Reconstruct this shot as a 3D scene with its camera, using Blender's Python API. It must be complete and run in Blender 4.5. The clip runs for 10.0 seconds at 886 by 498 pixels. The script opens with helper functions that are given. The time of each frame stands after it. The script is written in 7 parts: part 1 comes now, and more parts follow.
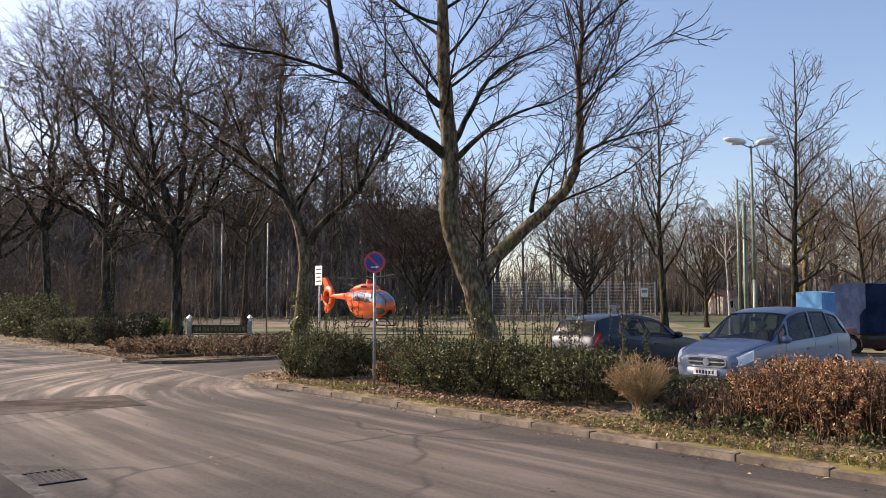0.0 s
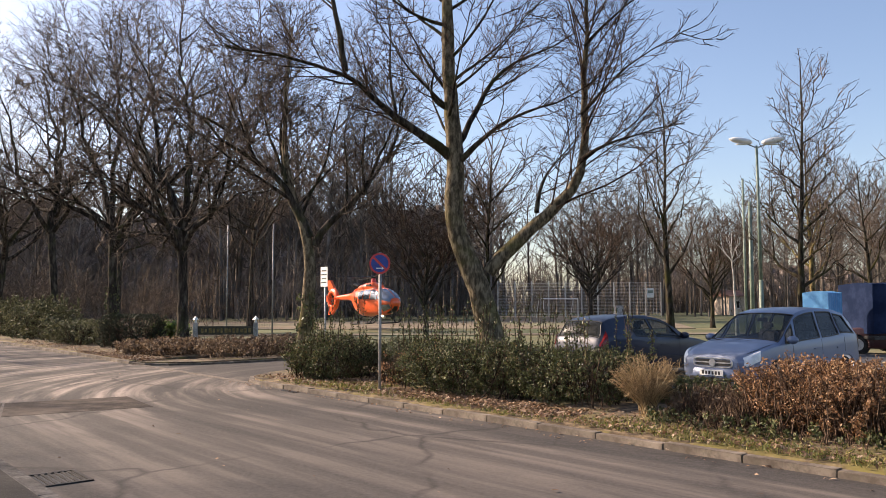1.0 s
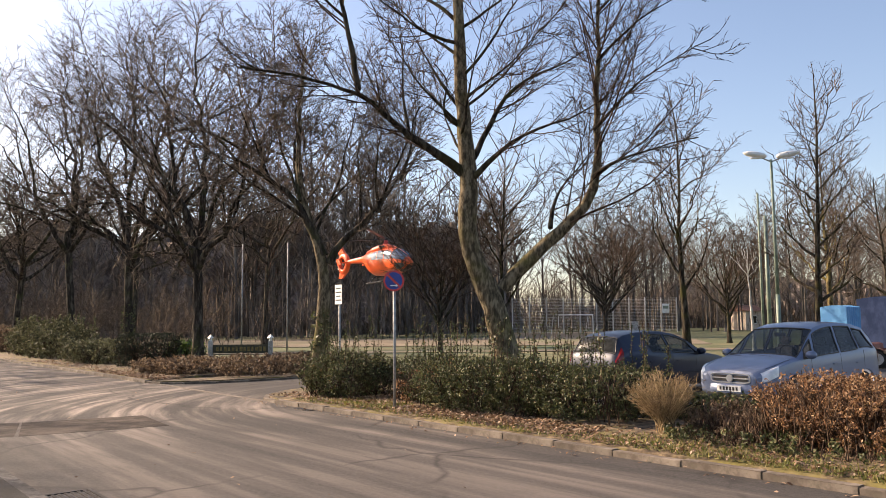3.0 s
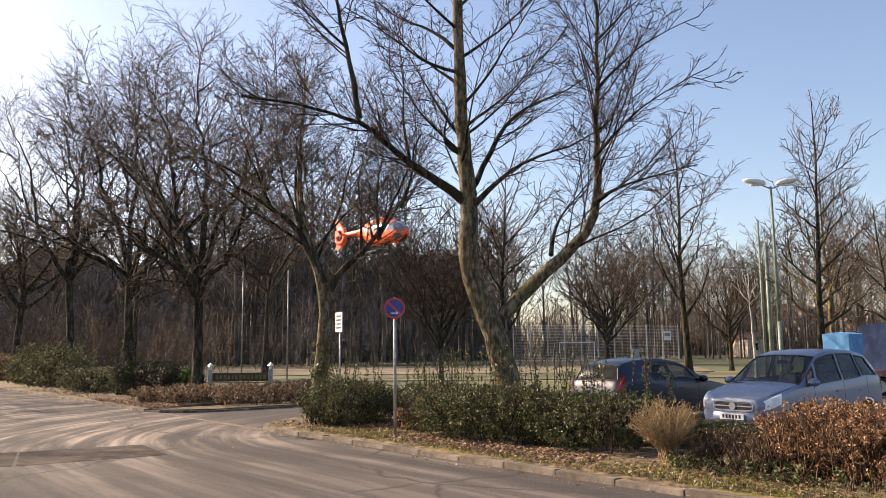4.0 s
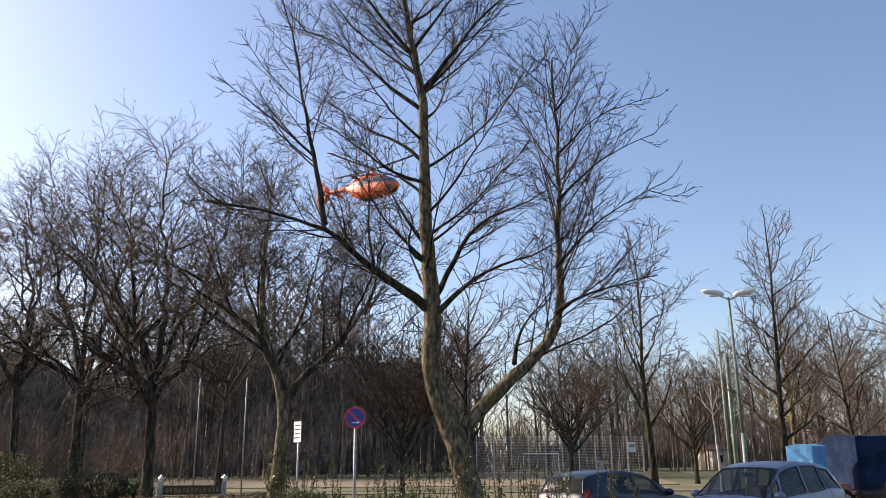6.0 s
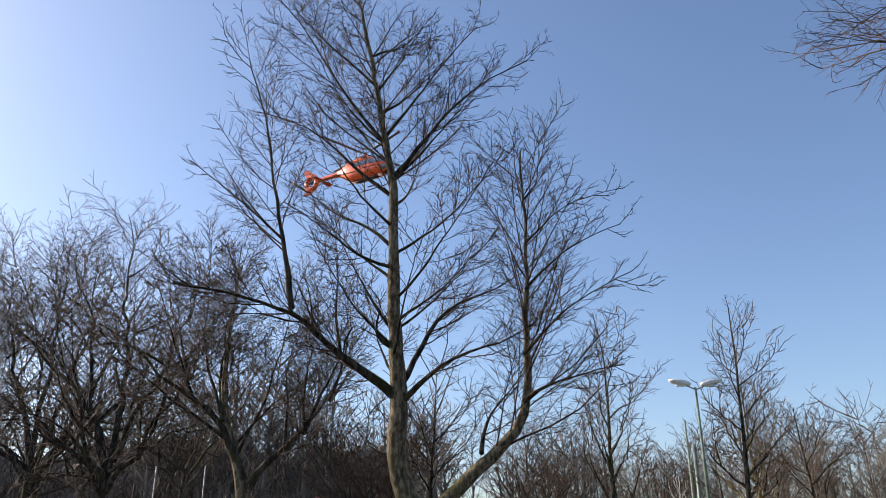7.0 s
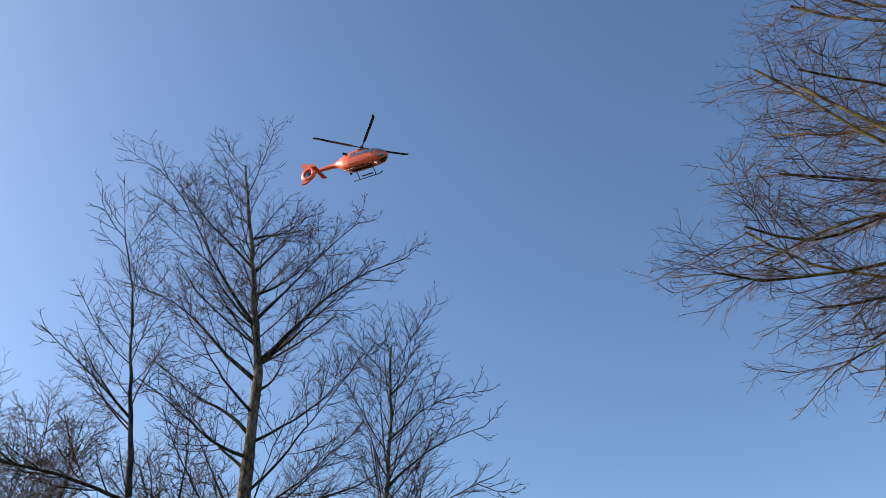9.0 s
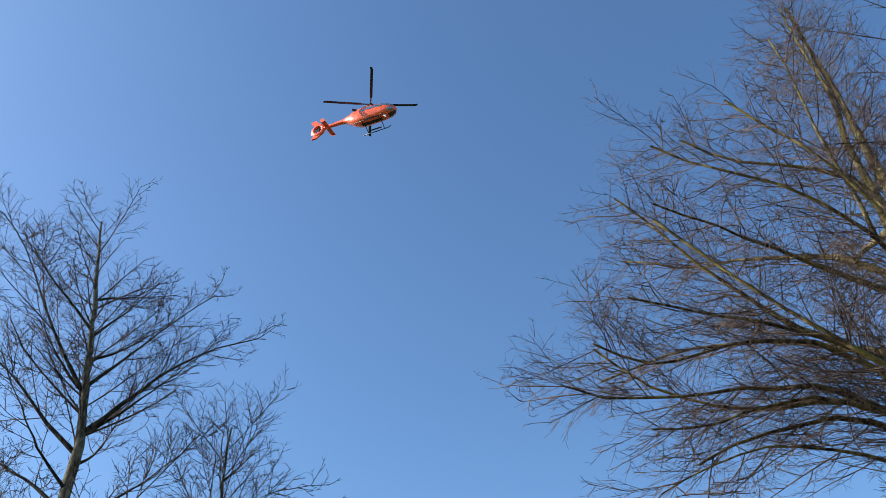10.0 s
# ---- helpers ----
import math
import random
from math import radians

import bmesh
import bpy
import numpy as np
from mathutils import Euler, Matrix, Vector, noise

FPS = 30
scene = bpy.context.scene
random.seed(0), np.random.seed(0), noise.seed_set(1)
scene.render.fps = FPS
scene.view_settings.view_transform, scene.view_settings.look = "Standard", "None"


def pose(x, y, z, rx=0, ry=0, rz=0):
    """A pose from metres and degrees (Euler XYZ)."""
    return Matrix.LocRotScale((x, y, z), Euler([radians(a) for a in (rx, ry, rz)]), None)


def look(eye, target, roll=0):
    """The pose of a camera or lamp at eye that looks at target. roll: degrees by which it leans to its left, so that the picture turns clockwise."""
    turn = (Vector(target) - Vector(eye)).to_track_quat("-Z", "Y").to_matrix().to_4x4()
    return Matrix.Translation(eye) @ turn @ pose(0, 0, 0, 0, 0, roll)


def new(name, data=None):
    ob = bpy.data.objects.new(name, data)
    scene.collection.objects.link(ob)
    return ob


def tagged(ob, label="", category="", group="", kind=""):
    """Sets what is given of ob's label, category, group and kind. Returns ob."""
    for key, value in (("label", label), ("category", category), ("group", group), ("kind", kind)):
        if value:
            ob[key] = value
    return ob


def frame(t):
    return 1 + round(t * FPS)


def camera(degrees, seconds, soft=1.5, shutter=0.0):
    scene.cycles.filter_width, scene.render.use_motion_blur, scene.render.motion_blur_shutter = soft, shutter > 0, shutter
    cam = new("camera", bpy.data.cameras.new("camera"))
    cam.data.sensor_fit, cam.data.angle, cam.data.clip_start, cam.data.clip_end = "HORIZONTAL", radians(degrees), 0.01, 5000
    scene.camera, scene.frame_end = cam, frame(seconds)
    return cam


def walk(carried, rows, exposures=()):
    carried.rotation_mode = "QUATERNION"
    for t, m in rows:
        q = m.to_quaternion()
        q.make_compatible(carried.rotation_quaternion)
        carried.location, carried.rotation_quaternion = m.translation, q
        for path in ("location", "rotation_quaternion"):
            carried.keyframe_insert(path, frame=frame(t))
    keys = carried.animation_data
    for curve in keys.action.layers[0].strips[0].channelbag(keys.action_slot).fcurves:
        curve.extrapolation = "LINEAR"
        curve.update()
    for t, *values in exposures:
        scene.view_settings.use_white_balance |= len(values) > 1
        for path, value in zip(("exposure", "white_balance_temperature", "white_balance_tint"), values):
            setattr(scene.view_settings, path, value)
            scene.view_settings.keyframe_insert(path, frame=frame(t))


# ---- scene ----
cam = camera(58.5, 10.0, soft=0.6)
EYE = 1.72
# seconds, tilt above level, lean, turn to the left
ROWS = [
    (0.0, 3.923, 0.000, 0.000),
    (0.5, 3.957, 0.053, 0.138),
    (1.0, 3.996, 0.122, 0.395),
    (1.5, 4.128, 0.217, 0.743),
    (2.0, 4.324, 0.351, 1.102),
    (2.5, 4.576, 0.426, 1.328),
    (4.0, 7.204, 0.588, 1.485),
    (4.5, 8.350, 0.569, 1.202),
    (5.0, 10.290, 0.553, 0.553),
    (6.5, 17.793, 0.384, -2.333),
    (7.0, 21.131, 0.319, -3.662),
    (7.5, 24.742, 0.273, -5.452),
    (8.0, 28.458, 0.222, -7.979),
    (8.5, 31.295, 0.258, -10.249),
    (9.0, 34.998, 0.420, -14.068),
    (9.5, 38.516, 0.628, -19.080),
    (10.0, 41.471, 1.116, -26.104),
]
EXPOSURES = [(0.0, 0.97, 6800, 19), (1.0, 1.03, 7000, 19), (2.5, 1.16, 7400, 19), (5.0, 1.08, 7150, 18), (6.5, 0.9, 6450, 16), (8.0, 0.7, 6100, 11), (9.0, 0.68, 5850, 9), (10.0, 0.86, 5450, 4)]
walk(cam, [(t, pose(0, 0, EYE, 90 + tilt, lean, turn)) for t, tilt, lean, turn in ROWS], EXPOSURES)

# ---- light ----
SUN_AZ, SUN_EL = -65.0, 28.0      # degrees from straight ahead (left is minus), above level
world = bpy.data.worlds.new("world")
scene.world = world
world.use_nodes = True
wn, wl = world.node_tree.nodes, world.node_tree.links
sky = wn.new("ShaderNodeTexSky")
sky.sky_type = "NISHITA"
sky.sun_disc = False
sky.sun_elevation, sky.sun_rotation = radians(SUN_EL), radians(SUN_AZ)
sky.air_density, sky.dust_density, sky.ozone_density = 1.0, 1.3, 2.5
wn["Background"].inputs["Strength"].default_value = 0.105
wl.new(sky.outputs["Color"], wn["Background"].inputs["Color"])
sun = new("sun", bpy.data.lights.new("sun", "SUN"))
sun.data.energy, sun.data.angle, sun.data.color = 4.7, radians(0.5), (1.0, 0.85, 0.67)
sd = Vector((math.sin(radians(SUN_AZ)) * math.cos(radians(SUN_EL)), math.cos(radians(SUN_AZ)) * math.cos(radians(SUN_EL)), math.sin(radians(SUN_EL))))
sun.matrix_world = look(sd * 200, (0, 0, 0))

# ---- materials ----
def shader(name):
    m = bpy.data.materials.new(name)
    m.use_nodes = True
    nt = m.node_tree
    return m, nt.nodes, nt.links, nt.nodes["Principled BSDF"]


def ramp(nodes, stops):
    r = nodes.new("ShaderNodeValToRGB")
    while len(r.color_ramp.elements) < len(stops):
        r.color_ramp.elements.new(0.5)
    for e, (p, c) in zip(r.color_ramp.elements, stops):
        e.position, e.color = p, (*c, 1)
    return r


def noise_node(nodes, links, vec, scale, detail=4, rough=0.6, stretch=None):
    n = nodes.new("ShaderNodeTexNoise")
    n.inputs["Scale"].default_value, n.inputs["Detail"].default_value, n.inputs["Roughness"].default_value = scale, detail, rough
    if stretch:
        mp = nodes.new("ShaderNodeMapping")
        mp.inputs["Rotation"].default_value = (0, 0, radians(stretch[3]) if len(stretch) > 3 else 0)
        mp.vector_type = "TEXTURE"
        mp.inputs["Scale"].default_value = [1 / c for c in stretch[:3]]
        links.new(vec, mp.inputs["Vector"])
        vec = mp.outputs["Vector"]
    links.new(vec, n.inputs["Vector"])
    return n


def mix(nodes, links, fac, a, b, mode="MIX"):
    x = nodes.new("ShaderNodeMix")
    x.data_type, x.blend_type = "RGBA", mode
    for sock, val in ((x.inputs["Factor"], fac), (x.inputs["A"], a), (x.inputs["B"], b)):
        if hasattr(val, "links"):
            links.new(val, sock)
        else:
            sock.default_value = val if isinstance(val, (int, float)) else (*val, 1)
    return x.outputs["Result"]


def surface(name, stops, scale, rough=0.8, metal=0.0, second=None, bump=0.0, bscale=None, stretch=None, spec=0.5, random_tint=0.0, island=False):
    """Colour from noise at one scale, darkened or tinted by a second, with fine relief."""
    m, nodes, links, p = shader(name)
    tc = nodes.new("ShaderNodeTexCoord")
    vec = tc.outputs["Object"]
    n = noise_node(nodes, links, vec, scale, 6, 0.65, stretch)
    col = ramp(nodes, stops)
    wide = nodes.new("ShaderNodeMapRange")
    wide.inputs["From Min"].default_value, wide.inputs["From Max"].default_value = 0.3, 0.7
    links.new(n.outputs["Fac"], wide.inputs["Value"])
    links.new(wide.outputs["Result"], col.inputs["Fac"])
    out = col.outputs["Color"]
    if second:
        s2, lo, hi, c2 = second
        n2 = noise_node(nodes, links, vec, s2, 5, 0.6)
        f2 = ramp(nodes, [(lo, (0, 0, 0)), (hi, (1, 1, 1))])
        links.new(n2.outputs["Fac"], f2.inputs["Fac"])
        out = mix(nodes, links, f2.outputs["Color"], out, c2)
    if random_tint or island:
        src = nodes.new("ShaderNodeNewGeometry").outputs["Random Per Island"] if island else nodes.new("ShaderNodeObjectInfo").outputs["Random"]
        v = nodes.new("ShaderNodeMapRange")
        v.inputs["To Min"].default_value, v.inputs["To Max"].default_value = 1 - (random_tint or 0.35), 1 + (random_tint or 0.35)
        links.new(src, v.inputs["Value"])
        hs = nodes.new("ShaderNodeHueSaturation")
        links.new(v.outputs["Result"], hs.inputs["Value"])
        links.new(out, hs.inputs["Color"])
        out = hs.outputs["Color"]
    links.new(out, p.inputs["Base Color"])
    p.inputs["Roughness"].default_value, p.inputs["Metallic"].default_value = rough, metal
    p.inputs["Specular IOR Level"].default_value = spec
    if bump:
        b = nodes.new("ShaderNodeBump")
        b.inputs["Strength"].default_value, b.inputs["Distance"].default_value = bump * 0.6, 0.01
        nb = noise_node(nodes, links, vec, bscale or scale * 4, 6, 0.7, stretch)
        links.new(nb.outputs["Fac"], b.inputs["Height"])
        links.new(b.outputs["Normal"], p.inputs["Normal"])
    return m


def leafy(name, stops, rough=0.5, trans=0.25):
    """Small leaves: each has its own shade."""
    m, nodes, links, p = shader(name)
    g = nodes.new("ShaderNodeNewGeometry")
    col = ramp(nodes, stops)
    links.new(g.outputs["Random Per Island"], col.inputs["Fac"])
    links.new(col.outputs["Color"], p.inputs["Base Color"])
    p.inputs["Roughness"].default_value = rough
    if trans:
        t = nodes.new("ShaderNodeBsdfTranslucent")
        links.new(col.outputs["Color"], t.inputs["Color"])
        ms = nodes.new("ShaderNodeMixShader")
        ms.inputs["Fac"].default_value = trans
        links.new(p.outputs["BSDF"], ms.inputs[1])
        links.new(t.outputs["BSDF"], ms.inputs[2])
        links.new(ms.outputs["Shader"], nodes["Material Output"].inputs["Surface"])
    return m


def paint(name, col, rough=0.25, metal=0.0, coat=0.6, dirt=(0.3, 0.27, 0.22), amount=0.15):
    m, nodes, links, p = shader(name)
    tc = nodes.new("ShaderNodeTexCoord")
    n = noise_node(nodes, links, tc.outputs["Object"], 2.5, 6, 0.7)
    f = ramp(nodes, [(0.45, (0, 0, 0)), (0.8, (amount, amount, amount))])
    links.new(n.outputs["Fac"], f.inputs["Fac"])
    links.new(mix(nodes, links, f.outputs["Color"], col, dirt), p.inputs["Base Color"])
    r = ramp(nodes, [(0.3, (rough, rough, rough)), (0.8, (rough + 0.2, rough + 0.2, rough + 0.2))])
    links.new(n.outputs["Fac"], r.inputs["Fac"])
    links.new(r.outputs["Color"], p.inputs["Roughness"])
    p.inputs["Metallic"].default_value, p.inputs["Coat Weight"].default_value, p.inputs["Coat Roughness"].default_value = metal, coat, 0.08
    return m


def glassy(name, tint=(0.35, 0.4, 0.4), gloss=0.03):
    """A tinted pane: see-through, with the gloss of glass over it."""
    m, nodes, links, p = shader(name)
    t = nodes.new("ShaderNodeBsdfTransparent")
    t.inputs["Color"].default_value = (*tint, 1)
    g = nodes.new("ShaderNodeBsdfGlossy")
    g.inputs["Roughness"].default_value = gloss
    fr = nodes.new("ShaderNodeLayerWeight")
    fr.inputs["Blend"].default_value = 0.5
    pw = nodes.new("ShaderNodeMath")
    pw.operation = "POWER"
    links.new(fr.outputs["Facing"], pw.inputs[0])
    pw.inputs[1].default_value = 4.5
    ad = nodes.new("ShaderNodeMath")
    ad.operation, ad.use_clamp = "MULTIPLY_ADD", True
    links.new(pw.outputs["Value"], ad.inputs[0])
    ad.inputs[1].default_value, ad.inputs[2].default_value = 0.8, 0.035
    ms = nodes.new("ShaderNodeMixShader")
    links.new(ad.outputs["Value"], ms.inputs["Fac"])
    links.new(t.outputs["BSDF"], ms.inputs[1])
    links.new(g.outputs["BSDF"], ms.inputs[2])
    links.new(ms.outputs["Shader"], nodes["Material Output"].inputs["Surface"])
    return m


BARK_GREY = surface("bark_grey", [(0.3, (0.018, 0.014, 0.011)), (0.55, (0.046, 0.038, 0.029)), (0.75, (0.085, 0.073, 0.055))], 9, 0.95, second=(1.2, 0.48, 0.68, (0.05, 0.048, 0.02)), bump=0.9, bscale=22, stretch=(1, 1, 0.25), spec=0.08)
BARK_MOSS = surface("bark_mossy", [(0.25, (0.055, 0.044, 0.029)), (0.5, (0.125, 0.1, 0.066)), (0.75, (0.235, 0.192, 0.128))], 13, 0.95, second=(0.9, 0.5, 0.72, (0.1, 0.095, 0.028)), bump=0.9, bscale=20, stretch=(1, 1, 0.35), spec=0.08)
BARK_DARK = surface("bark_dark", [(0.3, (0.024, 0.02, 0.016)), (0.6, (0.062, 0.05, 0.04)), (0.8, (0.12, 0.104, 0.08))], 8, 0.95, second=(1.5, 0.55, 0.75, (0.055, 0.06, 0.026)), bump=0.8, bscale=20, stretch=(1, 1, 0.25), spec=0.08)
# patchy bark; its yellow puts the sunlight on limbs and trunk into the colour
BARK_YELLOW = surface("bark_sunlit_yellow", [(0.3, (0.035, 0.027, 0.018)), (0.55, (0.11, 0.085, 0.045)), (0.75, (0.26, 0.2, 0.1))], 8, 0.95, second=(1.5, 0.5, 0.7, (0.22, 0.18, 0.045)), bump=0.7, bscale=20, stretch=(1, 1, 0.3), spec=0.08)
TWIG = surface("twig", [(0.3, (0.028, 0.018, 0.013)), (0.6, (0.078, 0.052, 0.037)), (0.8, (0.14, 0.096, 0.068))], 3, 0.9, spec=0.08)
TWIG_WARM = surface("twig_warm", [(0.3, (0.06, 0.046, 0.036)), (0.6, (0.14, 0.108, 0.083)), (0.8, (0.235, 0.187, 0.146))], 3, 0.9, spec=0.08)
TWIG_RED = surface("twig_reddish", [(0.3, (0.05, 0.034, 0.025)), (0.6, (0.12, 0.083, 0.059)), (0.8, (0.2, 0.142, 0.103))], 3, 0.9, spec=0.08)
WOODS = surface("woods_bark", [(0.3, (0.072, 0.061, 0.053)), (0.55, (0.145, 0.123, 0.106)), (0.8, (0.225, 0.194, 0.17))], 0.25, 0.95, spec=0.08)
BRUSH = surface("brush_depth", [(0.2, (0.1, 0.083, 0.073)), (0.5, (0.22, 0.18, 0.155)), (0.8, (0.36, 0.3, 0.26))], 1.6, 1.0, second=(0.12, 0.45, 0.75, (0.09, 0.07, 0.055)), bump=0.3, bscale=2.5, stretch=(1, 1, 0.12), spec=0.0)
LEAF_DARK = leafy("evergreen_leaf", [(0.0, (0.025, 0.034, 0.011)), (0.4, (0.062, 0.08, 0.025)), (0.8, (0.12, 0.135, 0.05)), (0.95, (0.18, 0.17, 0.07)), (1.0, (0.24, 0.14, 0.065))], 0.55)
LEAF_OLIVE = leafy("olive_leaf", [(0.0, (0.035, 0.04, 0.018)), (0.5, (0.095, 0.1, 0.046)), (1.0, (0.19, 0.185, 0.1))], 0.7)
LEAF_YEW = leafy("yew_needle", [(0.0, (0.005, 0.01, 0.004)), (0.6, (0.014, 0.024, 0.009)), (1.0, (0.03, 0.042, 0.016))], 0.6)
LEAF_LAUREL = leafy("laurel_leaf", [(0.0, (0.05, 0.09, 0.02)), (0.6, (0.12, 0.19, 0.04)), (1.0, (0.2, 0.27, 0.07))], 0.3)
LEAF_BEECH = leafy("dry_beech_leaf", [(0.0, (0.1, 0.05, 0.027)), (0.4, (0.27, 0.14, 0.066)), (0.75, (0.41, 0.235, 0.12)), (1.0, (0.55, 0.38, 0.22))], 0.6, 0.35)
LEAF_BROWN = leafy("withered_leaf", [(0.0, (0.06, 0.04, 0.025)), (0.5, (0.155, 0.102, 0.062)), (1.0, (0.3, 0.22, 0.14))], 0.7, 0.3)
LEAF_STRAW = leafy("straw_twig", [(0.0, (0.14, 0.088, 0.045)), (0.5, (0.3, 0.21, 0.105)), (1.0, (0.5, 0.37, 0.21))], 0.8, 0.1)
LITTER = leafy("leaf_litter", [(0.0, (0.07, 0.04, 0.022)), (0.4, (0.18, 0.1, 0.055)), (0.8, (0.32, 0.2, 0.12)), (1.0, (0.5, 0.38, 0.27))], 0.7, 0.15)
GRASS_BLADE = leafy("grass_blade", [(0.0, (0.06, 0.08, 0.02)), (0.6, (0.16, 0.17, 0.04)), (1.0, (0.34, 0.28, 0.1))], 0.6, 0.3)
SOIL = surface("soil", [(0.3, (0.05, 0.034, 0.02)), (0.55, (0.12, 0.085, 0.05)), (0.75, (0.2, 0.145, 0.085))], 6, 0.95, second=(1.6, 0.5, 0.66, (0.15, 0.125, 0.035)), bump=1.0, bscale=30)
MEADOW = surface("meadow", [(0.3, (0.055, 0.068, 0.022)), (0.55, (0.11, 0.11, 0.042)), (0.75, (0.17, 0.145, 0.066))], 0.25, 0.95, second=(0.05, 0.45, 0.6, (0.085, 0.105, 0.036)), bump=0.8, bscale=6)
ASH = surface("ash_pitch", [(0.2, (0.13, 0.098, 0.062)), (0.6, (0.18, 0.14, 0.09)), (0.9, (0.23, 0.185, 0.125))], 0.15, 0.95, second=(0.04, 0.5, 0.62, (0.15, 0.15, 0.07)), bump=0.4, bscale=8)
KERB = surface("kerb_concrete", [(0.2, (0.085, 0.066, 0.05)), (0.55, (0.14, 0.112, 0.088)), (0.85, (0.2, 0.165, 0.13))], 4, 0.9, second=(14, 0.5, 0.72, (0.1, 0.085, 0.06)), bump=0.5, bscale=60, random_tint=0.18)
# kerb concrete darkened in its colour to stand in for shadow on it
KERB_SHADED = surface("shaded_kerb_concrete", [(0.2, (0.04, 0.038, 0.037)), (0.55, (0.075, 0.071, 0.068)), (0.85, (0.12, 0.113, 0.107))], 6, 0.9, second=(16, 0.5, 0.72, (0.05, 0.047, 0.044)), bump=0.6, bscale=60, random_tint=0.2, spec=0.2)
CONCRETE = surface("grey_concrete", [(0.3, (0.3, 0.29, 0.27)), (0.7, (0.5, 0.48, 0.45))], 5, 0.9, bump=0.3, bscale=50)
STEEL = surface("galvanised_steel", [(0.3, (0.24, 0.24, 0.235)), (0.7, (0.38, 0.38, 0.37))], 8, 0.55, metal=0.3)
STEEL_GREEN = surface("green_lacquer", [(0.3, (0.12, 0.165, 0.13)), (0.7, (0.21, 0.26, 0.205))], 3, 0.5)
WIRE = surface("zinc_wire", [(0.3, (0.42, 0.42, 0.42)), (0.7, (0.6, 0.6, 0.58))], 8, 0.5, metal=0.3)
DARKMETAL = surface("dark_metal", [(0.3, (0.015, 0.015, 0.016)), (0.7, (0.04, 0.04, 0.042))], 8, 0.45, metal=0.3)
GRATE = surface("worn_cast_iron", [(0.3, (0.018, 0.017, 0.016)), (0.7, (0.05, 0.046, 0.043))], 8, 0.7, metal=0.2, spec=0.3)
WHITE = surface("white_enamel", [(0.3, (0.68, 0.68, 0.66)), (0.7, (0.82, 0.82, 0.8))], 6, 0.4)
BLACKISH = surface("black_plastic", [(0.3, (0.012, 0.012, 0.012)), (0.7, (0.03, 0.03, 0.03))], 9, 0.5)
CHROME = surface("chrome", [(0.3, (0.75, 0.75, 0.76)), (0.7, (0.85, 0.85, 0.86))], 4, 0.3, metal=0.75)
TYRE = surface("rubber", [(0.3, (0.015, 0.015, 0.015)), (0.7, (0.03, 0.029, 0.028))], 12, 0.85, bump=0.3)
RIM = surface("alloy", [(0.3, (0.45, 0.45, 0.47)), (0.7, (0.6, 0.6, 0.62))], 5, 0.3, metal=0.9)
GOLD = surface("faded_gold", [(0.3, (0.16, 0.11, 0.035)), (0.7, (0.3, 0.22, 0.085))], 8, 0.45, metal=0.3)
BOARD = surface("dark_board", [(0.3, (0.04, 0.036, 0.022)), (0.7, (0.075, 0.065, 0.038))], 5, 0.6)
SIGN_BLUE = surface("sign_blue", [(0.3, (0.01, 0.035, 0.22)), (0.7, (0.015, 0.05, 0.3))], 4, 0.35)
SIGN_RED = surface("sign_red", [(0.3, (0.45, 0.03, 0.04)), (0.7, (0.6, 0.05, 0.05))], 4, 0.35)
ORANGE = paint("orange_paint", (0.88, 0.115, 0.02), 0.3, 0.0, 0.5, (0.4, 0.1, 0.03), 0.25)
RED_STRIPE = paint("red_paint", (0.55, 0.03, 0.02), 0.35)
CAR_BLUE = paint("light_blue_metallic", (0.125, 0.17, 0.27), 0.36, 0.2, 0.5)
CAR_NAVY = paint("navy_metallic", (0.008, 0.016, 0.04), 0.4, 0.2, 0.3, (0.08, 0.075, 0.07), 0.12)
CAR_RED = paint("dark_red_paint", (0.06, 0.014, 0.017), 0.4, 0.1, 0.6, (0.16, 0.13, 0.11), 0.4)
TARP_BLUE = surface("blue_tarpaulin", [(0.3, (0.05, 0.21, 0.44)), (0.7, (0.1, 0.32, 0.58))], 1.5, 0.45, bump=0.6, bscale=2.5)
TARP_NAVY = surface("navy_tarpaulin", [(0.3, (0.008, 0.016, 0.042)), (0.7, (0.018, 0.03, 0.07))], 1.2, 0.7, bump=0.8, bscale=2.0, spec=0.05)
GLASS = glassy("tinted_glass", (0.4, 0.45, 0.45))
GLASS_DARK = surface("dark_glass", [(0.3, (0.01, 0.012, 0.013)), (0.7, (0.022, 0.025, 0.027))], 3, 0.08, spec=0.2)
LAMP_GLASS = surface("lamp_glass", [(0.3, (0.68, 0.69, 0.7)), (0.7, (0.85, 0.86, 0.87))], 9, 0.12)
CANOPY = surface("canopy_glass", [(0.3, (0.2, 0.23, 0.27)), (0.7, (0.3, 0.33, 0.37))], 2, 0.1, metal=0.65)
TAIL_RED = surface("tail_light_red", [(0.3, (0.14, 0.008, 0.008)), (0.7, (0.22, 0.012, 0.012))], 5, 0.2)
SEAT = surface("seat_cloth", [(0.3, (0.05, 0.05, 0.055)), (0.7, (0.13, 0.13, 0.135))], 20, 0.9)
PLASTER = surface("pale_plaster", [(0.3, (0.5, 0.4, 0.32)), (0.7, (0.62, 0.52, 0.42))], 1, 0.9)
ROOFTILE = surface("roof_tile", [(0.3, (0.16, 0.08, 0.06)), (0.7, (0.26, 0.14, 0.1))], 2, 0.9)


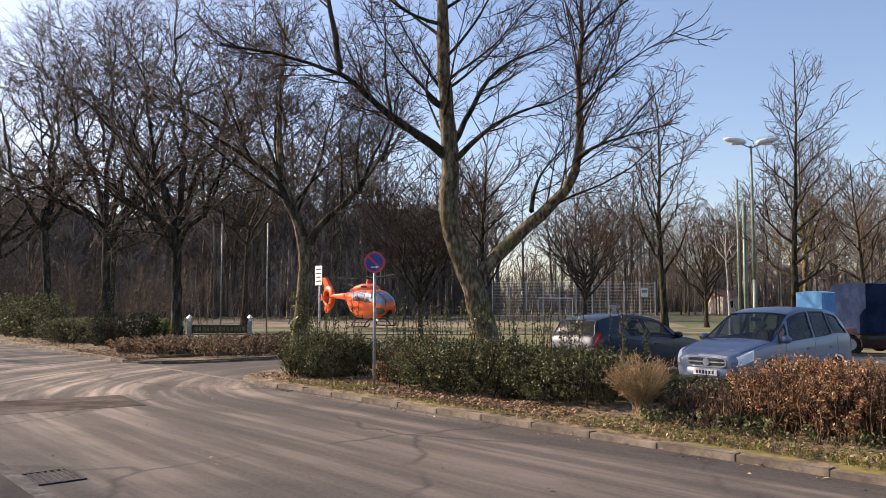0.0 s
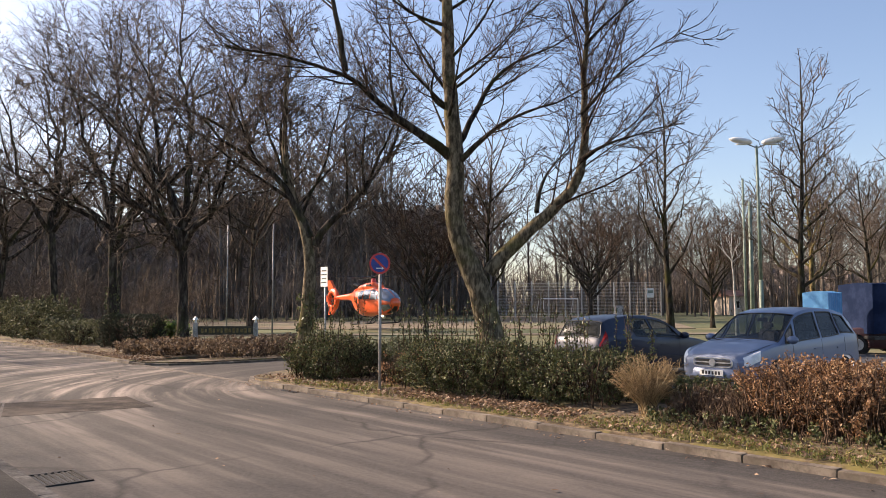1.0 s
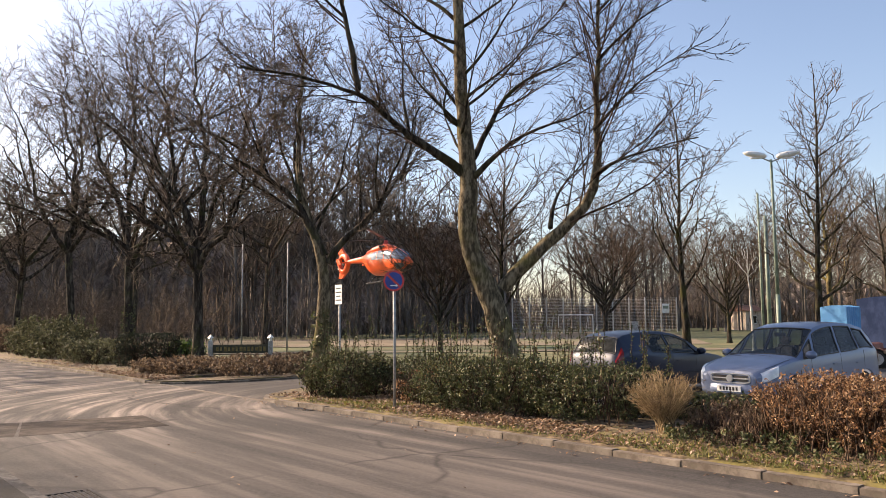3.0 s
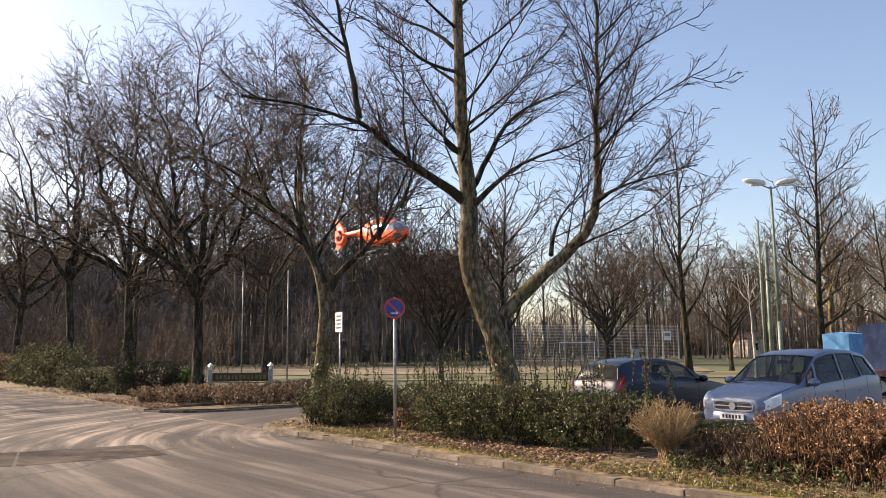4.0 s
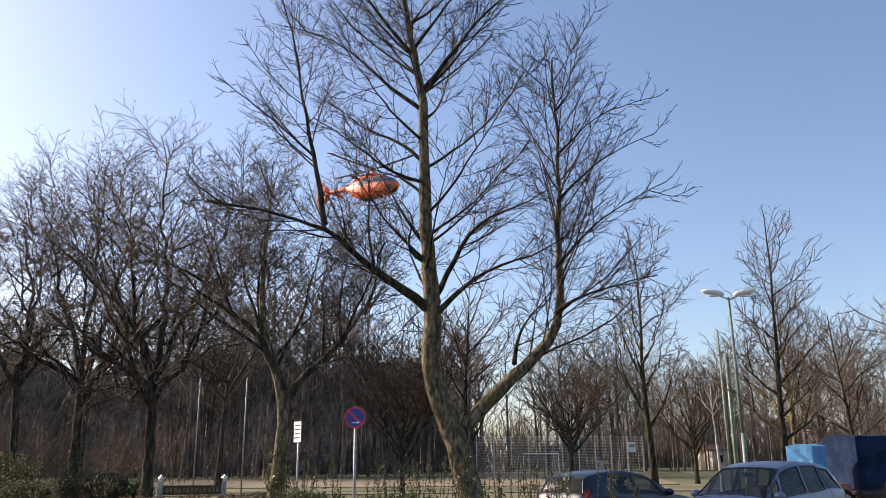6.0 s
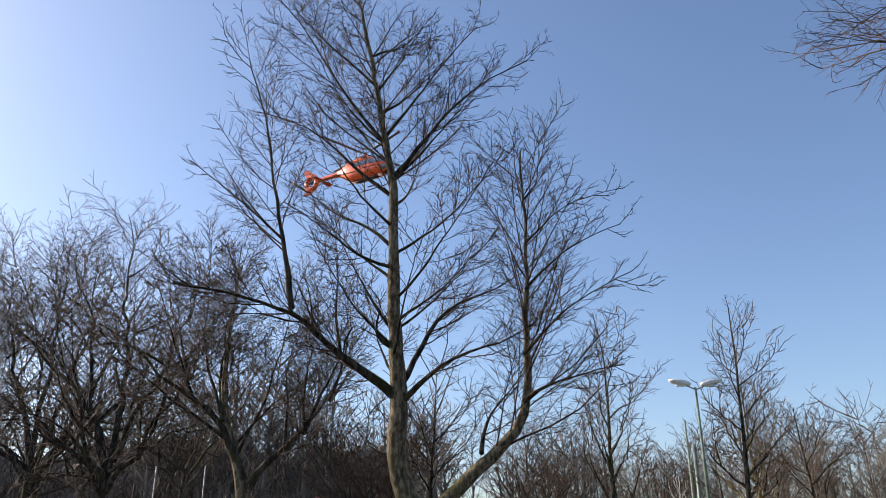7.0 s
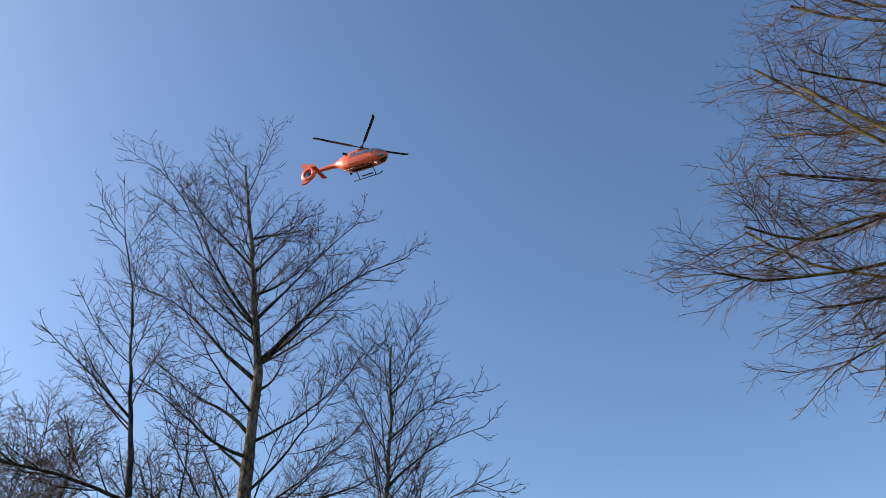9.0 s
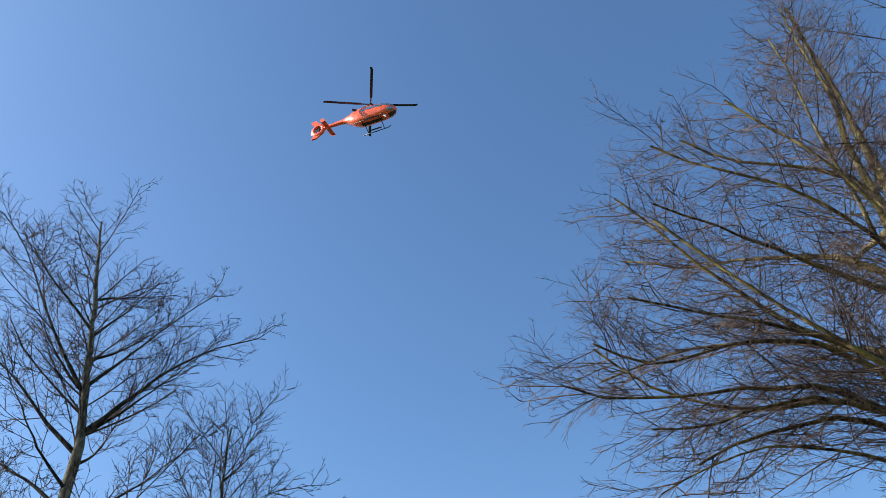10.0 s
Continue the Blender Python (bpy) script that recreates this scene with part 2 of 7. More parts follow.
def asphalt_material():
    """Worn asphalt with sand drifted over it, wheel tracks along the street, cracks and patches of old tar."""
    m, nodes, links, p = shader("sandy_asphalt")
    vec = nodes.new("ShaderNodeTexCoord").outputs["Object"]
    fine = noise_node(nodes, links, vec, 18, 9, 0.85)
    base = ramp(nodes, [(0.35, (0.03, 0.028, 0.026)), (0.65, (0.085, 0.077, 0.072))])
    links.new(fine.outputs["Fac"], base.inputs["Fac"])
    # wheel tracks run along the street and turn into the entrance: distance from that bend, and way along it
    def calc(op, a, b=0.0):
        n = nodes.new("ShaderNodeMath")
        n.operation = op
        for sock, val in zip(n.inputs, (a, b)):
            if hasattr(val, "links"):
                links.new(val, sock)
            else:
                sock.default_value = val
        return n.outputs["Value"]

    def along(axis, offset):
        d = nodes.new("ShaderNodeVectorMath")
        d.operation = "DOT_PRODUCT"
        links.new(vec, d.inputs[0])
        d.inputs[1].default_value = axis
        return calc("ADD", d.outputs["Value"], offset)

    sa, sn = along((0.655, -0.755, 0), 15.505), along((0.755, 0.655, 0), -8.119)
    u, w = calc("MAXIMUM", calc("SUBTRACT", 2.5, sa), 0.0), calc("MAXIMUM", calc("SUBTRACT", 4.5, sn), 0.0)
    bend = calc("SQRT", calc("ADD", calc("MULTIPLY", u, u), calc("MULTIPLY", w, w)))
    way = calc("SUBTRACT", sa, sn)

    def track(across, down):
        c = nodes.new("ShaderNodeCombineXYZ")
        links.new(calc("MULTIPLY", bend, across), c.inputs["X"])
        links.new(calc("MULTIPLY", way, down), c.inputs["Y"])
        return c.outputs["Vector"]

    streak = noise_node(nodes, links, track(1.5, 0.14), 1.0, 6, 0.6)
    sand = ramp(nodes, [(0.4, (0.0, 0.0, 0.0)), (0.5, (0.4, 0.4, 0.4)), (0.58, (1, 1, 1))])
    links.new(streak.outputs["Fac"], sand.inputs["Fac"])
    big = noise_node(nodes, links, vec, 0.16, 4, 0.55)
    bigf = ramp(nodes, [(0.36, (0.3, 0.3, 0.3)), (0.6, (1, 1, 1))])
    links.new(big.outputs["Fac"], bigf.inputs["Fac"])
    fac = mix(nodes, links, 1.0, sand.outputs["Color"], bigf.outputs["Color"], "MULTIPLY")
    line = noise_node(nodes, links, track(3.4, 0.06), 1.0, 5, 0.55)
    lf = ramp(nodes, [(0.4, (0.3, 0.3, 0.3)), (0.52, (0.75, 0.75, 0.75)), (0.6, (1, 1, 1))])
    links.new(line.outputs["Fac"], lf.inputs["Fac"])
    fac = mix(nodes, links, 1.0, fac, lf.outputs["Color"], "MULTIPLY")
    # sand lies thick by the entrance, thinning along the street; paints tree shade too
    dot = nodes.new("ShaderNodeVectorMath")
    dot.operation = "DOT_PRODUCT"
    links.new(vec, dot.inputs[0])
    dot.inputs[1].default_value = (0.655, -0.755, 0)
    thin = nodes.new("ShaderNodeMapRange")
    thin.inputs["From Min"].default_value, thin.inputs["From Max"].default_value = -15.5, -7.5
    thin.inputs["To Min"].default_value, thin.inputs["To Max"].default_value = 1.0, 0.34
    links.new(dot.outputs["Value"], thin.inputs["Value"])
    fac = mix(nodes, links, 1.0, fac, thin.outputs["Result"], "MULTIPLY")
    # hardly any sand colour up the entrance, which also paints in its shade
    inner = nodes.new("ShaderNodeMapRange")
    inner.inputs["From Min"].default_value, inner.inputs["From Max"].default_value = 0.0, 1.2
    inner.inputs["To Min"].default_value, inner.inputs["To Max"].default_value = 1.0, 0.2
    links.new(sn, inner.inputs["Value"])
    fac = mix(nodes, links, 1.0, fac, inner.outputs["Result"], "MULTIPLY")
    col = mix(nodes, links, fac, base.outputs["Color"], (0.36, 0.3, 0.255))
    blotch = noise_node(nodes, links, vec, 0.9, 5, 0.7, (0.5, 1, 1, STREET_TURN))
    bf = ramp(nodes, [(0.56, (0, 0, 0)), (0.72, (0.65, 0.65, 0.65))])
    links.new(blotch.outputs["Fac"], bf.inputs["Fac"])
    col = mix(nodes, links, bf.outputs["Color"], col, (0.062, 0.057, 0.053))
    warp = noise_node(nodes, links, vec, 1.1, 3, 0.5)
    wv = nodes.new("ShaderNodeVectorMath")
    wv.operation = "SCALE"
    wv.inputs["Scale"].default_value = 0.7
    links.new(warp.outputs["Color"], wv.inputs[0])
    av = nodes.new("ShaderNodeVectorMath")
    links.new(vec, av.inputs[0])
    links.new(wv.outputs["Vector"], av.inputs[1])
    vor = nodes.new("ShaderNodeTexVoronoi")
    vor.feature = "DISTANCE_TO_EDGE"
    vor.inputs["Scale"].default_value = 0.28
    links.new(av.outputs["Vector"], vor.inputs["Vector"])
    cr = ramp(nodes, [(0.0, (1, 1, 1)), (0.018, (0, 0, 0))])
    links.new(vor.outputs["Distance"], cr.inputs["Fac"])
    gate = noise_node(nodes, links, vec, 0.35, 3, 0.5)
    gf = ramp(nodes, [(0.42, (0, 0, 0)), (0.5, (0.8, 0.8, 0.8))])
    links.new(gate.outputs["Fac"], gf.inputs["Fac"])
    crk = mix(nodes, links, 1.0, cr.outputs["Color"], gf.outputs["Color"], "MULTIPLY")
    col = mix(nodes, links, crk, col, (0.035, 0.032, 0.03))
    links.new(col, p.inputs["Base Color"])
    p.inputs["Roughness"].default_value, p.inputs["Specular IOR Level"].default_value = 0.85, 0.22
    b = nodes.new("ShaderNodeBump")
    b.inputs["Strength"].default_value, b.inputs["Distance"].default_value = 0.35, 0.006
    links.new(fine.outputs["Fac"], b.inputs["Height"])
    links.new(b.outputs["Normal"], p.inputs["Normal"])
    return m


STREET_TURN = -49.0
ASPHALT = asphalt_material()
TAR = surface("dark_patch_asphalt", [(0.2, (0.016, 0.0155, 0.015)), (0.6, (0.028, 0.027, 0.026)), (0.9, (0.048, 0.045, 0.043))], 1.3, 0.85, second=(40, 0.55, 0.75, (0.05, 0.048, 0.046)), bump=0.3, bscale=90, spec=0.15)
PATCH = surface("repair_asphalt", [(0.2, (0.03, 0.025, 0.022)), (0.6, (0.06, 0.049, 0.042)), (0.9, (0.11, 0.088, 0.074))], 2.2, 0.9, second=(0.8, 0.5, 0.75, (0.13, 0.105, 0.086)), bump=0.4, bscale=80, spec=0.12)
LOT = surface("parking_asphalt", [(0.3, (0.07, 0.067, 0.064)), (0.7, (0.125, 0.115, 0.107))], 0.8, 0.88, second=(45, 0.5, 0.7, (0.14, 0.135, 0.13)), bump=0.3, bscale=90)

# ---- building helpers ----
def thing(name, label, category, at=(0, 0, 0), turn=0, group="", kind=""):
    e = new(name)
    e.empty_display_size = 0.3
    e.matrix_world = pose(*at, 0, 0, turn)
    return tagged(e, label, category, group, kind)


def link_mesh(name, me, material, parent=None, label="", smooth=False):
    if material and not me.materials:
        me.materials.append(material)
    if smooth:
        me.shade_smooth()
    ob = new(name, me)
    if parent:
        ob.parent = parent
    if label:
        ob["label"] = label
    return ob


def part(name, bm, material, parent=None, label="", smooth=False):
    bmesh.ops.recalc_face_normals(bm, faces=bm.faces)
    me = bpy.data.meshes.new(name)
    bm.to_mesh(me)
    bm.free()
    return link_mesh(name, me, material, parent, label, smooth)


def raw_mesh(name, verts, quads, smooth=False):
    """A mesh from arrays: places (n, 3) and four-cornered faces (m, 4)."""
    me = bpy.data.meshes.new(name)
    me.vertices.add(len(verts))
    me.vertices.foreach_set("co", np.asarray(verts, np.float32).ravel())
    k = quads.shape[1]
    me.loops.add(quads.size)
    me.loops.foreach_set("vertex_index", quads.astype(np.int32).ravel())
    me.polygons.add(len(quads))
    me.polygons.foreach_set("loop_start", np.arange(0, quads.size, k, dtype=np.int32))
    me.update(calc_edges=True)
    if smooth:
        me.shade_smooth()
    return me


def box(bm, x0, x1, y0, y1, z0, z1, bevel=0.0, m=None):
    r = bmesh.ops.create_cube(bm, size=1)
    vs = r["verts"]
    for v in vs:
        v.co = Vector(((x0 + x1) / 2 + v.co.x * (x1 - x0), (y0 + y1) / 2 + v.co.y * (y1 - y0), (z0 + z1) / 2 + v.co.z * (z1 - z0)))
    if bevel:
        es = list({e for v in vs for e in v.link_edges})
        out = bmesh.ops.bevel(bm, geom=es, offset=bevel, segments=2, affect="EDGES")
        vs = list({v for f in out["faces"] for v in f.verts} | {v for v in vs if v.is_valid})
    if m is not None:
        bmesh.ops.transform(bm, matrix=m, verts=vs)
    return bm


def rod(bm, a, b, r0, r1=None, n=10, cap=True):
    a, b = Vector(a), Vector(b)
    d = b - a
    m = Matrix.Translation((a + b) / 2) @ d.to_track_quat("Z", "Y").to_matrix().to_4x4()
    bmesh.ops.create_cone(bm, cap_ends=cap, segments=n, radius1=r0, radius2=r0 if r1 is None else r1, depth=d.length, matrix=m)
    return bm


def tube(bm, pts, r, n=8):
    for a, b in zip(pts, pts[1:]):
        rod(bm, a, b, r, r, n)
    return bm


def loft(bm, rings, cap=True, close=True):
    rows = [[bm.verts.new(p) for p in ring] for ring in rings]
    n = len(rows[0])
    for a, b in zip(rows, rows[1:]):
        for i in range(n if close else n - 1):
            bm.faces.new((a[i], a[(i + 1) % n], b[(i + 1) % n], b[i]))
    if cap:
        bm.faces.new(rows[0][::-1])
        bm.faces.new(rows[-1])
    return bm


def prism(bm, poly, y0, y1, m=None):
    """A flat outline in x and z, given depth in y."""
    a = [bm.verts.new((x, y0, z)) for x, z in poly]
    b = [bm.verts.new((x, y1, z)) for x, z in poly]
    bm.faces.new(a)
    bm.faces.new(b[::-1])
    for i in range(len(poly)):
        j = (i + 1) % len(poly)
        bm.faces.new((a[i], a[j], b[j], b[i]))
    if m is not None:
        bmesh.ops.transform(bm, matrix=m, verts=a + b)
    return bm


def disc(bm, r, depth, m, n=32):
    bmesh.ops.create_cone(bm, cap_ends=True, segments=n, radius1=r, radius2=r, depth=depth, matrix=m)
    return bm


# the street runs along UA; UN points from it towards the field
ORG, UA, UN = np.array((-4.03, 17.04)), np.array((0.655, -0.755)), np.array((0.755, 0.655))
UA, UN = UA / np.linalg.norm(UA), UN / np.linalg.norm(UN)
ALONG = math.degrees(math.atan2(UA[1], UA[0]))


def street(a, n, z=0.0):
    p = ORG + a * UA + n * UN
    return (float(p[0]), float(p[1]), z)


def sheet(name, outline, z, material, label, category, depth=0.3, street_axes=True):
    bm = bmesh.new()
    pts = [street(a, n, z) if street_axes else (a, n, z) for a, n in outline]
    top = [bm.verts.new(p) for p in pts]
    low = [bm.verts.new((p[0], p[1], z - depth)) for p in pts]
    bm.faces.new(top)
    for i in range(len(pts)):
        j = (i + 1) % len(pts)
        bm.faces.new((top[i], low[i], low[j], top[j]))
    return tagged(part(name, bm, material), label, category, kind="structure")


# ---- trees ----
def unit(v):
    return v / (np.linalg.norm(v, axis=-1, keepdims=True) + 1e-9)


def tube_arrays(P, R, sides):
    """Tapered tubes along N lines of K points."""
    N, K, _ = P.shape
    T = unit(np.gradient(P, axis=1))
    mean = unit(P[:, -1] - P[:, 0])
    pick = np.where(np.abs(mean[:, 2:3]) > 0.7, np.array([1.0, 0, 0]), np.array([0, 0, 1.0]))
    ref = np.cross(mean, pick)[:, None, :]
    U = unit(np.cross(T, ref))
    V = np.cross(T, U)
    ang = np.arange(sides) * 2 * np.pi / sides
    ring = P[:, :, None, :] + R[:, :, None, None] * (np.cos(ang)[None, None, :, None] * U[:, :, None, :] + np.sin(ang)[None, None, :, None] * V[:, :, None, :])
    verts = ring.reshape(-1, 3)
    i = np.arange(N)[:, None, None] * K * sides
    k = np.arange(K - 1)[None, :, None] * sides
    s = np.arange(sides)[None, None, :]
    s2 = (s + 1) % sides
    q = np.stack(np.broadcast_arrays(i + k + s, i + k + s2, i + k + sides + s2, i + k + sides + s), -1).reshape(-1, 4)
    return verts, q


def join_arrays(parts):
    vs, qs, o = [], [], 0
    for v, q in parts:
        vs.append(v)
        qs.append(q + o)
        o += len(v)
    return np.concatenate(vs), np.concatenate(qs)


def grow(rng, P, R, count, u0, u1, angle, length, rratio, K, wobble, lift, shrink=0.55, minr=0.003, maxr=1.0, lo=0.0, hi=99.0, flat=0.6):
    """Side branches from N lines, between the shares u0 and u1 of each, one to the left and one to the right in turn, so that they form sprays.
    count: a number, or one for each line. length: share of the parent's length. flat: how far the sprays leave one plane."""
    N, KP, _ = P.shape
    count = np.broadcast_to(np.asarray(count), (N,))
    idx = np.repeat(np.arange(N), count)
    M = len(idx)
    rank = np.arange(M) - np.repeat(np.cumsum(count) - count, count)
    u = u0 + (u1 - u0) * (rank + rng.random(M)) / count[idx]
    f = u * (KP - 1)
    k = np.minimum(f.astype(int), KP - 2)
    w = (f - k)[:, None]
    base = P[idx, k] * (1 - w) + P[idx, k + 1] * w
    tang = unit(P[idx, k + 1] - P[idx, k])
    rad = R[idx, k] * (1 - w[:, 0]) + R[idx, k + 1] * w[:, 0]
    plen = np.linalg.norm(np.diff(P, axis=1), axis=2).sum(1)[idx]
    # steep lines branch all round; leaning ones to both sides
    start = rng.uniform(0, 2 * np.pi, N)
    wide = np.cross(tang, np.array([0, 0, 1.0]))
    steep = np.linalg.norm(wide, axis=1) < 0.5
    lead = np.where(steep[:, None], np.array([1.0, 0, 0]), wide)
    e1 = unit(lead - tang * (lead * tang).sum(1, keepdims=True))
    e2 = np.cross(e1, tang)
    phi = np.where(steep, start[idx] + rank * 2.39996, np.pi * (rank % 2)) + rng.normal(0, flat, M)
    side = np.cos(phi)[:, None] * e1 + np.sin(phi)[:, None] * e2
    a = np.radians(rng.normal(angle, 8, M))[:, None]
    d = unit(np.cos(a) * tang + np.sin(a) * side)
    L = np.clip(plen * length * (1 - shrink * u) * rng.uniform(0.6, 1.2, M), lo, hi)
    step = (L / (K - 1))[:, None]
    C = np.zeros((M, K, 3))
    C[:, 0] = base
    for j in range(1, K):
        C[:, j] = C[:, j - 1] + d * step
        d = unit(d + rng.normal(0, wobble, (M, 3)) + np.array([0, 0, lift]))
    r0 = np.clip(rad * rratio * rng.uniform(0.75, 1.1, M), minr, maxr)
    return C, r0[:, None] * np.linspace(1, 0.4, K)[None, :]


def resample(pts, K):
    pts = np.array(pts, float)
    s = np.r_[0, np.cumsum(np.linalg.norm(np.diff(pts, axis=0), axis=1))]
    t = np.linspace(0, s[-1], K)
    # rounded corners: blend of the straight run and its neighbours
    out = np.stack([np.interp(t, s, pts[:, i]) for i in range(3)], 1)
    for _ in range(2):
        out[1:-1] = 0.25 * out[:-2] + 0.5 * out[1:-1] + 0.25 * out[2:]
    return out


def bent(rng, a, d, length, K, wobble, lift):
    p, out = np.array(a, float), []
    d = unit(np.array(d, float))
    for _ in range(K):
        out.append(p.copy())
        p = p + d * length / (K - 1)
        d = unit(d + rng.normal(0, wobble, 3) + np.array([0, 0, lift]))
    return np.array(out)


def twig_levels(rng, limbs, dens, lift=0.06, minr=0.0035, spread=46, size=1.0, extra=0.5, kk=(6, 4, 2), curl=1.0):
    """Three finer orders of branches from a list of (points, radii). dens: branches for each metre, order by order."""
    K = 24
    P = np.stack([resample(p, K) for p, _ in limbs])
    R = np.stack([np.interp(np.linspace(0, 1, K), np.linspace(0, 1, len(r)), r) for _, r in limbs])
    # a first order of lesser limbs
    plen = np.linalg.norm(np.diff(P, axis=1), axis=2).sum(1)
    n = np.floor(plen * extra / size + rng.random(len(plen))).astype(int)
    P0, R0 = grow(rng, P, R, n, 0.12 if size < 1.2 else 0.3, 0.97, spread + 8, 0.42, 0.45, 9, 0.08 * curl, lift * 1.0, minr=minr * 2.4, maxr=0.03 * size ** 1.2, lo=1.0 * size, hi=2.9 * size)
    out = [(P0, R0, 4)]
    P0 = np.stack([resample(p, K) for p in P0]) if len(P0) else P0.reshape(0, K, 3)
    R0 = np.stack([np.interp(np.linspace(0, 1, K), np.linspace(0, 1, 9), r) for r in R0]) if len(R0) else R0.reshape(0, K)
    P, R = np.concatenate([P, P0]), np.concatenate([R, R0])
    spans = ((0.5, 2.6, 0.42), (0.25, 1.1, 0.55), (0.12, 0.5, 0.6))
    for lev, c in enumerate(dens):
        lo, hi, share = spans[lev]
        plen = np.linalg.norm(np.diff(P, axis=1), axis=2).sum(1)
        n = np.maximum(1, np.floor(plen * c / size + rng.random(len(plen)))).astype(int)
        P, R = grow(rng, P, R, n, 0.16 if lev else (0.2 if size < 1.2 else 0.34), 1.0, spread, share, 0.5, kk[lev], (0.075, 0.09, 0.1)[lev] * curl, lift * (2.0, 2.6, 2.0)[lev], minr=minr * (1.8, 1.25, 1.0)[lev], maxr=(0.021, 0.0095, 0.006)[lev] * size ** 1.2, lo=lo * size, hi=hi * size)
        out.append((P, R, (4, 3, 3)[lev]))
    return out


def slim(P, R):
    """The same lines with fewer points."""
    keep = {9: [0, 2, 4, 6, 8], 6: [0, 1, 3, 5], 5: [0, 2, 4], 4: [0, 1, 3], 3: [0, 2]}.get(P.shape[1], list(range(P.shape[1])))
    return P[:, keep], R[:, keep]


def crown_arrays(levels):
    return join_arrays([tube_arrays(*slim(P, R), 3) for P, R, _ in levels])


def tree(name, label, trunk, limbs, counts, bark, twig, seed, lift=0.06, minr=0.0035, spread=46, size=1.0, root=1.35, extra=0.5, limb_bark=None, curl=1.0, sway=0.011):
    """trunk and limbs: (points, first radius, last radius). The trunk, each limb and the crown of twigs are parts."""
    rng = np.random.default_rng(seed)
    e = thing(name, label, "tree", (0, 0, 0), 0, "street trees" if "row" in label else "")
    lines = []

    def wood(pname, pts, r0, r1, sides, flare):
        K = max(10, len(pts) * 2)
        P = resample(pts, K)
        P[1:] += rng.normal(0, min(r0, 0.12) * 0.12, (K - 1, 3))
        if not flare:
            drift = np.cumsum(rng.normal(0, sway * np.linalg.norm(np.diff(P, axis=0), axis=1).sum(), (K, 3)), 0)
            P += drift * np.minimum(1, np.linspace(0, 2.5, K))[:, None] * np.array([1, 1, 0.6])
        R = np.interp(np.linspace(0, 1, K), [0, 0.2, 0.45, 0.7, 1], [r0, r0 * 0.74, max(r0 * 0.46, r1), max(r0 * 0.26, r1), r1])
        if flare:
            R[0] *= root
            R[1] *= 1 + (root - 1) * 0.35
        R *= rng.uniform(0.93, 1.07, K)
        v, q = tube_arrays(P[None], R[None], sides)
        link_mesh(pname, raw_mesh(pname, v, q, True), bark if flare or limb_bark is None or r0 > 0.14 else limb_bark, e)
        return P, R

    P, R = wood("trunk", trunk[0], trunk[1], trunk[2], 14, True)
    lines.append((P[len(P) // 2:], R[len(P) // 2:]))
    for pts, r0, r1 in limbs:
        lines.append(wood("limb", pts, r0, r1, 8, False))
    v, q = crown_arrays(twig_levels(rng, lines, counts, lift, minr, spread, size, extra, (6, 4, 2) if size < 1.2 and minr < 0.0065 else (5, 3, 2), curl))
    link_mesh("crown", raw_mesh("crown", v, q), twig, e, "bare fine twigs")
    return e


def plain_tree(name, label, base, height, trunk_r, seed, bark, twig, fork=0.3, nlimb=8, reach=0.42, dens=(3.2, 4, 5), lean=(0, 0), upright=0.5, leader=True, minr=0.005, lift=0.06, size=1.0):
    """A bare tree of its own growth: trunk to the fork, then a leader with ascending limbs, or limbs alone."""
    rng = np.random.default_rng(seed)
    b = np.array(base, float)
    top = height * (0.96 if leader else fork + 0.3)
    trunk = bent(rng, b - np.array([0, 0, 0.15]), (lean[0], lean[1], 1), top, 9, 0.045, 0.04)
    limbs = []
    for i in range(nlimb):
        u = fork + (0.75 - fork) * (i / max(nlimb - 1, 1)) * (1 if leader else 0.3)
        s = u * height / top * 8
        k = min(int(s), 7)
        p = trunk[k] + (trunk[k + 1] - trunk[k]) * (s - k)
        az = i * 2.4 + rng.uniform(-0.5, 0.5)
        L = height * reach * (1 - 0.45 * (u - fork)) * rng.uniform(0.85, 1.15)
        d = (math.cos(az), math.sin(az), upright * rng.uniform(0.7, 1.3))
        r = trunk_r * (1 - u) * 0.55
        limbs.append((bent(rng, p, d, L, 9, 0.1, 0.07), max(r, 0.03), 0.012))
        # each limb forks once
        m = limbs[-1][0]
        d2 = unit(m[5] - m[3]) + rng.normal(0, 0.4, 3) + np.array([0, 0, 0.25])
        limbs.append((bent(rng, m[3], d2, L * 0.62, 7, 0.1, 0.07), max(r * 0.6, 0.022), 0.01))
    return tree(name, label, (trunk, trunk_r, 0.02 if leader else trunk_r * 0.3), limbs, dens, bark, twig, seed + 1, minr=minr, lift=lift, size=size)


# ---- leaves ----
def leaf_arrays(rng, centres, size, flat=0.0):
    N = len(centres)
    n = unit(rng.normal(size=(N, 3)) + np.array([0, 0, flat]))
    u = unit(np.cross(n, rng.normal(size=(N, 3))))
    v = np.cross(n, u)
    s = size * rng.uniform(0.6, 1.35, (N, 1))
    c = centres
    # a leaf: a four-cornered kite, folded a little along its rib
    pts = np.stack([c - u * s, c + v * s * 0.5 + n * s * 0.15, c + u * s, c - v * s * 0.5 + n * s * 0.15], 1)
    return pts.reshape(-1, 3), np.arange(N * 4).reshape(-1, 4)


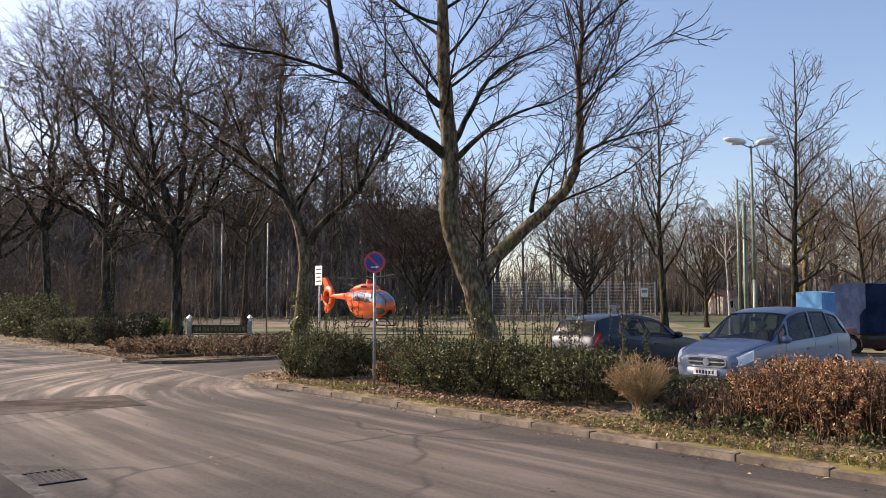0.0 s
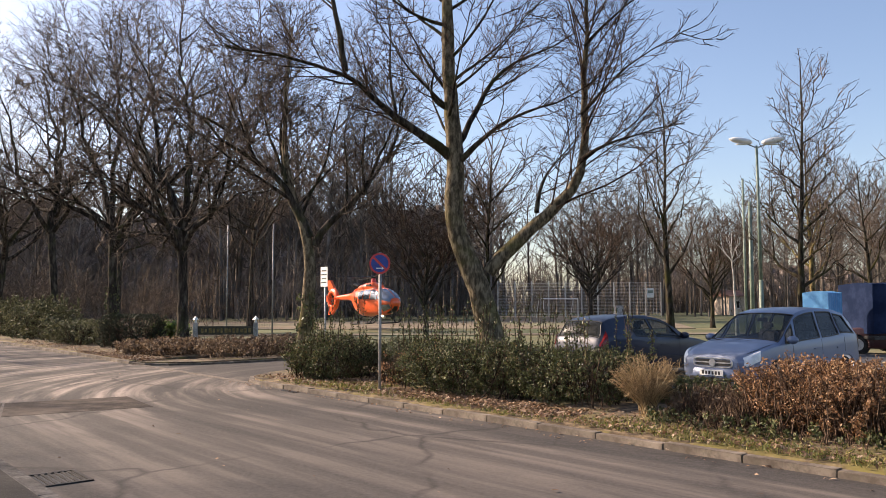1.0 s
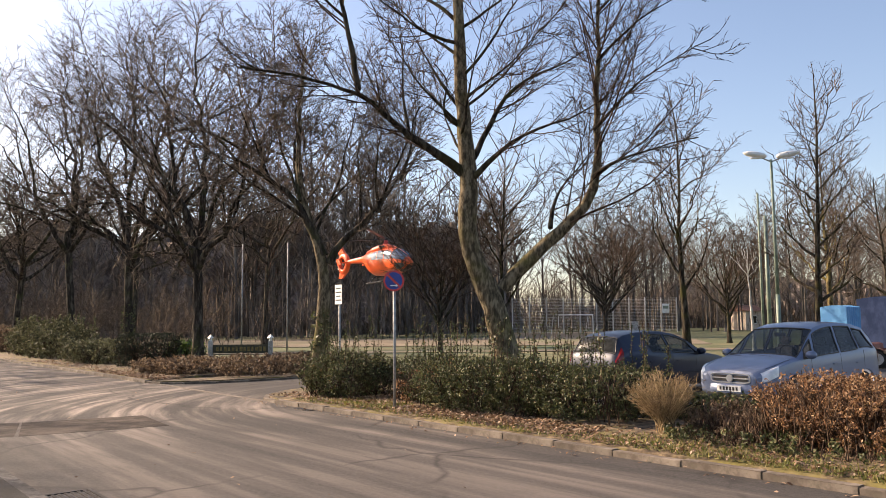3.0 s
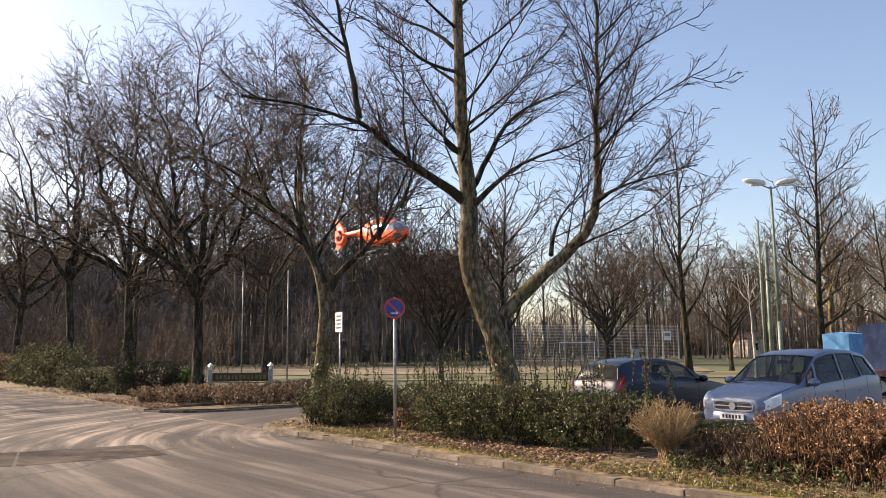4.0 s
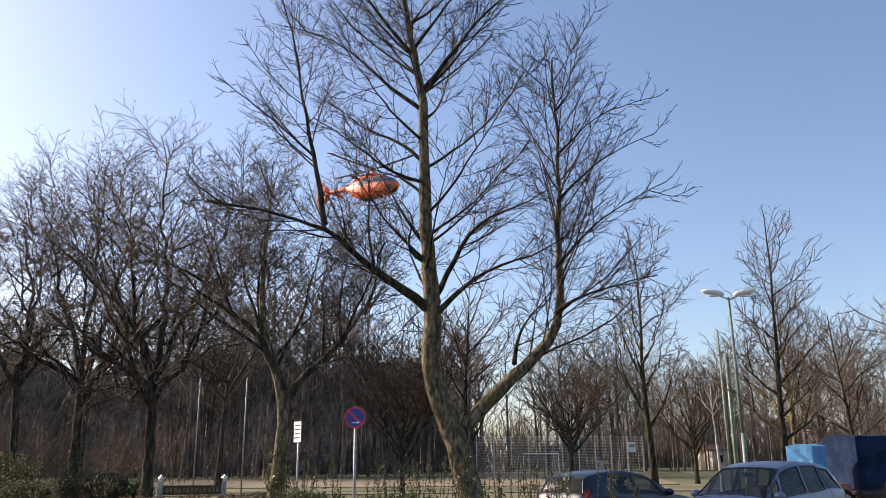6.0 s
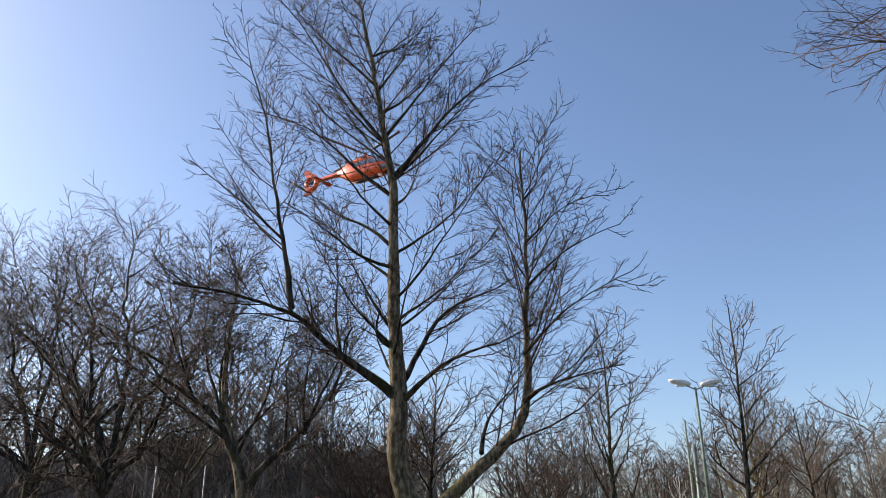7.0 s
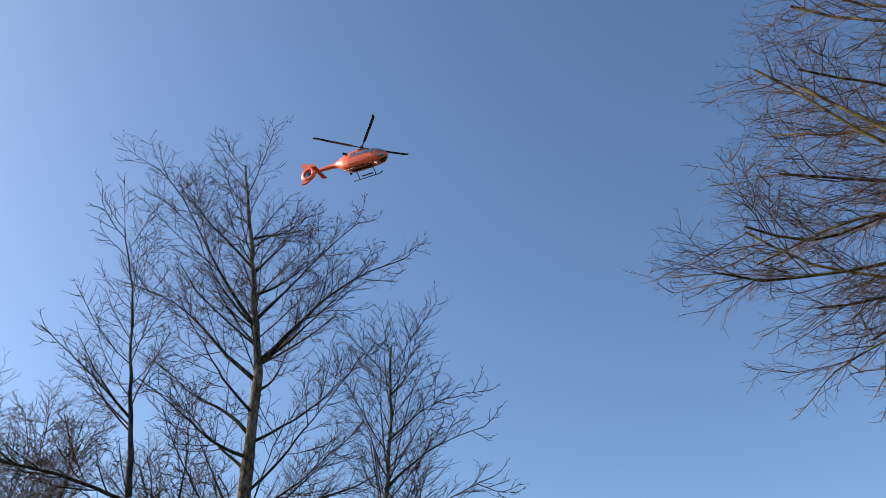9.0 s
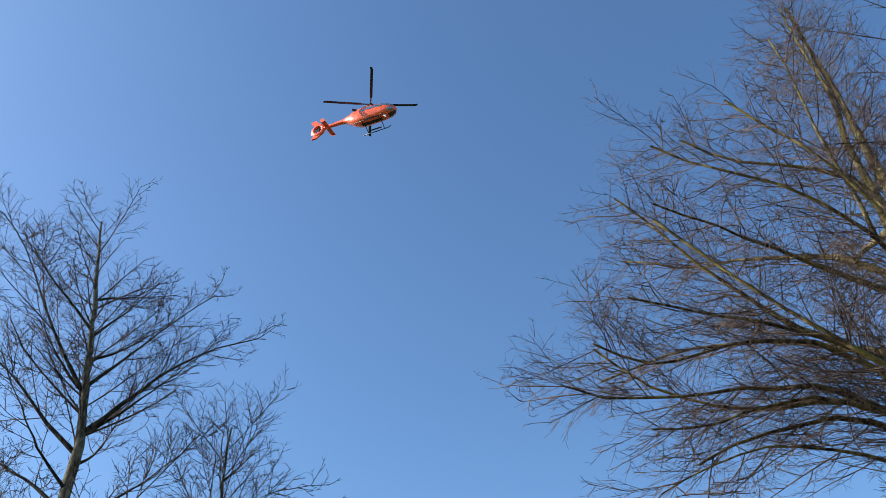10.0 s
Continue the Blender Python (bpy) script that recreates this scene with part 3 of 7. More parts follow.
def rough_shell(rng, n, half, power=3.0, depth=0.35, lump=0.22, freq=1.3, off=0.0):
    """Points in the outer layer of a lumpy, box-like mass of those half sizes, from z 0 up."""
    d = unit(rng.normal(size=(n, 3)))
    r = (np.abs(d) ** power).sum(1) ** (-1 / power)
    p = d * r[:, None]
    w = np.sin(p[:, 0] * half[0] * freq * 2.1 + off) * np.cos(p[:, 1] * half[1] * freq * 2.7 + off * 2) + 0.6 * np.sin(p[:, 2] * 5.1 + p[:, 0] * half[0] * freq * 5.3 + off) + 0.5 * np.sin(p[:, 0] * half[0] * freq * 11 + p[:, 1] * 7 + off)
    k = (1 - depth * rng.random(n) ** 1.6) * (1 + lump * 0.5 * w)
    p = p * k[:, None] * np.array(half)
    p[:, 2] = np.abs(p[:, 2] + half[2] * 0.98)
    return p


def hedge(name, label, at, turn, half, leaf, n, size, stem=TWIG, seed=1, depth=0.4, lump=0.2, shoots=0, shoot_h=0.9, stems=150, category="hedge", flat=0.0, power=3.0):
    """A shrub or hedge: a thicket of stems and an outer mass of small leaves; shoots stand out above it."""
    rng = np.random.default_rng(seed)
    e = thing(name, label, category, at, turn)
    # stems rise from the ground and fork
    b = np.stack([rng.uniform(-0.85, 0.85, stems) * half[0], rng.uniform(-0.8, 0.8, stems) * half[1], np.zeros(stems)], 1)
    d = unit(rng.normal(0, 0.32, (stems, 3)) + np.array([0, 0, 1]))
    L = half[2] * 2 * rng.uniform(0.7, 1.0, stems)
    P = b[:, None] + d[:, None] * (np.linspace(0, 1, 4)[None, :, None] * L[:, None, None]) + np.cumsum(rng.normal(0, 0.02, (stems, 4, 3)), 1)
    R = np.full((stems, 1), 0.011) * np.linspace(1, 0.4, 4)[None]
    P2, R2 = grow(rng, P, R, 3, 0.3, 0.98, 40, 0.35, 0.6, 3, 0.15, 0.05)
    v, q = join_arrays([tube_arrays(P, R, 3), tube_arrays(P2, R2, 3)])
    link_mesh("branchwork", raw_mesh("branchwork", v, q), stem, e)["kind"] = "stuff"
    # the leaves sit on short sprigs that point out and up, in clumps with gaps between
    per = 13
    m = n // per
    c = rough_shell(rng, int(m * 1.5), half, power, depth=depth, lump=lump, off=seed * 1.7)
    gap = np.sin(c[:, 0] * 6.1 + seed) * np.cos(c[:, 1] * 6.7 + seed * 2) + np.sin(c[:, 2] * 9.3 + c[:, 0] * 4.1)
    c = c[np.argsort(-(gap + rng.normal(0, 0.9, len(c))))[:m]] if lump > 0.05 else c[:m]
    out = unit(c * np.array([1 / half[0] ** 2, 1 / half[1] ** 2, 0]) * half[1] + np.array([0, 0, 0.55]) + rng.normal(0, 0.35, c.shape))
    reach = np.clip(half[2] * 0.42, 0.06, 0.2) * rng.uniform(0.5, 1.4, (m, 1))
    if lump <= 0.05:
        reach = reach * 0.2
    t = rng.uniform(0, 1, (m, per, 1))
    spots = (c[:, None] + out[:, None] * reach[:, None] * (t - 0.55) + rng.normal(0, size * 0.7, (m, per, 3))).reshape(-1, 3)
    spots[:, 2] = np.maximum(spots[:, 2], 0.01)
    leaves = [leaf_arrays(rng, spots, size, flat)]
    ends = np.stack([c - out * reach * 0.6, c + out * reach * 0.4], 1)
    v, q = tube_arrays(ends, np.full(ends.shape[:2], 0.0035), 3)
    link_mesh("twigwork", raw_mesh("twigwork", v, q), stem, e)["kind"] = "stuff"
    if shoots:
        b = np.stack([rng.uniform(-0.95, 0.95, shoots) * half[0], rng.uniform(-0.7, 0.7, shoots) * half[1], np.full(shoots, half[2] * 1.7)], 1)
        L = shoot_h * rng.uniform(0.35, 1.0, shoots)
        d = unit(rng.normal(0, 0.12, (shoots, 3)) + np.array([0, 0, 1]))
        P = b[:, None] + d[:, None] * (np.linspace(0, 1, 6)[None, :, None] * L[:, None, None]) + np.cumsum(rng.normal(0, 0.012, (shoots, 6, 3)), 1)
        v, q = tube_arrays(P, np.full((shoots, 6), 0.006), 3)
        link_mesh("new_growth", raw_mesh("new_growth", v, q), stem, e)["kind"] = "stuff"
        t = rng.random((shoots, 34))
        k = np.minimum((t * 5).astype(int), 4)
        pts = P[np.arange(shoots)[:, None], k] * (1 - (t * 5 - k))[..., None] + P[np.arange(shoots)[:, None], k + 1] * (t * 5 - k)[..., None]
        pts = pts + rng.normal(0, 0.024, pts.shape)
        leaves.append(leaf_arrays(rng, pts.reshape(-1, 3), size * 1.2))
    v, q = join_arrays(leaves)
    ob = link_mesh("foliage", raw_mesh("foliage", v, q), leaf, e)
    ob["kind"] = "stuff"
    return e

# ---- ground ----
def ground_sheet():
    """One sheet to the horizon; a little below the paved surfaces, with a slow unevenness far off."""
    bm = bmesh.new()
    xs = [-2500, -600, -200, -90, -50, -30, -15, 0, 15, 30, 50, 90, 200, 600, 2500]
    ys = [-2500, -600, -200, -60, -20, 0, 20, 40, 60, 90, 140, 220, 600, 2500]
    grid = [[bm.verts.new((x, y, -0.1)) for x in xs] for y in ys]
    for r0, r1 in zip(grid, grid[1:]):
        for i in range(len(xs) - 1):
            bm.faces.new((r0[i], r0[i + 1], r1[i + 1], r1[i]))
    return tagged(part("ground", bm, MEADOW), "winter meadow, green and straw coloured short grass", "ground", kind="structure")


ground_sheet()
sheet("road", [(-75, -6.16), (45, -6.16), (45, 0), (0.0, 0), (-1.4, 0.5), (-2.4, 1.8), (-2.6, 14), (-6.4, 14), (-6.3, 1.6), (-6.9, 0.4), (-8.0, 0), (-75, 0)], 0.0, ASPHALT, "worn asphalt street, drifted with pale sand and wheel tracks", "road")
sheet("parking_lot", [(-2.2, 4.3), (45, 4.3), (45, 21), (-2.2, 21)], 0.02, LOT, "grey asphalt car park behind the planted strip", "car park")
sheet("pitch", [(-60, 58), (18, 58), (30, 118), (5, 118), (5, 84), (-60, 84)], -0.06, ASH, "tan ash sports pitch beyond the meadow", "sports pitch", 0.1, False)
sheet("path", [(-60, 44.5), (30, 47), (30, 49.5), (-60, 47)], -0.05, ASH, "grey path along the sports ground", "path", 0.1, False)
sheet("pavement", [(-60, -6.27), (45, -6.27), (45, -16), (-60, -16)], 0.09, TAR, "dark asphalt pavement on the near side", "pavement")


def verge(name, a0, a1, n0, n1, label, seed, humps=0.1):
    """A planted strip: uneven soil a little above the kerb."""
    bm = bmesh.new()
    na, nn = max(8, int((a1 - a0) * 2.2)), 12
    rng = np.random.default_rng(seed)
    rows = []
    for i in range(na + 1):
        row = []
        for j in range(nn + 1):
            a, n = a0 + (a1 - a0) * i / na, n0 + (n1 - n0) * j / nn
            u = j / nn
            h = 0.1 + humps * math.sin(math.pi * u) * (0.6 + 0.4 * noise.noise((a * 0.6, n * 0.6, seed))) + rng.normal(0, 0.008)
            if j in (0, nn):
                h = 0.09
            row.append(bm.verts.new(street(a, n, h)))
        rows.append(row)
    for r0, r1 in zip(rows, rows[1:]):
        for j in range(nn):
            bm.faces.new((r0[j], r0[j + 1], r1[j + 1], r1[j]))
    # skirts down to the ground
    for edge in (rows[0], rows[-1], [r[0] for r in rows], [r[-1] for r in rows]):
        low = [bm.verts.new((v.co.x, v.co.y, -0.12)) for v in edge]
        for k in range(len(edge) - 1):
            bm.faces.new((edge[k], edge[k + 1], low[k + 1], low[k]))
    return tagged(part(name, bm, SOIL, smooth=True), label, "planted strip", kind="structure")


verge("verge_1", 0.0, 40, 0.14, 4.25, "planted strip of soil and moss behind the kerb", 3)
sheet("verge_3", [(0.03, 0.14), (-0.76, 0.27), (-1.44, 0.66), (-2.03, 1.34), (-2.38, 2.22), (-2.53, 3.2), (-2.53, 4.25), (0.03, 4.25)], 0.085, SOIL, "rounded end of the planted strip at the entrance", "planted strip")
sheet("verge_4", [(-7.98, 0.14), (-7.34, 0.32), (-6.87, 0.74), (-6.52, 1.52), (-6.42, 2.5), (-6.47, 6.5), (-7.98, 6.5)], 0.085, SOIL, "rounded end of the far planted strip", "planted strip")
verge("verge_2", -60, -7.95, 0.14, 6.5, "planted strip under the street trees", 4)

# ---- light through bare crowns: the street trees ----

# the large tree in the strip: a bent trunk with a second stem low down
big_trunk = [(1.01, 16.6, -0.1), (0.92, 16.6, 1.09), (0.78, 16.6, 1.67), (0.58, 16.6, 2.25), (0.3, 16.6, 2.85), (0.09, 16.6, 3.56), (0.14, 16.6, 4.16), (0.2, 16.6, 4.53), (0.11, 16.6, 5.02), (0.12, 16.6, 5.64), (0.04, 16.6, 6.14), (-0.01, 16.6, 7.28), (-0.03, 16.6, 8.44), (-0.04, 16.6, 8.93), (-0.01, 16.6, 9.79), (-0.32, 16.6, 10.98), (-0.48, 16.6, 12.23), (-0.8, 16.6, 13.9), (-1.1, 16.6, 15.5)]
big_limbs = []
big_limbs.append(([(0.84, 16.6, 2.39), (1.16, 16.51, 2.77), (1.45, 16.42, 3.05), (2.1, 16.32, 3.68), (2.63, 16.23, 4.08), (2.78, 16.14, 4.65), (2.78, 16.05, 5.35), (2.86, 15.95, 6.89), (2.89, 15.86, 8.08), (2.88, 15.68, 9.04), (2.93, 15.55, 10.3)], 0.16, 0.02))
big_limbs.append(([(2.71, 16.1, 4.64), (2.94, 15.6, 4.84), (3.73, 15.1, 5), (4.41, 14.6, 5.1)], 0.05, 0.012))
big_limbs.append(([(1.83, 16.3, 3.62), (1.9, 16.57, 4.14), (2.12, 16.83, 4.54), (2.86, 17.1, 5.39)], 0.055, 0.015))
big_limbs.append(([(0.06, 16.6, 4.83), (-0.48, 16.39, 5.23), (-1.06, 16.17, 5.55), (-1.63, 15.96, 5.99), (-1.96, 15.74, 6.36), (-2.39, 15.53, 6.42), (-3.28, 15.31, 6.6), (-4.36, 15.1, 6.73)], 0.12, 0.02))
big_limbs.append(([(-2.07, 15.7, 6.43), (-2.16, 15.61, 7.1), (-2.35, 15.53, 7.92), (-2.52, 15.44, 8.5), (-2.69, 15.36, 9.14), (-2.75, 15.27, 9.84), (-3.0, 15.19, 10.9), (-3.3, 15.1, 11.9)], 0.065, 0.012))
big_limbs.append(([(0.14, 16.6, 4.99), (0.5, 16.9, 5.57), (0.7, 17.2, 6.16), (1.18, 17.5, 6.89), (1.73, 17.8, 7.35), (2.57, 18.1, 7.66), (3.45, 18.4, 8.39)], 0.085, 0.012))
big_limbs.append(([(0.14, 16.6, 4.65), (0.71, 16.28, 5.13), (1.05, 15.96, 5.35), (1.61, 15.64, 5.62), (2.25, 15.32, 5.65), (2.99, 15, 6.12)], 0.075, 0.012))
big_limbs.append(([(-0.05, 16.6, 5.89), (-0.35, 16.35, 6.01), (-0.4, 16.1, 6.23), (-0.21, 15.85, 6.6), (-0.55, 15.6, 6.95)], 0.05, 0.012))
big_limbs.append(([(-0.12, 16.6, 8.24), (-0.59, 16.98, 8.87), (-1.13, 17.35, 9.1), (-1.68, 17.73, 9.69), (-2.41, 18.1, 10.38)], 0.05, 0.012))
big_limbs.append(([(-0.07, 16.6, 9.43), (-0.68, 16.9, 9.98), (-1.41, 17.2, 10.94), (-2.47, 17.5, 11.86), (-3.52, 17.8, 12.23)], 0.055, 0.012))
big_limbs.append(([(-0.02, 16.6, 9.94), (0.36, 16.3, 10.24), (0.99, 16, 11.16), (1.76, 15.7, 11.9), (2.9, 15.4, 12.4)], 0.065, 0.012))
big_limbs.append(([(-0.2, 16.6, 10.68), (-0.89, 16.8, 11.69), (-1.83, 17, 13.25), (-2.69, 17.2, 14.94), (-3.45, 17.4, 15.76)], 0.055, 0.012))
big_limbs.append(([(-0.07, 16.6, 7.7), (-0.67, 16, 7.66), (-1.38, 15.4, 8.1), (-2.16, 14.8, 8.44)], 0.045, 0.01))
big_limbs.append(([(2.8, 15.95, 7.0), (3.5, 15.6, 7.7), (4.2, 15.4, 8.1), (4.8, 15.3, 8.3)], 0.04, 0.01))
big_limbs.append(([(2.74, 16.05, 5.6), (3.5, 15.6, 6.4), (4.3, 15.3, 6.9), (4.9, 15.2, 7.2)], 0.04, 0.01))
big_limbs.append(([(-4.0, 15.15, 6.7), (-4.4, 15.05, 6.95), (-4.8, 15.0, 7.3)], 0.024, 0.008))
big_limbs.append(([(2.82, 15.86, 8.0), (3.5, 15.6, 8.7), (4.1, 15.5, 9.0)], 0.035, 0.01))
big_limbs.append(([(2.83, 15.7, 9.0), (3.3, 15.5, 9.6)], 0.03, 0.01))
big_limbs.append(([(-2.35, 15.5, 7.9), (-3.2, 15.2, 8.6), (-4.3, 15.0, 9.4)], 0.032, 0.01))
big_limbs.append(([(-0.3, 16.6, 10.9), (0.5, 16.3, 11.9), (1.3, 16.0, 13.0), (1.9, 15.8, 13.6)], 0.045, 0.01))
big_limbs.append(([(-0.48, 16.6, 12.2), (0.1, 16.7, 13.2), (0.6, 16.9, 14.3)], 0.04, 0.01))
big_limbs.append(([(-0.05, 16.6, 6.3), (-0.5, 16.8, 7.0), (-0.95, 16.95, 7.9), (-1.5, 17.1, 9.0)], 0.04, 0.01))
big_limbs.append(([(-1.06, 16.17, 5.55), (-1.25, 16.4, 6.6), (-1.2, 16.5, 7.6), (-1.4, 16.6, 8.8)], 0.038, 0.01))
for z0, az0, l0 in ((5.3, 110, 3.2), (5.6, -75, 3.0), (5.9, 205, 3.2), (6.4, -5, 3.2), (6.2, 35, 3.6), (6.9, -30, 3.8), (7.4, 150, 3.4), (8.0, 10, 3.8), (8.6, -150, 3.2), (9.2, 60, 3.2), (9.9, -20, 3.4), (10.8, 175, 3.0), (11.6, 20, 3.0), (12.4, -160, 2.6), (13.2, 30, 2.4)):
    big_limbs.append((bent(np.random.default_rng(int(z0 * 10)), (float(np.interp(z0, (6, 9.8, 11, 14.2), (0, 0, -0.3, -0.85))), 16.6, z0), (math.cos(radians(az0)), math.sin(radians(az0)), 0.75), l0, 8, 0.06, 0.06), 0.038, 0.01))
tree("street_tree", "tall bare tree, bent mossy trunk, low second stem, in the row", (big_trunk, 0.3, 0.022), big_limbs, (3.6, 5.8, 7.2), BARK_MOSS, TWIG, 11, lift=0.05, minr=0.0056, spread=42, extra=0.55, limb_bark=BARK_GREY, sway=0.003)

# the tree further along the strip, whose crown reaches over the street
near_limbs = []
near_limbs.append(([(11, 5, 6.6), (9.98, 5.72, 7.87), (9.14, 6.12, 8.48), (8.3, 6.43, 9.28), (7.41, 6.72, 9.99), (6.83, 6.86, 10.9)], 0.1, 0.018))
near_limbs.append(([(11, 5, 6), (9.88, 5.89, 7.34), (9.15, 6.63, 7.56), (8.4, 7.26, 7.44), (7.75, 7.66, 7.64), (7, 8.09, 7.98), (6.52, 8.31, 8.6)], 0.1, 0.018))
near_limbs.append(([(11, 5, 7), (10.44, 5.91, 8.31), (9.89, 7.02, 8.95), (9.19, 8.1, 9.43), (8.37, 9.11, 9.35), (7.84, 9.64, 9.18)], 0.1, 0.018))
near_limbs.append(([(11, 5, 8.2), (10.69, 5.45, 9.72), (10.42, 6.44, 10.64), (9.96, 7.56, 11.22), (9.35, 8.67, 11.57), (8.94, 9.29, 12.27)], 0.1, 0.018))
near_limbs.append(([(11, 4.95, 9), (10.42, 4.86, 10.46), (9.69, 5.2, 11.25), (8.64, 5.96, 11.52), (7.92, 6.39, 12.19)], 0.1, 0.018))
near_limbs.append(([(11, 5, 8.8), (10.77, 5.28, 10.22), (10.91, 5.3, 12.2), (11.01, 5.36, 14.13), (11.12, 5.44, 15.62), (11.17, 5.49, 16.92)], 0.13, 0.018))
near_limbs.append(([(11, 5, 5.6), (9.83, 5.97, 7.06), (8.98, 6.36, 7.06), (8.12, 6.65, 6.77), (7.26, 7.13, 6.36)], 0.1, 0.018))
near_limbs.append(([(11, 5, 7.2), (8.9, 4.2, 8.3), (7.69, 4.17, 9.74), (7.24, 4.41, 10.54), (6.95, 4.6, 10.95)], 0.075, 0.02))
near_limbs.append(([(11, 5, 6.8), (8.81, 4.36, 8.6), (8.69, 4.33, 9.59), (8.5, 4.21, 10.61), (8.19, 4.01, 11.67), (8.0, 3.89, 12.53)], 0.08, 0.014))
near_limbs.append(([(11, 5, 7.8), (8.6, 4.2, 8.9), (7.4, 4.63, 9.71), (7.01, 5.23, 10.18), (6.5, 5.5, 10.7)], 0.06, 0.02))
near_limbs.append(([(11, 5, 5.6), (8.28, 4.79, 6.75), (7.5, 5.36, 7.72), (6.88, 5.68, 8.5), (6.42, 5.85, 9.1)], 0.085, 0.02))
near_limbs.append(([(11, 5, 5.2), (9.2, 5.6, 6.8), (8.1, 6.1, 7.05), (7.22, 6.56, 6.8), (6.89, 6.73, 6.6), (6.51, 6.95, 6.6), (6.17, 7.06, 6.67)], 0.08, 0.014))
near_limbs.append(([(11, 5, 6.8), (9.4, 5.7, 7.9), (8.0, 6.2, 8.2), (6.86, 6.6, 8.28), (6.2, 6.7, 8.4)], 0.085, 0.016))
near_limbs.append(([(11, 5, 8.6), (9.8, 5.8, 9.5), (8.4, 6.0, 9.8), (7.4, 6.0, 9.9), (6.6, 6.0, 9.95)], 0.08, 0.016))
near_limbs.append(([(11, 5, 5.8), (9.0, 5.9, 7.3), (7.32, 6.54, 7.12), (6.9, 6.78, 6.96), (6.5, 6.95, 6.84), (5.92, 7.15, 6.84), (5.59, 7.22, 6.91)], 0.085, 0.014))
near_limbs.append(([(11, 5, 5.0), (9.3, 5.9, 6.5), (8.0, 6.4, 6.6), (7.3, 6.6, 6.3), (7.01, 6.67, 6.04), (6.73, 6.73, 5.91), (6.54, 6.83, 5.82)], 0.055, 0.01))
near_limbs.append(([(11, 5, 6.4), (9.2, 5.8, 7.9), (7.9, 6.3, 8.0), (7.16, 6.57, 7.68), (6.77, 6.82, 7.47), (6.25, 7.04, 7.41), (5.8, 7.08, 7.45), (5.43, 7.06, 7.64)], 0.085, 0.014))
for reach_az, reach_z, reach_l in ((-60, 7.5, 5), (-20, 8.5, 5), (-100, 8, 5.5), (20, 9.5, 4.5), (-140, 9, 5), (60, 10.5, 4)):
    near_limbs.append((bent(np.random.default_rng(reach_az + 300), (11.0, 5.0, reach_z), (math.cos(radians(reach_az)), math.sin(radians(reach_az)), 0.35), reach_l, 8, 0.09, 0.05), 0.09, 0.015))
tree("street_tree", "broad bare tree, limbs coloured yellow as if sunlit, in the row", ([(11.2, 4.8, -0.1), (11.15, 4.85, 2.0), (11.05, 4.95, 4.5), (11.0, 5.0, 7.0), (11.05, 5.0, 10.0), (11.1, 5.0, 13.5), (11.2, 5.1, 17.0)], 0.3, 0.03), near_limbs, (2.3, 3.9, 5.4), BARK_YELLOW, TWIG_RED, 23, lift=0.025, minr=0.0048, extra=0.6, spread=45, size=0.54, curl=1.8, sway=0.006)

# ---- other street trees: the row along the strip ----
def row_tree(label, x, y, height, r, seed, fork, lean=(0, 0), own=(), n=7, reach=0.3, dens=(3.3, 4.6, 4.8)):
    """A short trunk that opens like a vase into spreading limbs, each forked again and again. own: limbs of known course."""
    rng = np.random.default_rng(seed)
    trunk = bent(rng, (x, y, -0.1), (lean[0], lean[1], 1), fork + 0.5, 7, 0.02, 0.03)
    mains = [np.array(p, float) for p in own]
    for i in range(n):
        az = i * 2.39996 + rng.uniform(-0.4, 0.4) + seed
        steep = 0.25 + 1.25 * ((i * 0.618) % 1)
        L = height * reach * (0.9 + 0.6 * steep) * rng.uniform(0.85, 1.1)
        L = min(L, (height - fork) * 0.97)
        mains.append(bent(rng, trunk[5 if i % 2 else 6], (math.cos(az), math.sin(az), steep), L, 9, 0.1, 0.06))
    limbs = []
    for line in mains:
        line = resample(line, 9) + np.r_[np.zeros((1, 3)), rng.normal(0, 0.1, (8, 3))]
        L = np.linalg.norm(np.diff(line, axis=0), axis=1).sum()
        limbs.append((line, r * min(0.5, 0.16 + 0.04 * L), 0.012))
        for m in (2, 3, 4, 6):
            d2 = unit(line[m + 1] - line[m]) + rng.normal(0, 0.75, 3) + np.array([0, 0, 0.15])
            limbs.append((bent(rng, line[m], d2, L * (0.72 - 0.06 * m) * rng.uniform(0.8, 1.2), 7, 0.11, 0.07), r * (0.25 - 0.02 * m), 0.009))
    return tree("street_tree", label, (trunk, r, r * 0.62), limbs, dens, BARK_DARK, TWIG_WARM, seed + 5, lift=0.05, minr=0.0085, size=1.3, extra=0.5)


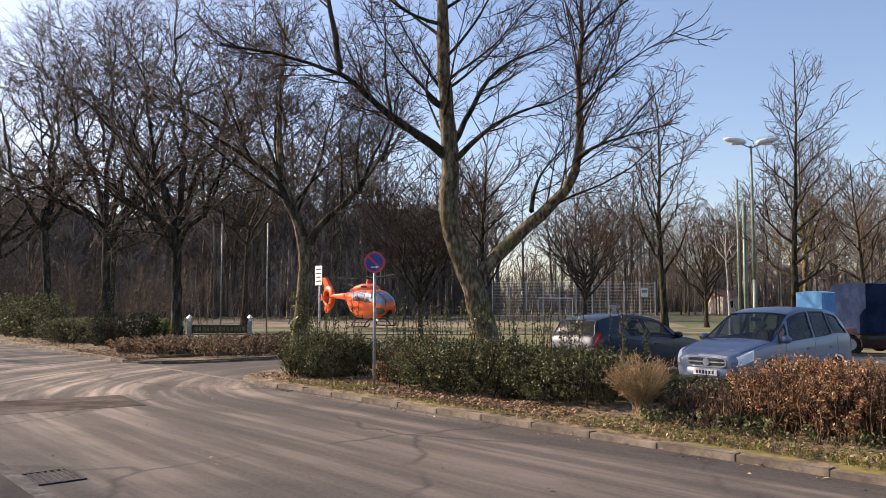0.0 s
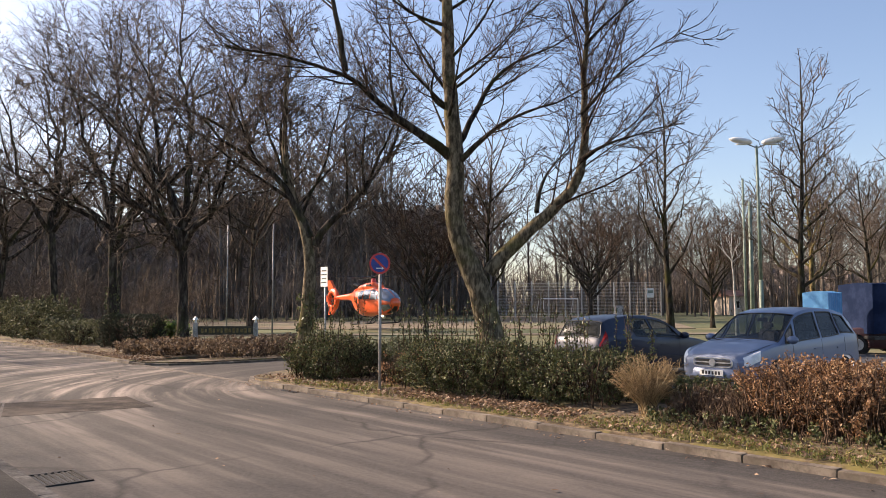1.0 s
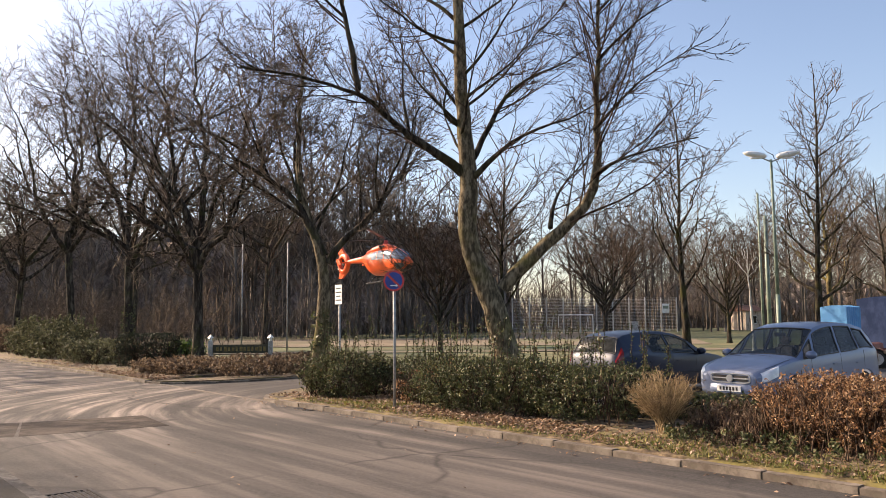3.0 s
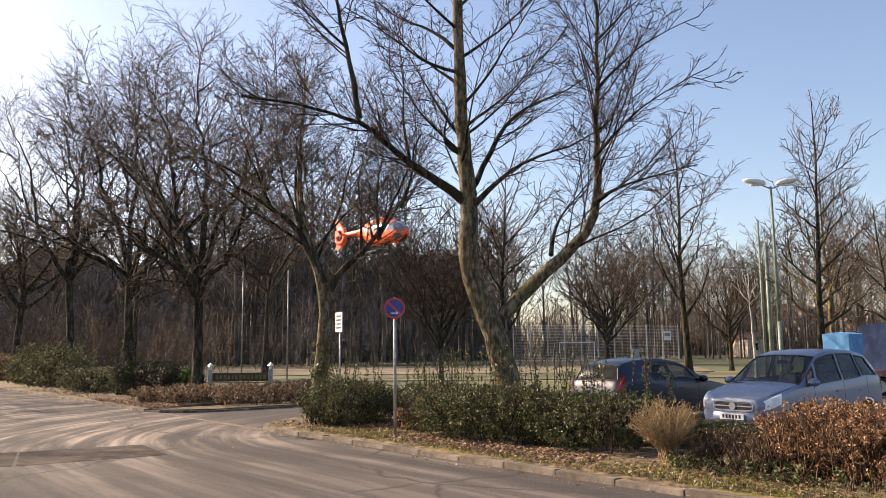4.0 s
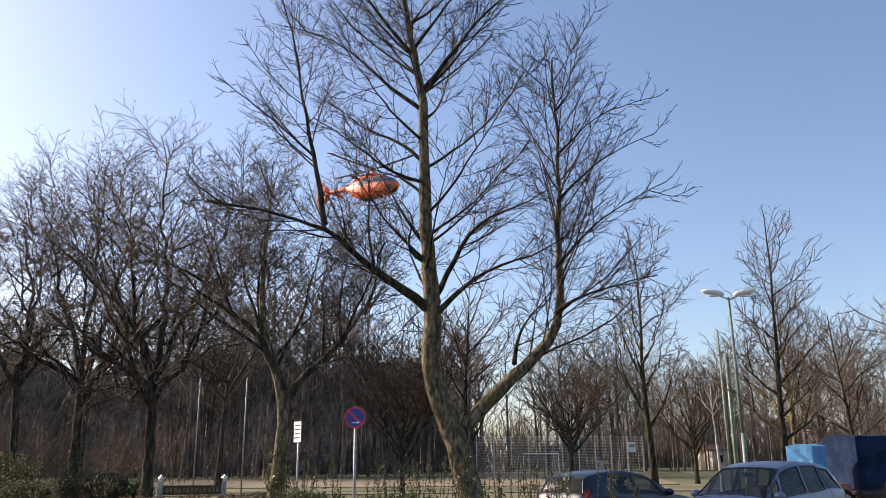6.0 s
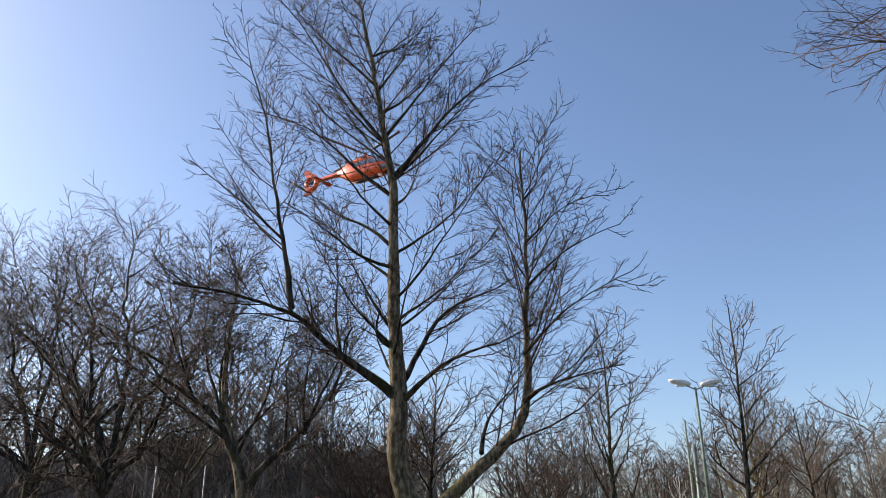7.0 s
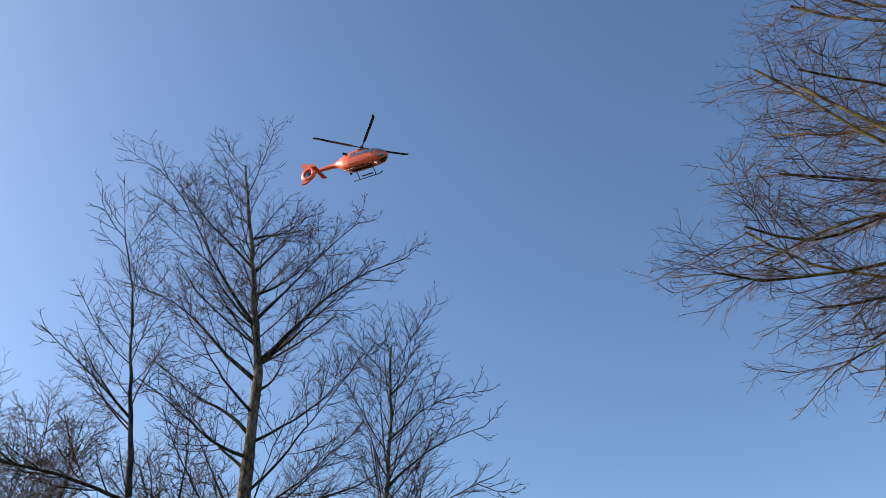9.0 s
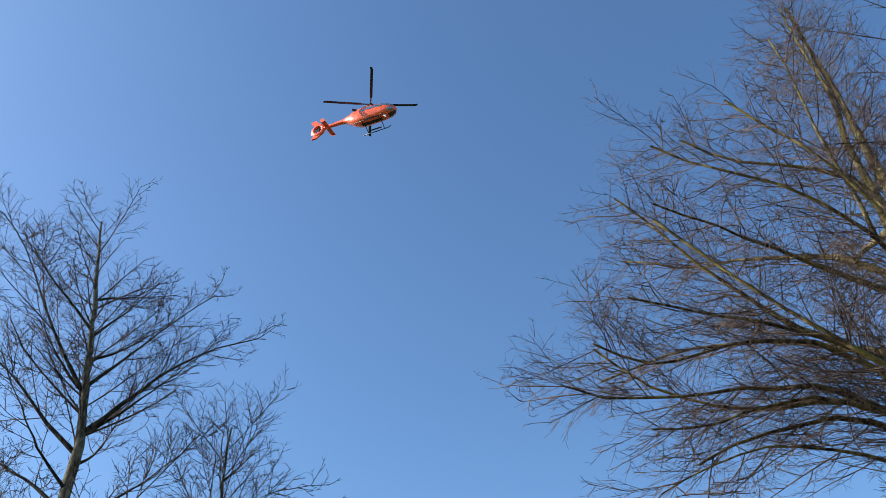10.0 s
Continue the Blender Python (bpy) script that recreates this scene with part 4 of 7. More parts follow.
# the tree beside the entrance forks into a left and a right limb
fork_limbs = [
    ([(-3.5, 19.9, 3.4), (-3.82, 19.85, 4.1), (-4.18, 19.8, 4.95), (-4.9, 19.6, 5.4), (-5.74, 19.4, 6.1), (-6.9, 19.2, 7.0)], 0.12, 0.02),
    ([(-3.36, 19.9, 3.2), (-3.2, 19.85, 3.65), (-2.6, 19.7, 4.0), (-2.05, 19.5, 4.45), (-1.48, 19.3, 5.2), (-1.27, 19.2, 5.95), (-0.9, 19.1, 6.9)], 0.1, 0.018),
    ([(-4.1, 19.8, 4.8), (-4.35, 20.2, 5.8), (-4.46, 20.5, 6.9), (-4.3, 20.7, 8.5), (-4.4, 20.8, 9.8)], 0.05, 0.012),
    ([(-3.7, 19.9, 4.0), (-3.4, 20.4, 5.2), (-3.0, 20.8, 6.6), (-2.9, 21.1, 8.2), (-2.6, 21.2, 9.4)], 0.045, 0.012),
    ([(-4.9, 19.6, 5.4), (-5.3, 20.0, 6.6), (-5.6, 20.2, 7.8), (-6.0, 20.3, 9.0)], 0.05, 0.012),
    ([(-2.05, 19.5, 4.45), (-2.2, 19.2, 5.4), (-2.1, 18.9, 6.6), (-2.3, 18.8, 7.8)], 0.045, 0.012),
    ([(-3.9, 19.85, 4.3), (-4.9, 19.1, 5.0), (-5.9, 18.5, 5.6), (-6.8, 18.0, 6.4)], 0.05, 0.012),
]
fork_more = [
    [(-4.2, 19.9, 5.0), (-4.6, 20.4, 6.1), (-4.9, 21.0, 7.5), (-5.2, 21.5, 9.0), (-5.6, 22.1, 10.7)],
    [(-4.1, 19.9, 4.8), (-4.1, 20.4, 6.1), (-4.5, 21.0, 7.0), (-4.5, 21.5, 8.4), (-4.3, 22.1, 9.7)],
    [(-4.9, 19.9, 5.4), (-5.2, 19.6, 6.2), (-5.3, 19.2, 7.1), (-5.7, 18.9, 8.1)],
    [(-5.7, 19.9, 6.2), (-6.2, 19.5, 6.5), (-6.7, 19.0, 6.6), (-7.1, 18.6, 6.3)],
    [(-2.6, 19.9, 4.1), (-2.6, 20.3, 5.2), (-2.8, 20.8, 6.5), (-2.6, 21.2, 7.8)],
    [(-3.8, 19.9, 4.2), (-3.3, 20.4, 4.9), (-2.8, 21.0, 5.6), (-2.2, 21.5, 6.2)],
]
fork_limbs += [
    ([(-1.5, 19.3, 5.2), (-1.2, 19.6, 6.2), (-1.1, 19.9, 7.4), (-1.3, 20.2, 8.6)], 0.04, 0.011),
    ([(-2.1, 19.5, 4.45), (-1.6, 20.3, 5.6), (-1.0, 21.0, 6.8), (-0.6, 21.4, 8.0)], 0.042, 0.011),
]
fork_limbs += [(p, 0.042, 0.011) for p in fork_more]
tree("street_tree", "bare tree with dark forked trunk beside the entrance, in the row", ([(-3.62, 19.9, -0.1), (-3.58, 19.9, 1.2), (-3.45, 19.9, 2.6), (-3.42, 19.9, 3.3), (-3.75, 19.95, 3.9), (-4.05, 19.95, 4.7), (-4.25, 20.1, 5.7), (-4.2, 20.2, 7.2), (-4.05, 20.2, 9.0)], 0.235, 0.02), fork_limbs, (4.6, 6.6, 7.4), BARK_MOSS, TWIG_WARM, 31, lift=0.05, minr=0.006, extra=0.6, limb_bark=BARK_DARK)

PAST_ENTRANCE = [
    [(-9.8, 28.8, 4.4), (-10.6, 29.4, 6.7), (-11.2, 29.9, 8.6), (-12.0, 30.4, 10.7), (-12.7, 31.0, 12.9)],
    [(-9.7, 28.8, 4.6), (-9.6, 29.1, 6.5), (-9.7, 29.4, 8.9), (-10.0, 29.6, 11.6), (-10.3, 29.9, 14.3)],
    [(-9.6, 28.8, 4.8), (-8.8, 28.2, 6.7), (-8.0, 27.7, 7.9), (-7.2, 27.2, 9.3), (-6.5, 26.6, 11.0)],
    [(-9.8, 28.8, 4.2), (-10.4, 28.2, 4.6), (-11.3, 27.7, 5.5), (-12.1, 27.2, 6.0), (-12.9, 26.6, 6.4)],
    [(-9.7, 28.8, 4.1), (-11.2, 29.1, 4.5), (-12.3, 29.5, 4.2)],
    [(-9.5, 28.8, 4.4), (-8.9, 29.4, 5.4), (-7.8, 29.9, 5.8), (-6.8, 30.4, 6.5)],
    [(-9.7, 28.8, 4.5), (-10.1, 28.5, 6.0), (-11.4, 28.1, 7.7), (-12.4, 27.8, 8.7), (-13.3, 27.5, 9.4)],
]
BY_HEDGE = [
    [(-14.9, 34.9, 4.8), (-15.3, 34.4, 5.7), (-16.1, 33.8, 6.3), (-17.3, 33.2, 6.7)],
    [(-14.9, 34.9, 5.1), (-15.2, 35.3, 7.0), (-15.4, 35.8, 10.4), (-15.8, 36.2, 14.3), (-16.2, 36.7, 16.6)],
    [(-14.9, 34.9, 5.0), (-15.8, 35.4, 7.5), (-17.3, 36.0, 10.0), (-18.4, 36.5, 12.5), (-19.6, 37.1, 14.6)],
    [(-14.8, 34.9, 5.0), (-14.1, 34.5, 6.8), (-13.4, 34.0, 9.3), (-12.5, 33.6, 11.6), (-12.1, 33.1, 14.0)],
    [(-14.7, 34.9, 5.0), (-14.0, 35.4, 6.5), (-12.8, 36.0, 7.1)],
]
ALONG_ROW = [
    [(-20.8, 41.5, 6.7), (-21.2, 42.0, 8.9), (-22.3, 42.6, 12.1), (-23.2, 43.1, 15.1), (-23.7, 43.7, 17.5)],
    [(-20.8, 41.5, 7.0), (-20.4, 41.0, 9.3), (-20.1, 40.4, 13.0), (-19.6, 39.9, 15.6)],
    [(-20.8, 41.5, 6.4), (-21.9, 41.9, 9.2), (-23.3, 42.3, 10.5), (-25.1, 42.7, 11.5)],
    [(-20.7, 41.5, 6.5), (-20.0, 41.1, 8.1), (-18.6, 40.7, 9.3), (-17.6, 40.3, 10.4)],
]
row_tree("bare dark tree with spreading limbs, in the row past the entrance", -9.65, 28.8, 14.8, 0.28, 41, 4.0, own=PAST_ENTRANCE, n=4)
row_tree("bare dark tree with spreading limbs, in the row by the hedge", -14.85, 34.9, 16.5, 0.3, 43, 4.6, own=BY_HEDGE, n=4)
row_tree("bare dark tree, further along the row", -20.7, 41.5, 17.6, 0.29, 47, 6.2, own=ALONG_ROW, n=4)
row_tree("bare dark leaning tree, at the far end of the row", -28.2, 49.2, 17.5, 0.3, 53, 5.0, (0.1, 0), n=8)
row_tree("bare dark tree at the bend of the street, in the row", -35, 58, 19, 0.3, 59, 5, n=7, dens=(2.6, 3.4, 3.4))
row_tree("bare dark tree behind the row at the wood's edge", -23, 55, 18, 0.26, 57, 6, n=6, dens=(2.6, 3.4, 3.4))
row_tree("bare dark tree behind the place-name board, at the wood's edge", -15, 60, 19, 0.27, 55, 7, n=6, dens=(2.6, 3.4, 3.4))

# ---- trees about the meadow and the car park ----
plain_tree("small_tree", "small bare tree with dense upright twigs by the meadow", (-0.9, 32, -0.1), 7.8, 0.15, 61, BARK_DARK, TWIG, 0.22, 12, 0.6, (3, 4, 4), upright=1.3, leader=False, minr=0.007)
plain_tree("small_tree", "small bare tree behind the large street tree", (1.55, 30, -0.1), 7.8, 0.15, 67, BARK_GREY, TWIG, 0.3, 9, 0.45, (3, 4, 4), upright=1.3, minr=0.007)
plain_tree("round_tree", "bare tree with rounded crown before the pitch fence", (15.2, 85, -0.1), 14.6, 0.34, 71, BARK_DARK, TWIG_RED, 0.16, 16, 0.62, (1.9, 2.4, 2.2), upright=0.9, leader=False, minr=0.014, size=1.6)
plain_tree("bare_tree", "slender bare tree at the edge of the car park", (10.05, 36, -0.1), 12.6, 0.2, 73, BARK_GREY, TWIG_WARM, 0.26, 12, 0.36, (2.4, 2.8, 3.0), upright=1.1, minr=0.0095)
plain_tree("small_tree", "small bare brownish tree beyond the car park", (19.9, 60, -0.1), 10.6, 0.2, 79, BARK_GREY, TWIG_RED, 0.18, 13, 0.58, (3, 3.6, 3.6), upright=1.4, leader=False, minr=0.01, size=1.3)
plain_tree("bare_tree", "slender bare tree with level side twigs by the car park", (15.0, 34, -0.1), 13.0, 0.2, 83, BARK_GREY, TWIG_WARM, 0.2, 16, 0.27, (2.6, 3.0, 3.0), lean=(0.06, 0), upright=0.75, minr=0.0095, lift=0.07)
plain_tree("bare_tree", "bare tree, trunk coloured yellowish as if sunlit, behind the tarpaulins", (17.9, 39, -0.1), 10.5, 0.2, 89, BARK_YELLOW, TWIG_RED, 0.3, 9, 0.4, (2.8, 3.4, 3.4), upright=0.9, minr=0.0075)
plain_tree("bare_tree", "bare tree past the tarpaulins", (24.5, 46, -0.1), 10.5, 0.2, 97, BARK_GREY, TWIG_RED, 0.25, 10, 0.42, (2.8, 3.4, 3.4), upright=0.9, minr=0.008)
plain_tree("bare_tree", "wide dark tree at the meadow's far edge", (22, 118, -0.1), 16, 0.4, 101, BARK_DARK, TWIG, 0.25, 10, 0.42, (1.6, 2, 2), upright=0.7, minr=0.018, size=2)


# ---- far woods ----
def woods(name, label, spots, seed, dense, material, bushes=0):
    """Bare woodland in one mass: four kinds of tree, set down many times, each turned and scaled."""
    rng = np.random.default_rng(seed)
    kinds = []
    for k in range(4):
        trunk = bent(rng, (0, 0, 0), (0, 0, 1), 19, 8, 0.03, 0.03)
        lines = [(trunk, np.linspace(0.26, 0.03, 8))]
        for i in range(9):
            u = 2.2 + 4.6 * i / 9
            p = trunk[int(u)]
            az = i * 2.4 + rng.uniform(-0.4, 0.4)
            lines.append((bent(rng, p, (math.cos(az), math.sin(az), rng.uniform(0.5, 1.4)), rng.uniform(5, 8), 8, 0.1, 0.07), np.linspace(0.09, 0.02, 8)))
        P = np.stack([resample(p, 8) for p, _ in lines])
        R = np.stack([r for _, r in lines])
        lev = twig_levels(rng, lines, dense, 0.05, 0.03, size=3.0, extra=0.5, kk=(4, 3, 2))
        kinds.append(join_arrays([tube_arrays(P, R, 4)] + [tube_arrays(*slim(p, r), 3) for p, r, _ in lev]))
    parts = []
    for x, y, h in spots:
        v, q = kinds[rng.integers(4)]
        a = rng.uniform(0, 6.28)
        s = h / 20 * rng.uniform(0.85, 1.15)
        c, sn = math.cos(a), math.sin(a)
        w = np.stack([v[:, 0] * c - v[:, 1] * sn, v[:, 0] * sn + v[:, 1] * c, v[:, 2]], 1) * np.array([s * 0.9, s * 0.9, s]) + np.array([x, y, -0.2])
        parts.append((w, q))
    v, q = join_arrays(parts)
    return tagged(link_mesh(name, raw_mesh(name, v, q), material), label, "woodland", kind="stuff")


def spread(rng, n, x0, x1, y0, y1, h0, h1):
    return [(rng.uniform(x0, x1), rng.uniform(y0, y1), rng.uniform(h0, h1)) for _ in range(n)]


wr = np.random.default_rng(7)
woods("woodland", "dense bare woodland, dark and brown, behind the sports ground", spread(wr, 44, -84, -20, 86, 112, 16, 22) + spread(wr, 46, -38, 3, 92, 122, 19, 26) + spread(wr, 26, 1, 34, 122, 145, 20, 26) + spread(wr, 10, -22, 6, 94, 120, 24, 28) + spread(wr, 6, 0, 12, 118, 136, 17, 22) + spread(wr, 14, -78, -38, 72, 92, 13, 17), 8, (1.3, 1.6, 1.6), WOODS)
woods("far_woodland", "far bare woodland, hazy brown, past the pitch", spread(wr, 8, 24, 60, 140, 190, 16, 21) + spread(wr, 28, 60, 140, 140, 190, 22, 28) + spread(wr, 22, 45, 130, 90, 130, 15, 20) + spread(wr, 28, 37, 72, 78, 100, 14, 18) + spread(wr, 26, 18, 60, 126, 165, 15, 20) + spread(wr, 22, 28, 64, 108, 146, 13, 17), 9, (1.2, 1.7, 1.8), WOODS)


def thicket(name, label, spots, seed, material, height, n=7, fork=(5, 3), fine=1.0):
    """Undergrowth: many fine upright stems that fork."""
    rng = np.random.default_rng(seed)
    out = []
    for x, y in spots:
        b = np.array([x, y, -0.1]) + rng.normal(0, 1, (n, 3)) * np.array([2.2, 2.2, 0])
        d = unit(rng.normal(0, 0.35, (n, 3)) + np.array([0, 0, 1]))
        L = height * rng.uniform(0.5, 1.15, n)
        P = b[:, None] + d[:, None] * (np.linspace(0, 1, 4)[None, :, None] * L[:, None, None]) + np.cumsum(rng.normal(0, 0.1, (n, 4, 3)), 1)
        R = np.full((n, 1), 0.034) * np.linspace(1, 0.5, 4)[None]
        P2, R2 = grow(rng, P, R, fork[0], 0.15, 0.98, 38, 0.4, 0.55, 3, 0.15, 0.05, minr=0.024 * fine, flat=2.0)
        P3, R3 = grow(rng, P2, R2, fork[1], 0.2, 0.98, 40, 0.6, 0.6, 2, 0.2, 0.05, minr=0.018 * fine, flat=2.0)
        out += [tube_arrays(P, R, 3), tube_arrays(P2, R2, 3), tube_arrays(P3, R3, 3)]
    v, q = join_arrays(out)
    return tagged(link_mesh(name, raw_mesh(name, v, q), material), label, "undergrowth", kind="stuff")


def wood_mass(name, label, line, height, seed, material):
    """The far, closed depth of the woods: a ragged bank of brush whose top edge breaks up."""
    rng = np.random.default_rng(seed)
    bm = bmesh.new()
    (x0, y0), (x1, y1) = line
    n, m = 160, 7
    cols = []
    for i in range(n + 1):
        u = i / n
        h = height * (0.8 + 0.25 * noise.noise((u * 9, seed, 0)) + 0.05 * noise.noise((u * 40, seed, 3))) * rng.uniform(0.985, 1.015) * min(1, 0.25 + 5 * (1 - u), 0.25 + 5 * u)
        col = []
        for j in range(m + 1):
            v = j / m
            col.append(bm.verts.new((x0 + (x1 - x0) * u + rng.normal(0, 0.15), y0 + (y1 - y0) * u + v * v * 9 + rng.normal(0, 0.7), h * v + (rng.normal(0, 0.25) if 0 < j else -0.2))))
        cols.append(col)
    for a, b in zip(cols, cols[1:]):
        for j in range(m):
            bm.faces.new((a[j], b[j], b[j + 1], a[j + 1]))
    return tagged(part(name, bm, material), label, "woodland", kind="structure")


def brush_bank(name, label, line, height, seed, material, n):
    """Far brush: a deep belt of thin upright stems, each forked, that closes low down and thins out upwards."""
    rng = np.random.default_rng(seed)
    (x0, y0), (x1, y1) = line
    u = rng.random(n)
    b = np.stack([x0 + (x1 - x0) * u, y0 + (y1 - y0) * u + rng.uniform(0, 12, n), np.full(n, -0.2)], 1)
    d = unit(rng.normal(0, 0.16, (n, 3)) + np.array([0, 0, 1]))
    L = height * rng.uniform(0.35, 1.0, n) * (0.85 + 0.3 * np.sin(u * 23 + seed))
    P = b[:, None] + d[:, None] * (np.linspace(0, 1, 3)[None, :, None] * L[:, None, None]) + np.cumsum(rng.normal(0, 0.18, (n, 3, 3)), 1)
    R = np.full((n, 1), 0.11) * np.linspace(1, 0.4, 3)[None]
    P2, R2 = grow(rng, P, R, 5, 0.1, 0.95, 34, 0.4, 0.6, 3, 0.15, 0.06, minr=0.05)
    P3, R3 = grow(rng, P2, R2, 2, 0.2, 0.95, 38, 0.55, 0.7, 2, 0.15, 0.06, minr=0.035)
    v, q = join_arrays([tube_arrays(P, R, 3), tube_arrays(P2, R2, 3), tube_arrays(P3, R3, 3)])
    return tagged(link_mesh(name, raw_mesh(name, v, q), material), label, "undergrowth", kind="stuff")


wood_mass("backdrop_1", "closed dark depth of the woods behind the meadow", ((-62, 116), (10, 132)), 23.0, 3, BRUSH)
brush_bank("brush", "dense far brush behind the pitch", ((-8, 140), (62, 165)), 11.0, 6, WOODS, 700)
wood_mass("backdrop_2", "closed brown depth of the woods along the street", ((-130, 82), (-12, 118)), 18.0, 4, BRUSH)
wood_mass("backdrop_3", "closed brown depth of the far woods past the car park", ((22, 196), (230, 165)), 13.0, 9, BRUSH)
brush_bank("brush", "far brown brush beyond the car park", ((40, 178), (190, 150)), 17.0, 5, WOODS, 900)
tr = np.random.default_rng(17)
thicket("thicket", "brown leafless thicket along the wood's edge", [(tr.uniform(-75, -16), tr.uniform(62, 84)) for _ in range(60)], 18, TWIG_WARM, 5.6, 7, (8, 6), 0.75)
thicket("undergrowth", "dark leafless undergrowth under the woods", [(tr.uniform(-50, 4), tr.uniform(86, 92)) for _ in range(34)] + [(tr.uniform(4, 30), tr.uniform(119, 130)) for _ in range(20)], 19, WOODS, 9.0)
thicket("scrub", "brown scrub beyond the car park", [(tr.uniform(30, 95), tr.uniform(80, 130)) for _ in range(20)], 20, TWIG_RED, 5.0)

# trees on the near side, out of view, whose shade streaks the street
for k, (sx, sy, sh) in enumerate(((-37, 20.5, 20), (-44, 25.5, 21), (-34, 16.0, 19), (-26.5, 30, 11), (-31, 36, 12), (-36, 42, 13))):
    plain_tree("shade_tree", "bare tree on the near side of the street casting shade", (sx, sy, 0), sh, 0.2, 130 + k, BARK_DARK, TWIG, 0.28, 9, 0.42, (1.7, 1.7, 1.0), upright=0.8, minr=0.014, size=1.4)

# ---- hedges and shrubs of the strip ----
def strip(a, n):
    return street(a, n, 0.12)


hedge("hedge", "glossy dark green evergreen hedge at the entrance corner", strip(0.65, 1.45), ALONG, (1.05, 0.95, 0.46), LEAF_DARK, 21000, 0.021, seed=3, shoots=26, shoot_h=1.0)
hedge("hedge", "dark evergreen hedge in shade behind the no-stopping sign", strip(1.9, 3.2), ALONG, (1.9, 0.8, 0.42), LEAF_DARK, 20000, 0.021, seed=4, shoots=30, shoot_h=1.1)
hedge("hedge", "glossy evergreen hedge round the large tree, with long shoots", strip(4.75, 2.05), ALONG, (1.75, 1.3, 0.45), LEAF_DARK, 36000, 0.021, seed=5, shoots=44, shoot_h=1.1)
hedge("hedge", "evergreen hedge beside the clipped straw-coloured shrub", strip(6.9, 2.3), ALONG, (1.2, 1.2, 0.42), LEAF_DARK, 26000, 0.021, seed=6, shoots=26, shoot_h=0.9)
hedge("shrub", "low evergreen shrub under the parked cars' noses", strip(8.4, 3.3), ALONG, (1.0, 0.6, 0.2), LEAF_DARK, 9000, 0.025, seed=7, category="shrub")
hedge("shrub", "rusty brown shrub full of dry beech leaves", strip(11.2, 2.0), ALONG, (1.2, 0.8, 0.45), LEAF_BEECH, 27000, 0.02, stem=TWIG_RED, seed=8, depth=0.6, shoots=4, shoot_h=0.2, category="shrub", stems=420)
hedge("shrub", "small shrub with rust-brown dry leaves behind the no-stopping sign", strip(2.75, 1.9), ALONG, (0.5, 0.7, 0.32), LEAF_BEECH, 2600, 0.024, stem=TWIG_RED, seed=13, depth=0.8, category="shrub", stems=120)
hedge("shrub", "sparse shrub with withered leaves and bare stems", strip(9.7, 1.9), ALONG, (0.8, 0.7, 0.22), LEAF_BROWN, 2600, 0.024, stem=TWIG_RED, seed=9, depth=0.7, category="shrub", stems=420)
hedge("groundcover", "low evergreen ground cover among fallen leaves", strip(10.6, 1.3), ALONG, (1.7, 0.5, 0.1), LEAF_DARK, 3500, 0.024, seed=10, stems=120, category="ground cover")
hedge("shrub", "dark shrub in the shade at the strip's end", strip(13.0, 1.8), ALONG, (1.0, 0.8, 0.42), LEAF_BROWN, 4500, 0.032, seed=12, depth=0.6, category="shrub", stems=380)


def clipped_shrub():
    """Straw-coloured leafless shrub, clipped round: a stool of stems that fan out to many fine twigs."""
    rng = np.random.default_rng(21)
    e = thing("clipped_shrub", "straw-coloured leafless shrub clipped round on bare stems", "shrub", strip(8.84, 1.36))
    n = 150
    d = unit(rng.normal(size=(n, 3)))
    tip = d * rng.uniform(0.75, 1.0, (n, 1)) * np.array([0.52, 0.48, 0.29]) + np.array([0, 0, 0.62])
    b = rng.normal(0, 0.05, (n, 3)) * np.array([1, 1, 0])
    u = np.linspace(0, 1, 7)[None, :, None]
    P = b[:, None] + (tip - b)[:, None] * np.concatenate([u ** 1.35, u ** 1.35, u ** 0.85], 2) + np.cumsum(rng.normal(0, 0.012, (n, 7, 3)), 1) * u
    R = np.full((n, 1), 0.007) * np.linspace(1, 0.5, 7)[None]
    P2, R2 = grow(rng, P, R, 9, 0.5, 0.99, 48, 0.2, 0.7, 3, 0.12, 0.1, shrink=0.4, hi=0.16, flat=3.0)
    P3, R3 = grow(rng, P2, R2, 4, 0.2, 0.98, 45, 0.55, 0.8, 2, 0.18, 0.05, flat=3.0)
    for nm, arr in (("branchwork", [(P, R, 4)]), ("clipped_growth", [(P2, R2, 3), (P3, R3, 3)])):
        v, q = join_arrays([tube_arrays(p, r, s) for p, r, s in arr])
        link_mesh(nm, raw_mesh(nm, v, q), LEAF_STRAW, e)


clipped_shrub()

# ---- hedges across the entrance ----
hedge("hedge", "low brown hedge with withered leaves under the street tree", street(-10.6, 2.3, 0.08), ALONG, (2.2, 1.5, 0.25), LEAF_BROWN, 12000, 0.045, stem=TWIG_RED, seed=31, depth=0.6, stems=350)
hedge("hedge", "low brown hedge before the place-name board", street(-8.5, 4.6, 0.08), ALONG, (1.9, 3.0, 0.3), LEAF_BROWN, 13000, 0.04, stem=TWIG_RED, seed=32, depth=0.6, stems=300)
hedge("hedge", "dark square-clipped yew hedge", (-11.9, 29.9, 0.05), -10, (1.05, 0.7, 0.66), LEAF_YEW, 34000, 0.022, seed=33, depth=0.15, lump=0.015, power=12.0)
hedge("shrub", "light green laurel by the clipped hedge", (-11.75, 33.4, 0.0), 0, (0.7, 0.55, 0.5), LEAF_LAUREL, 5000, 0.06, seed=34, category="shrub")
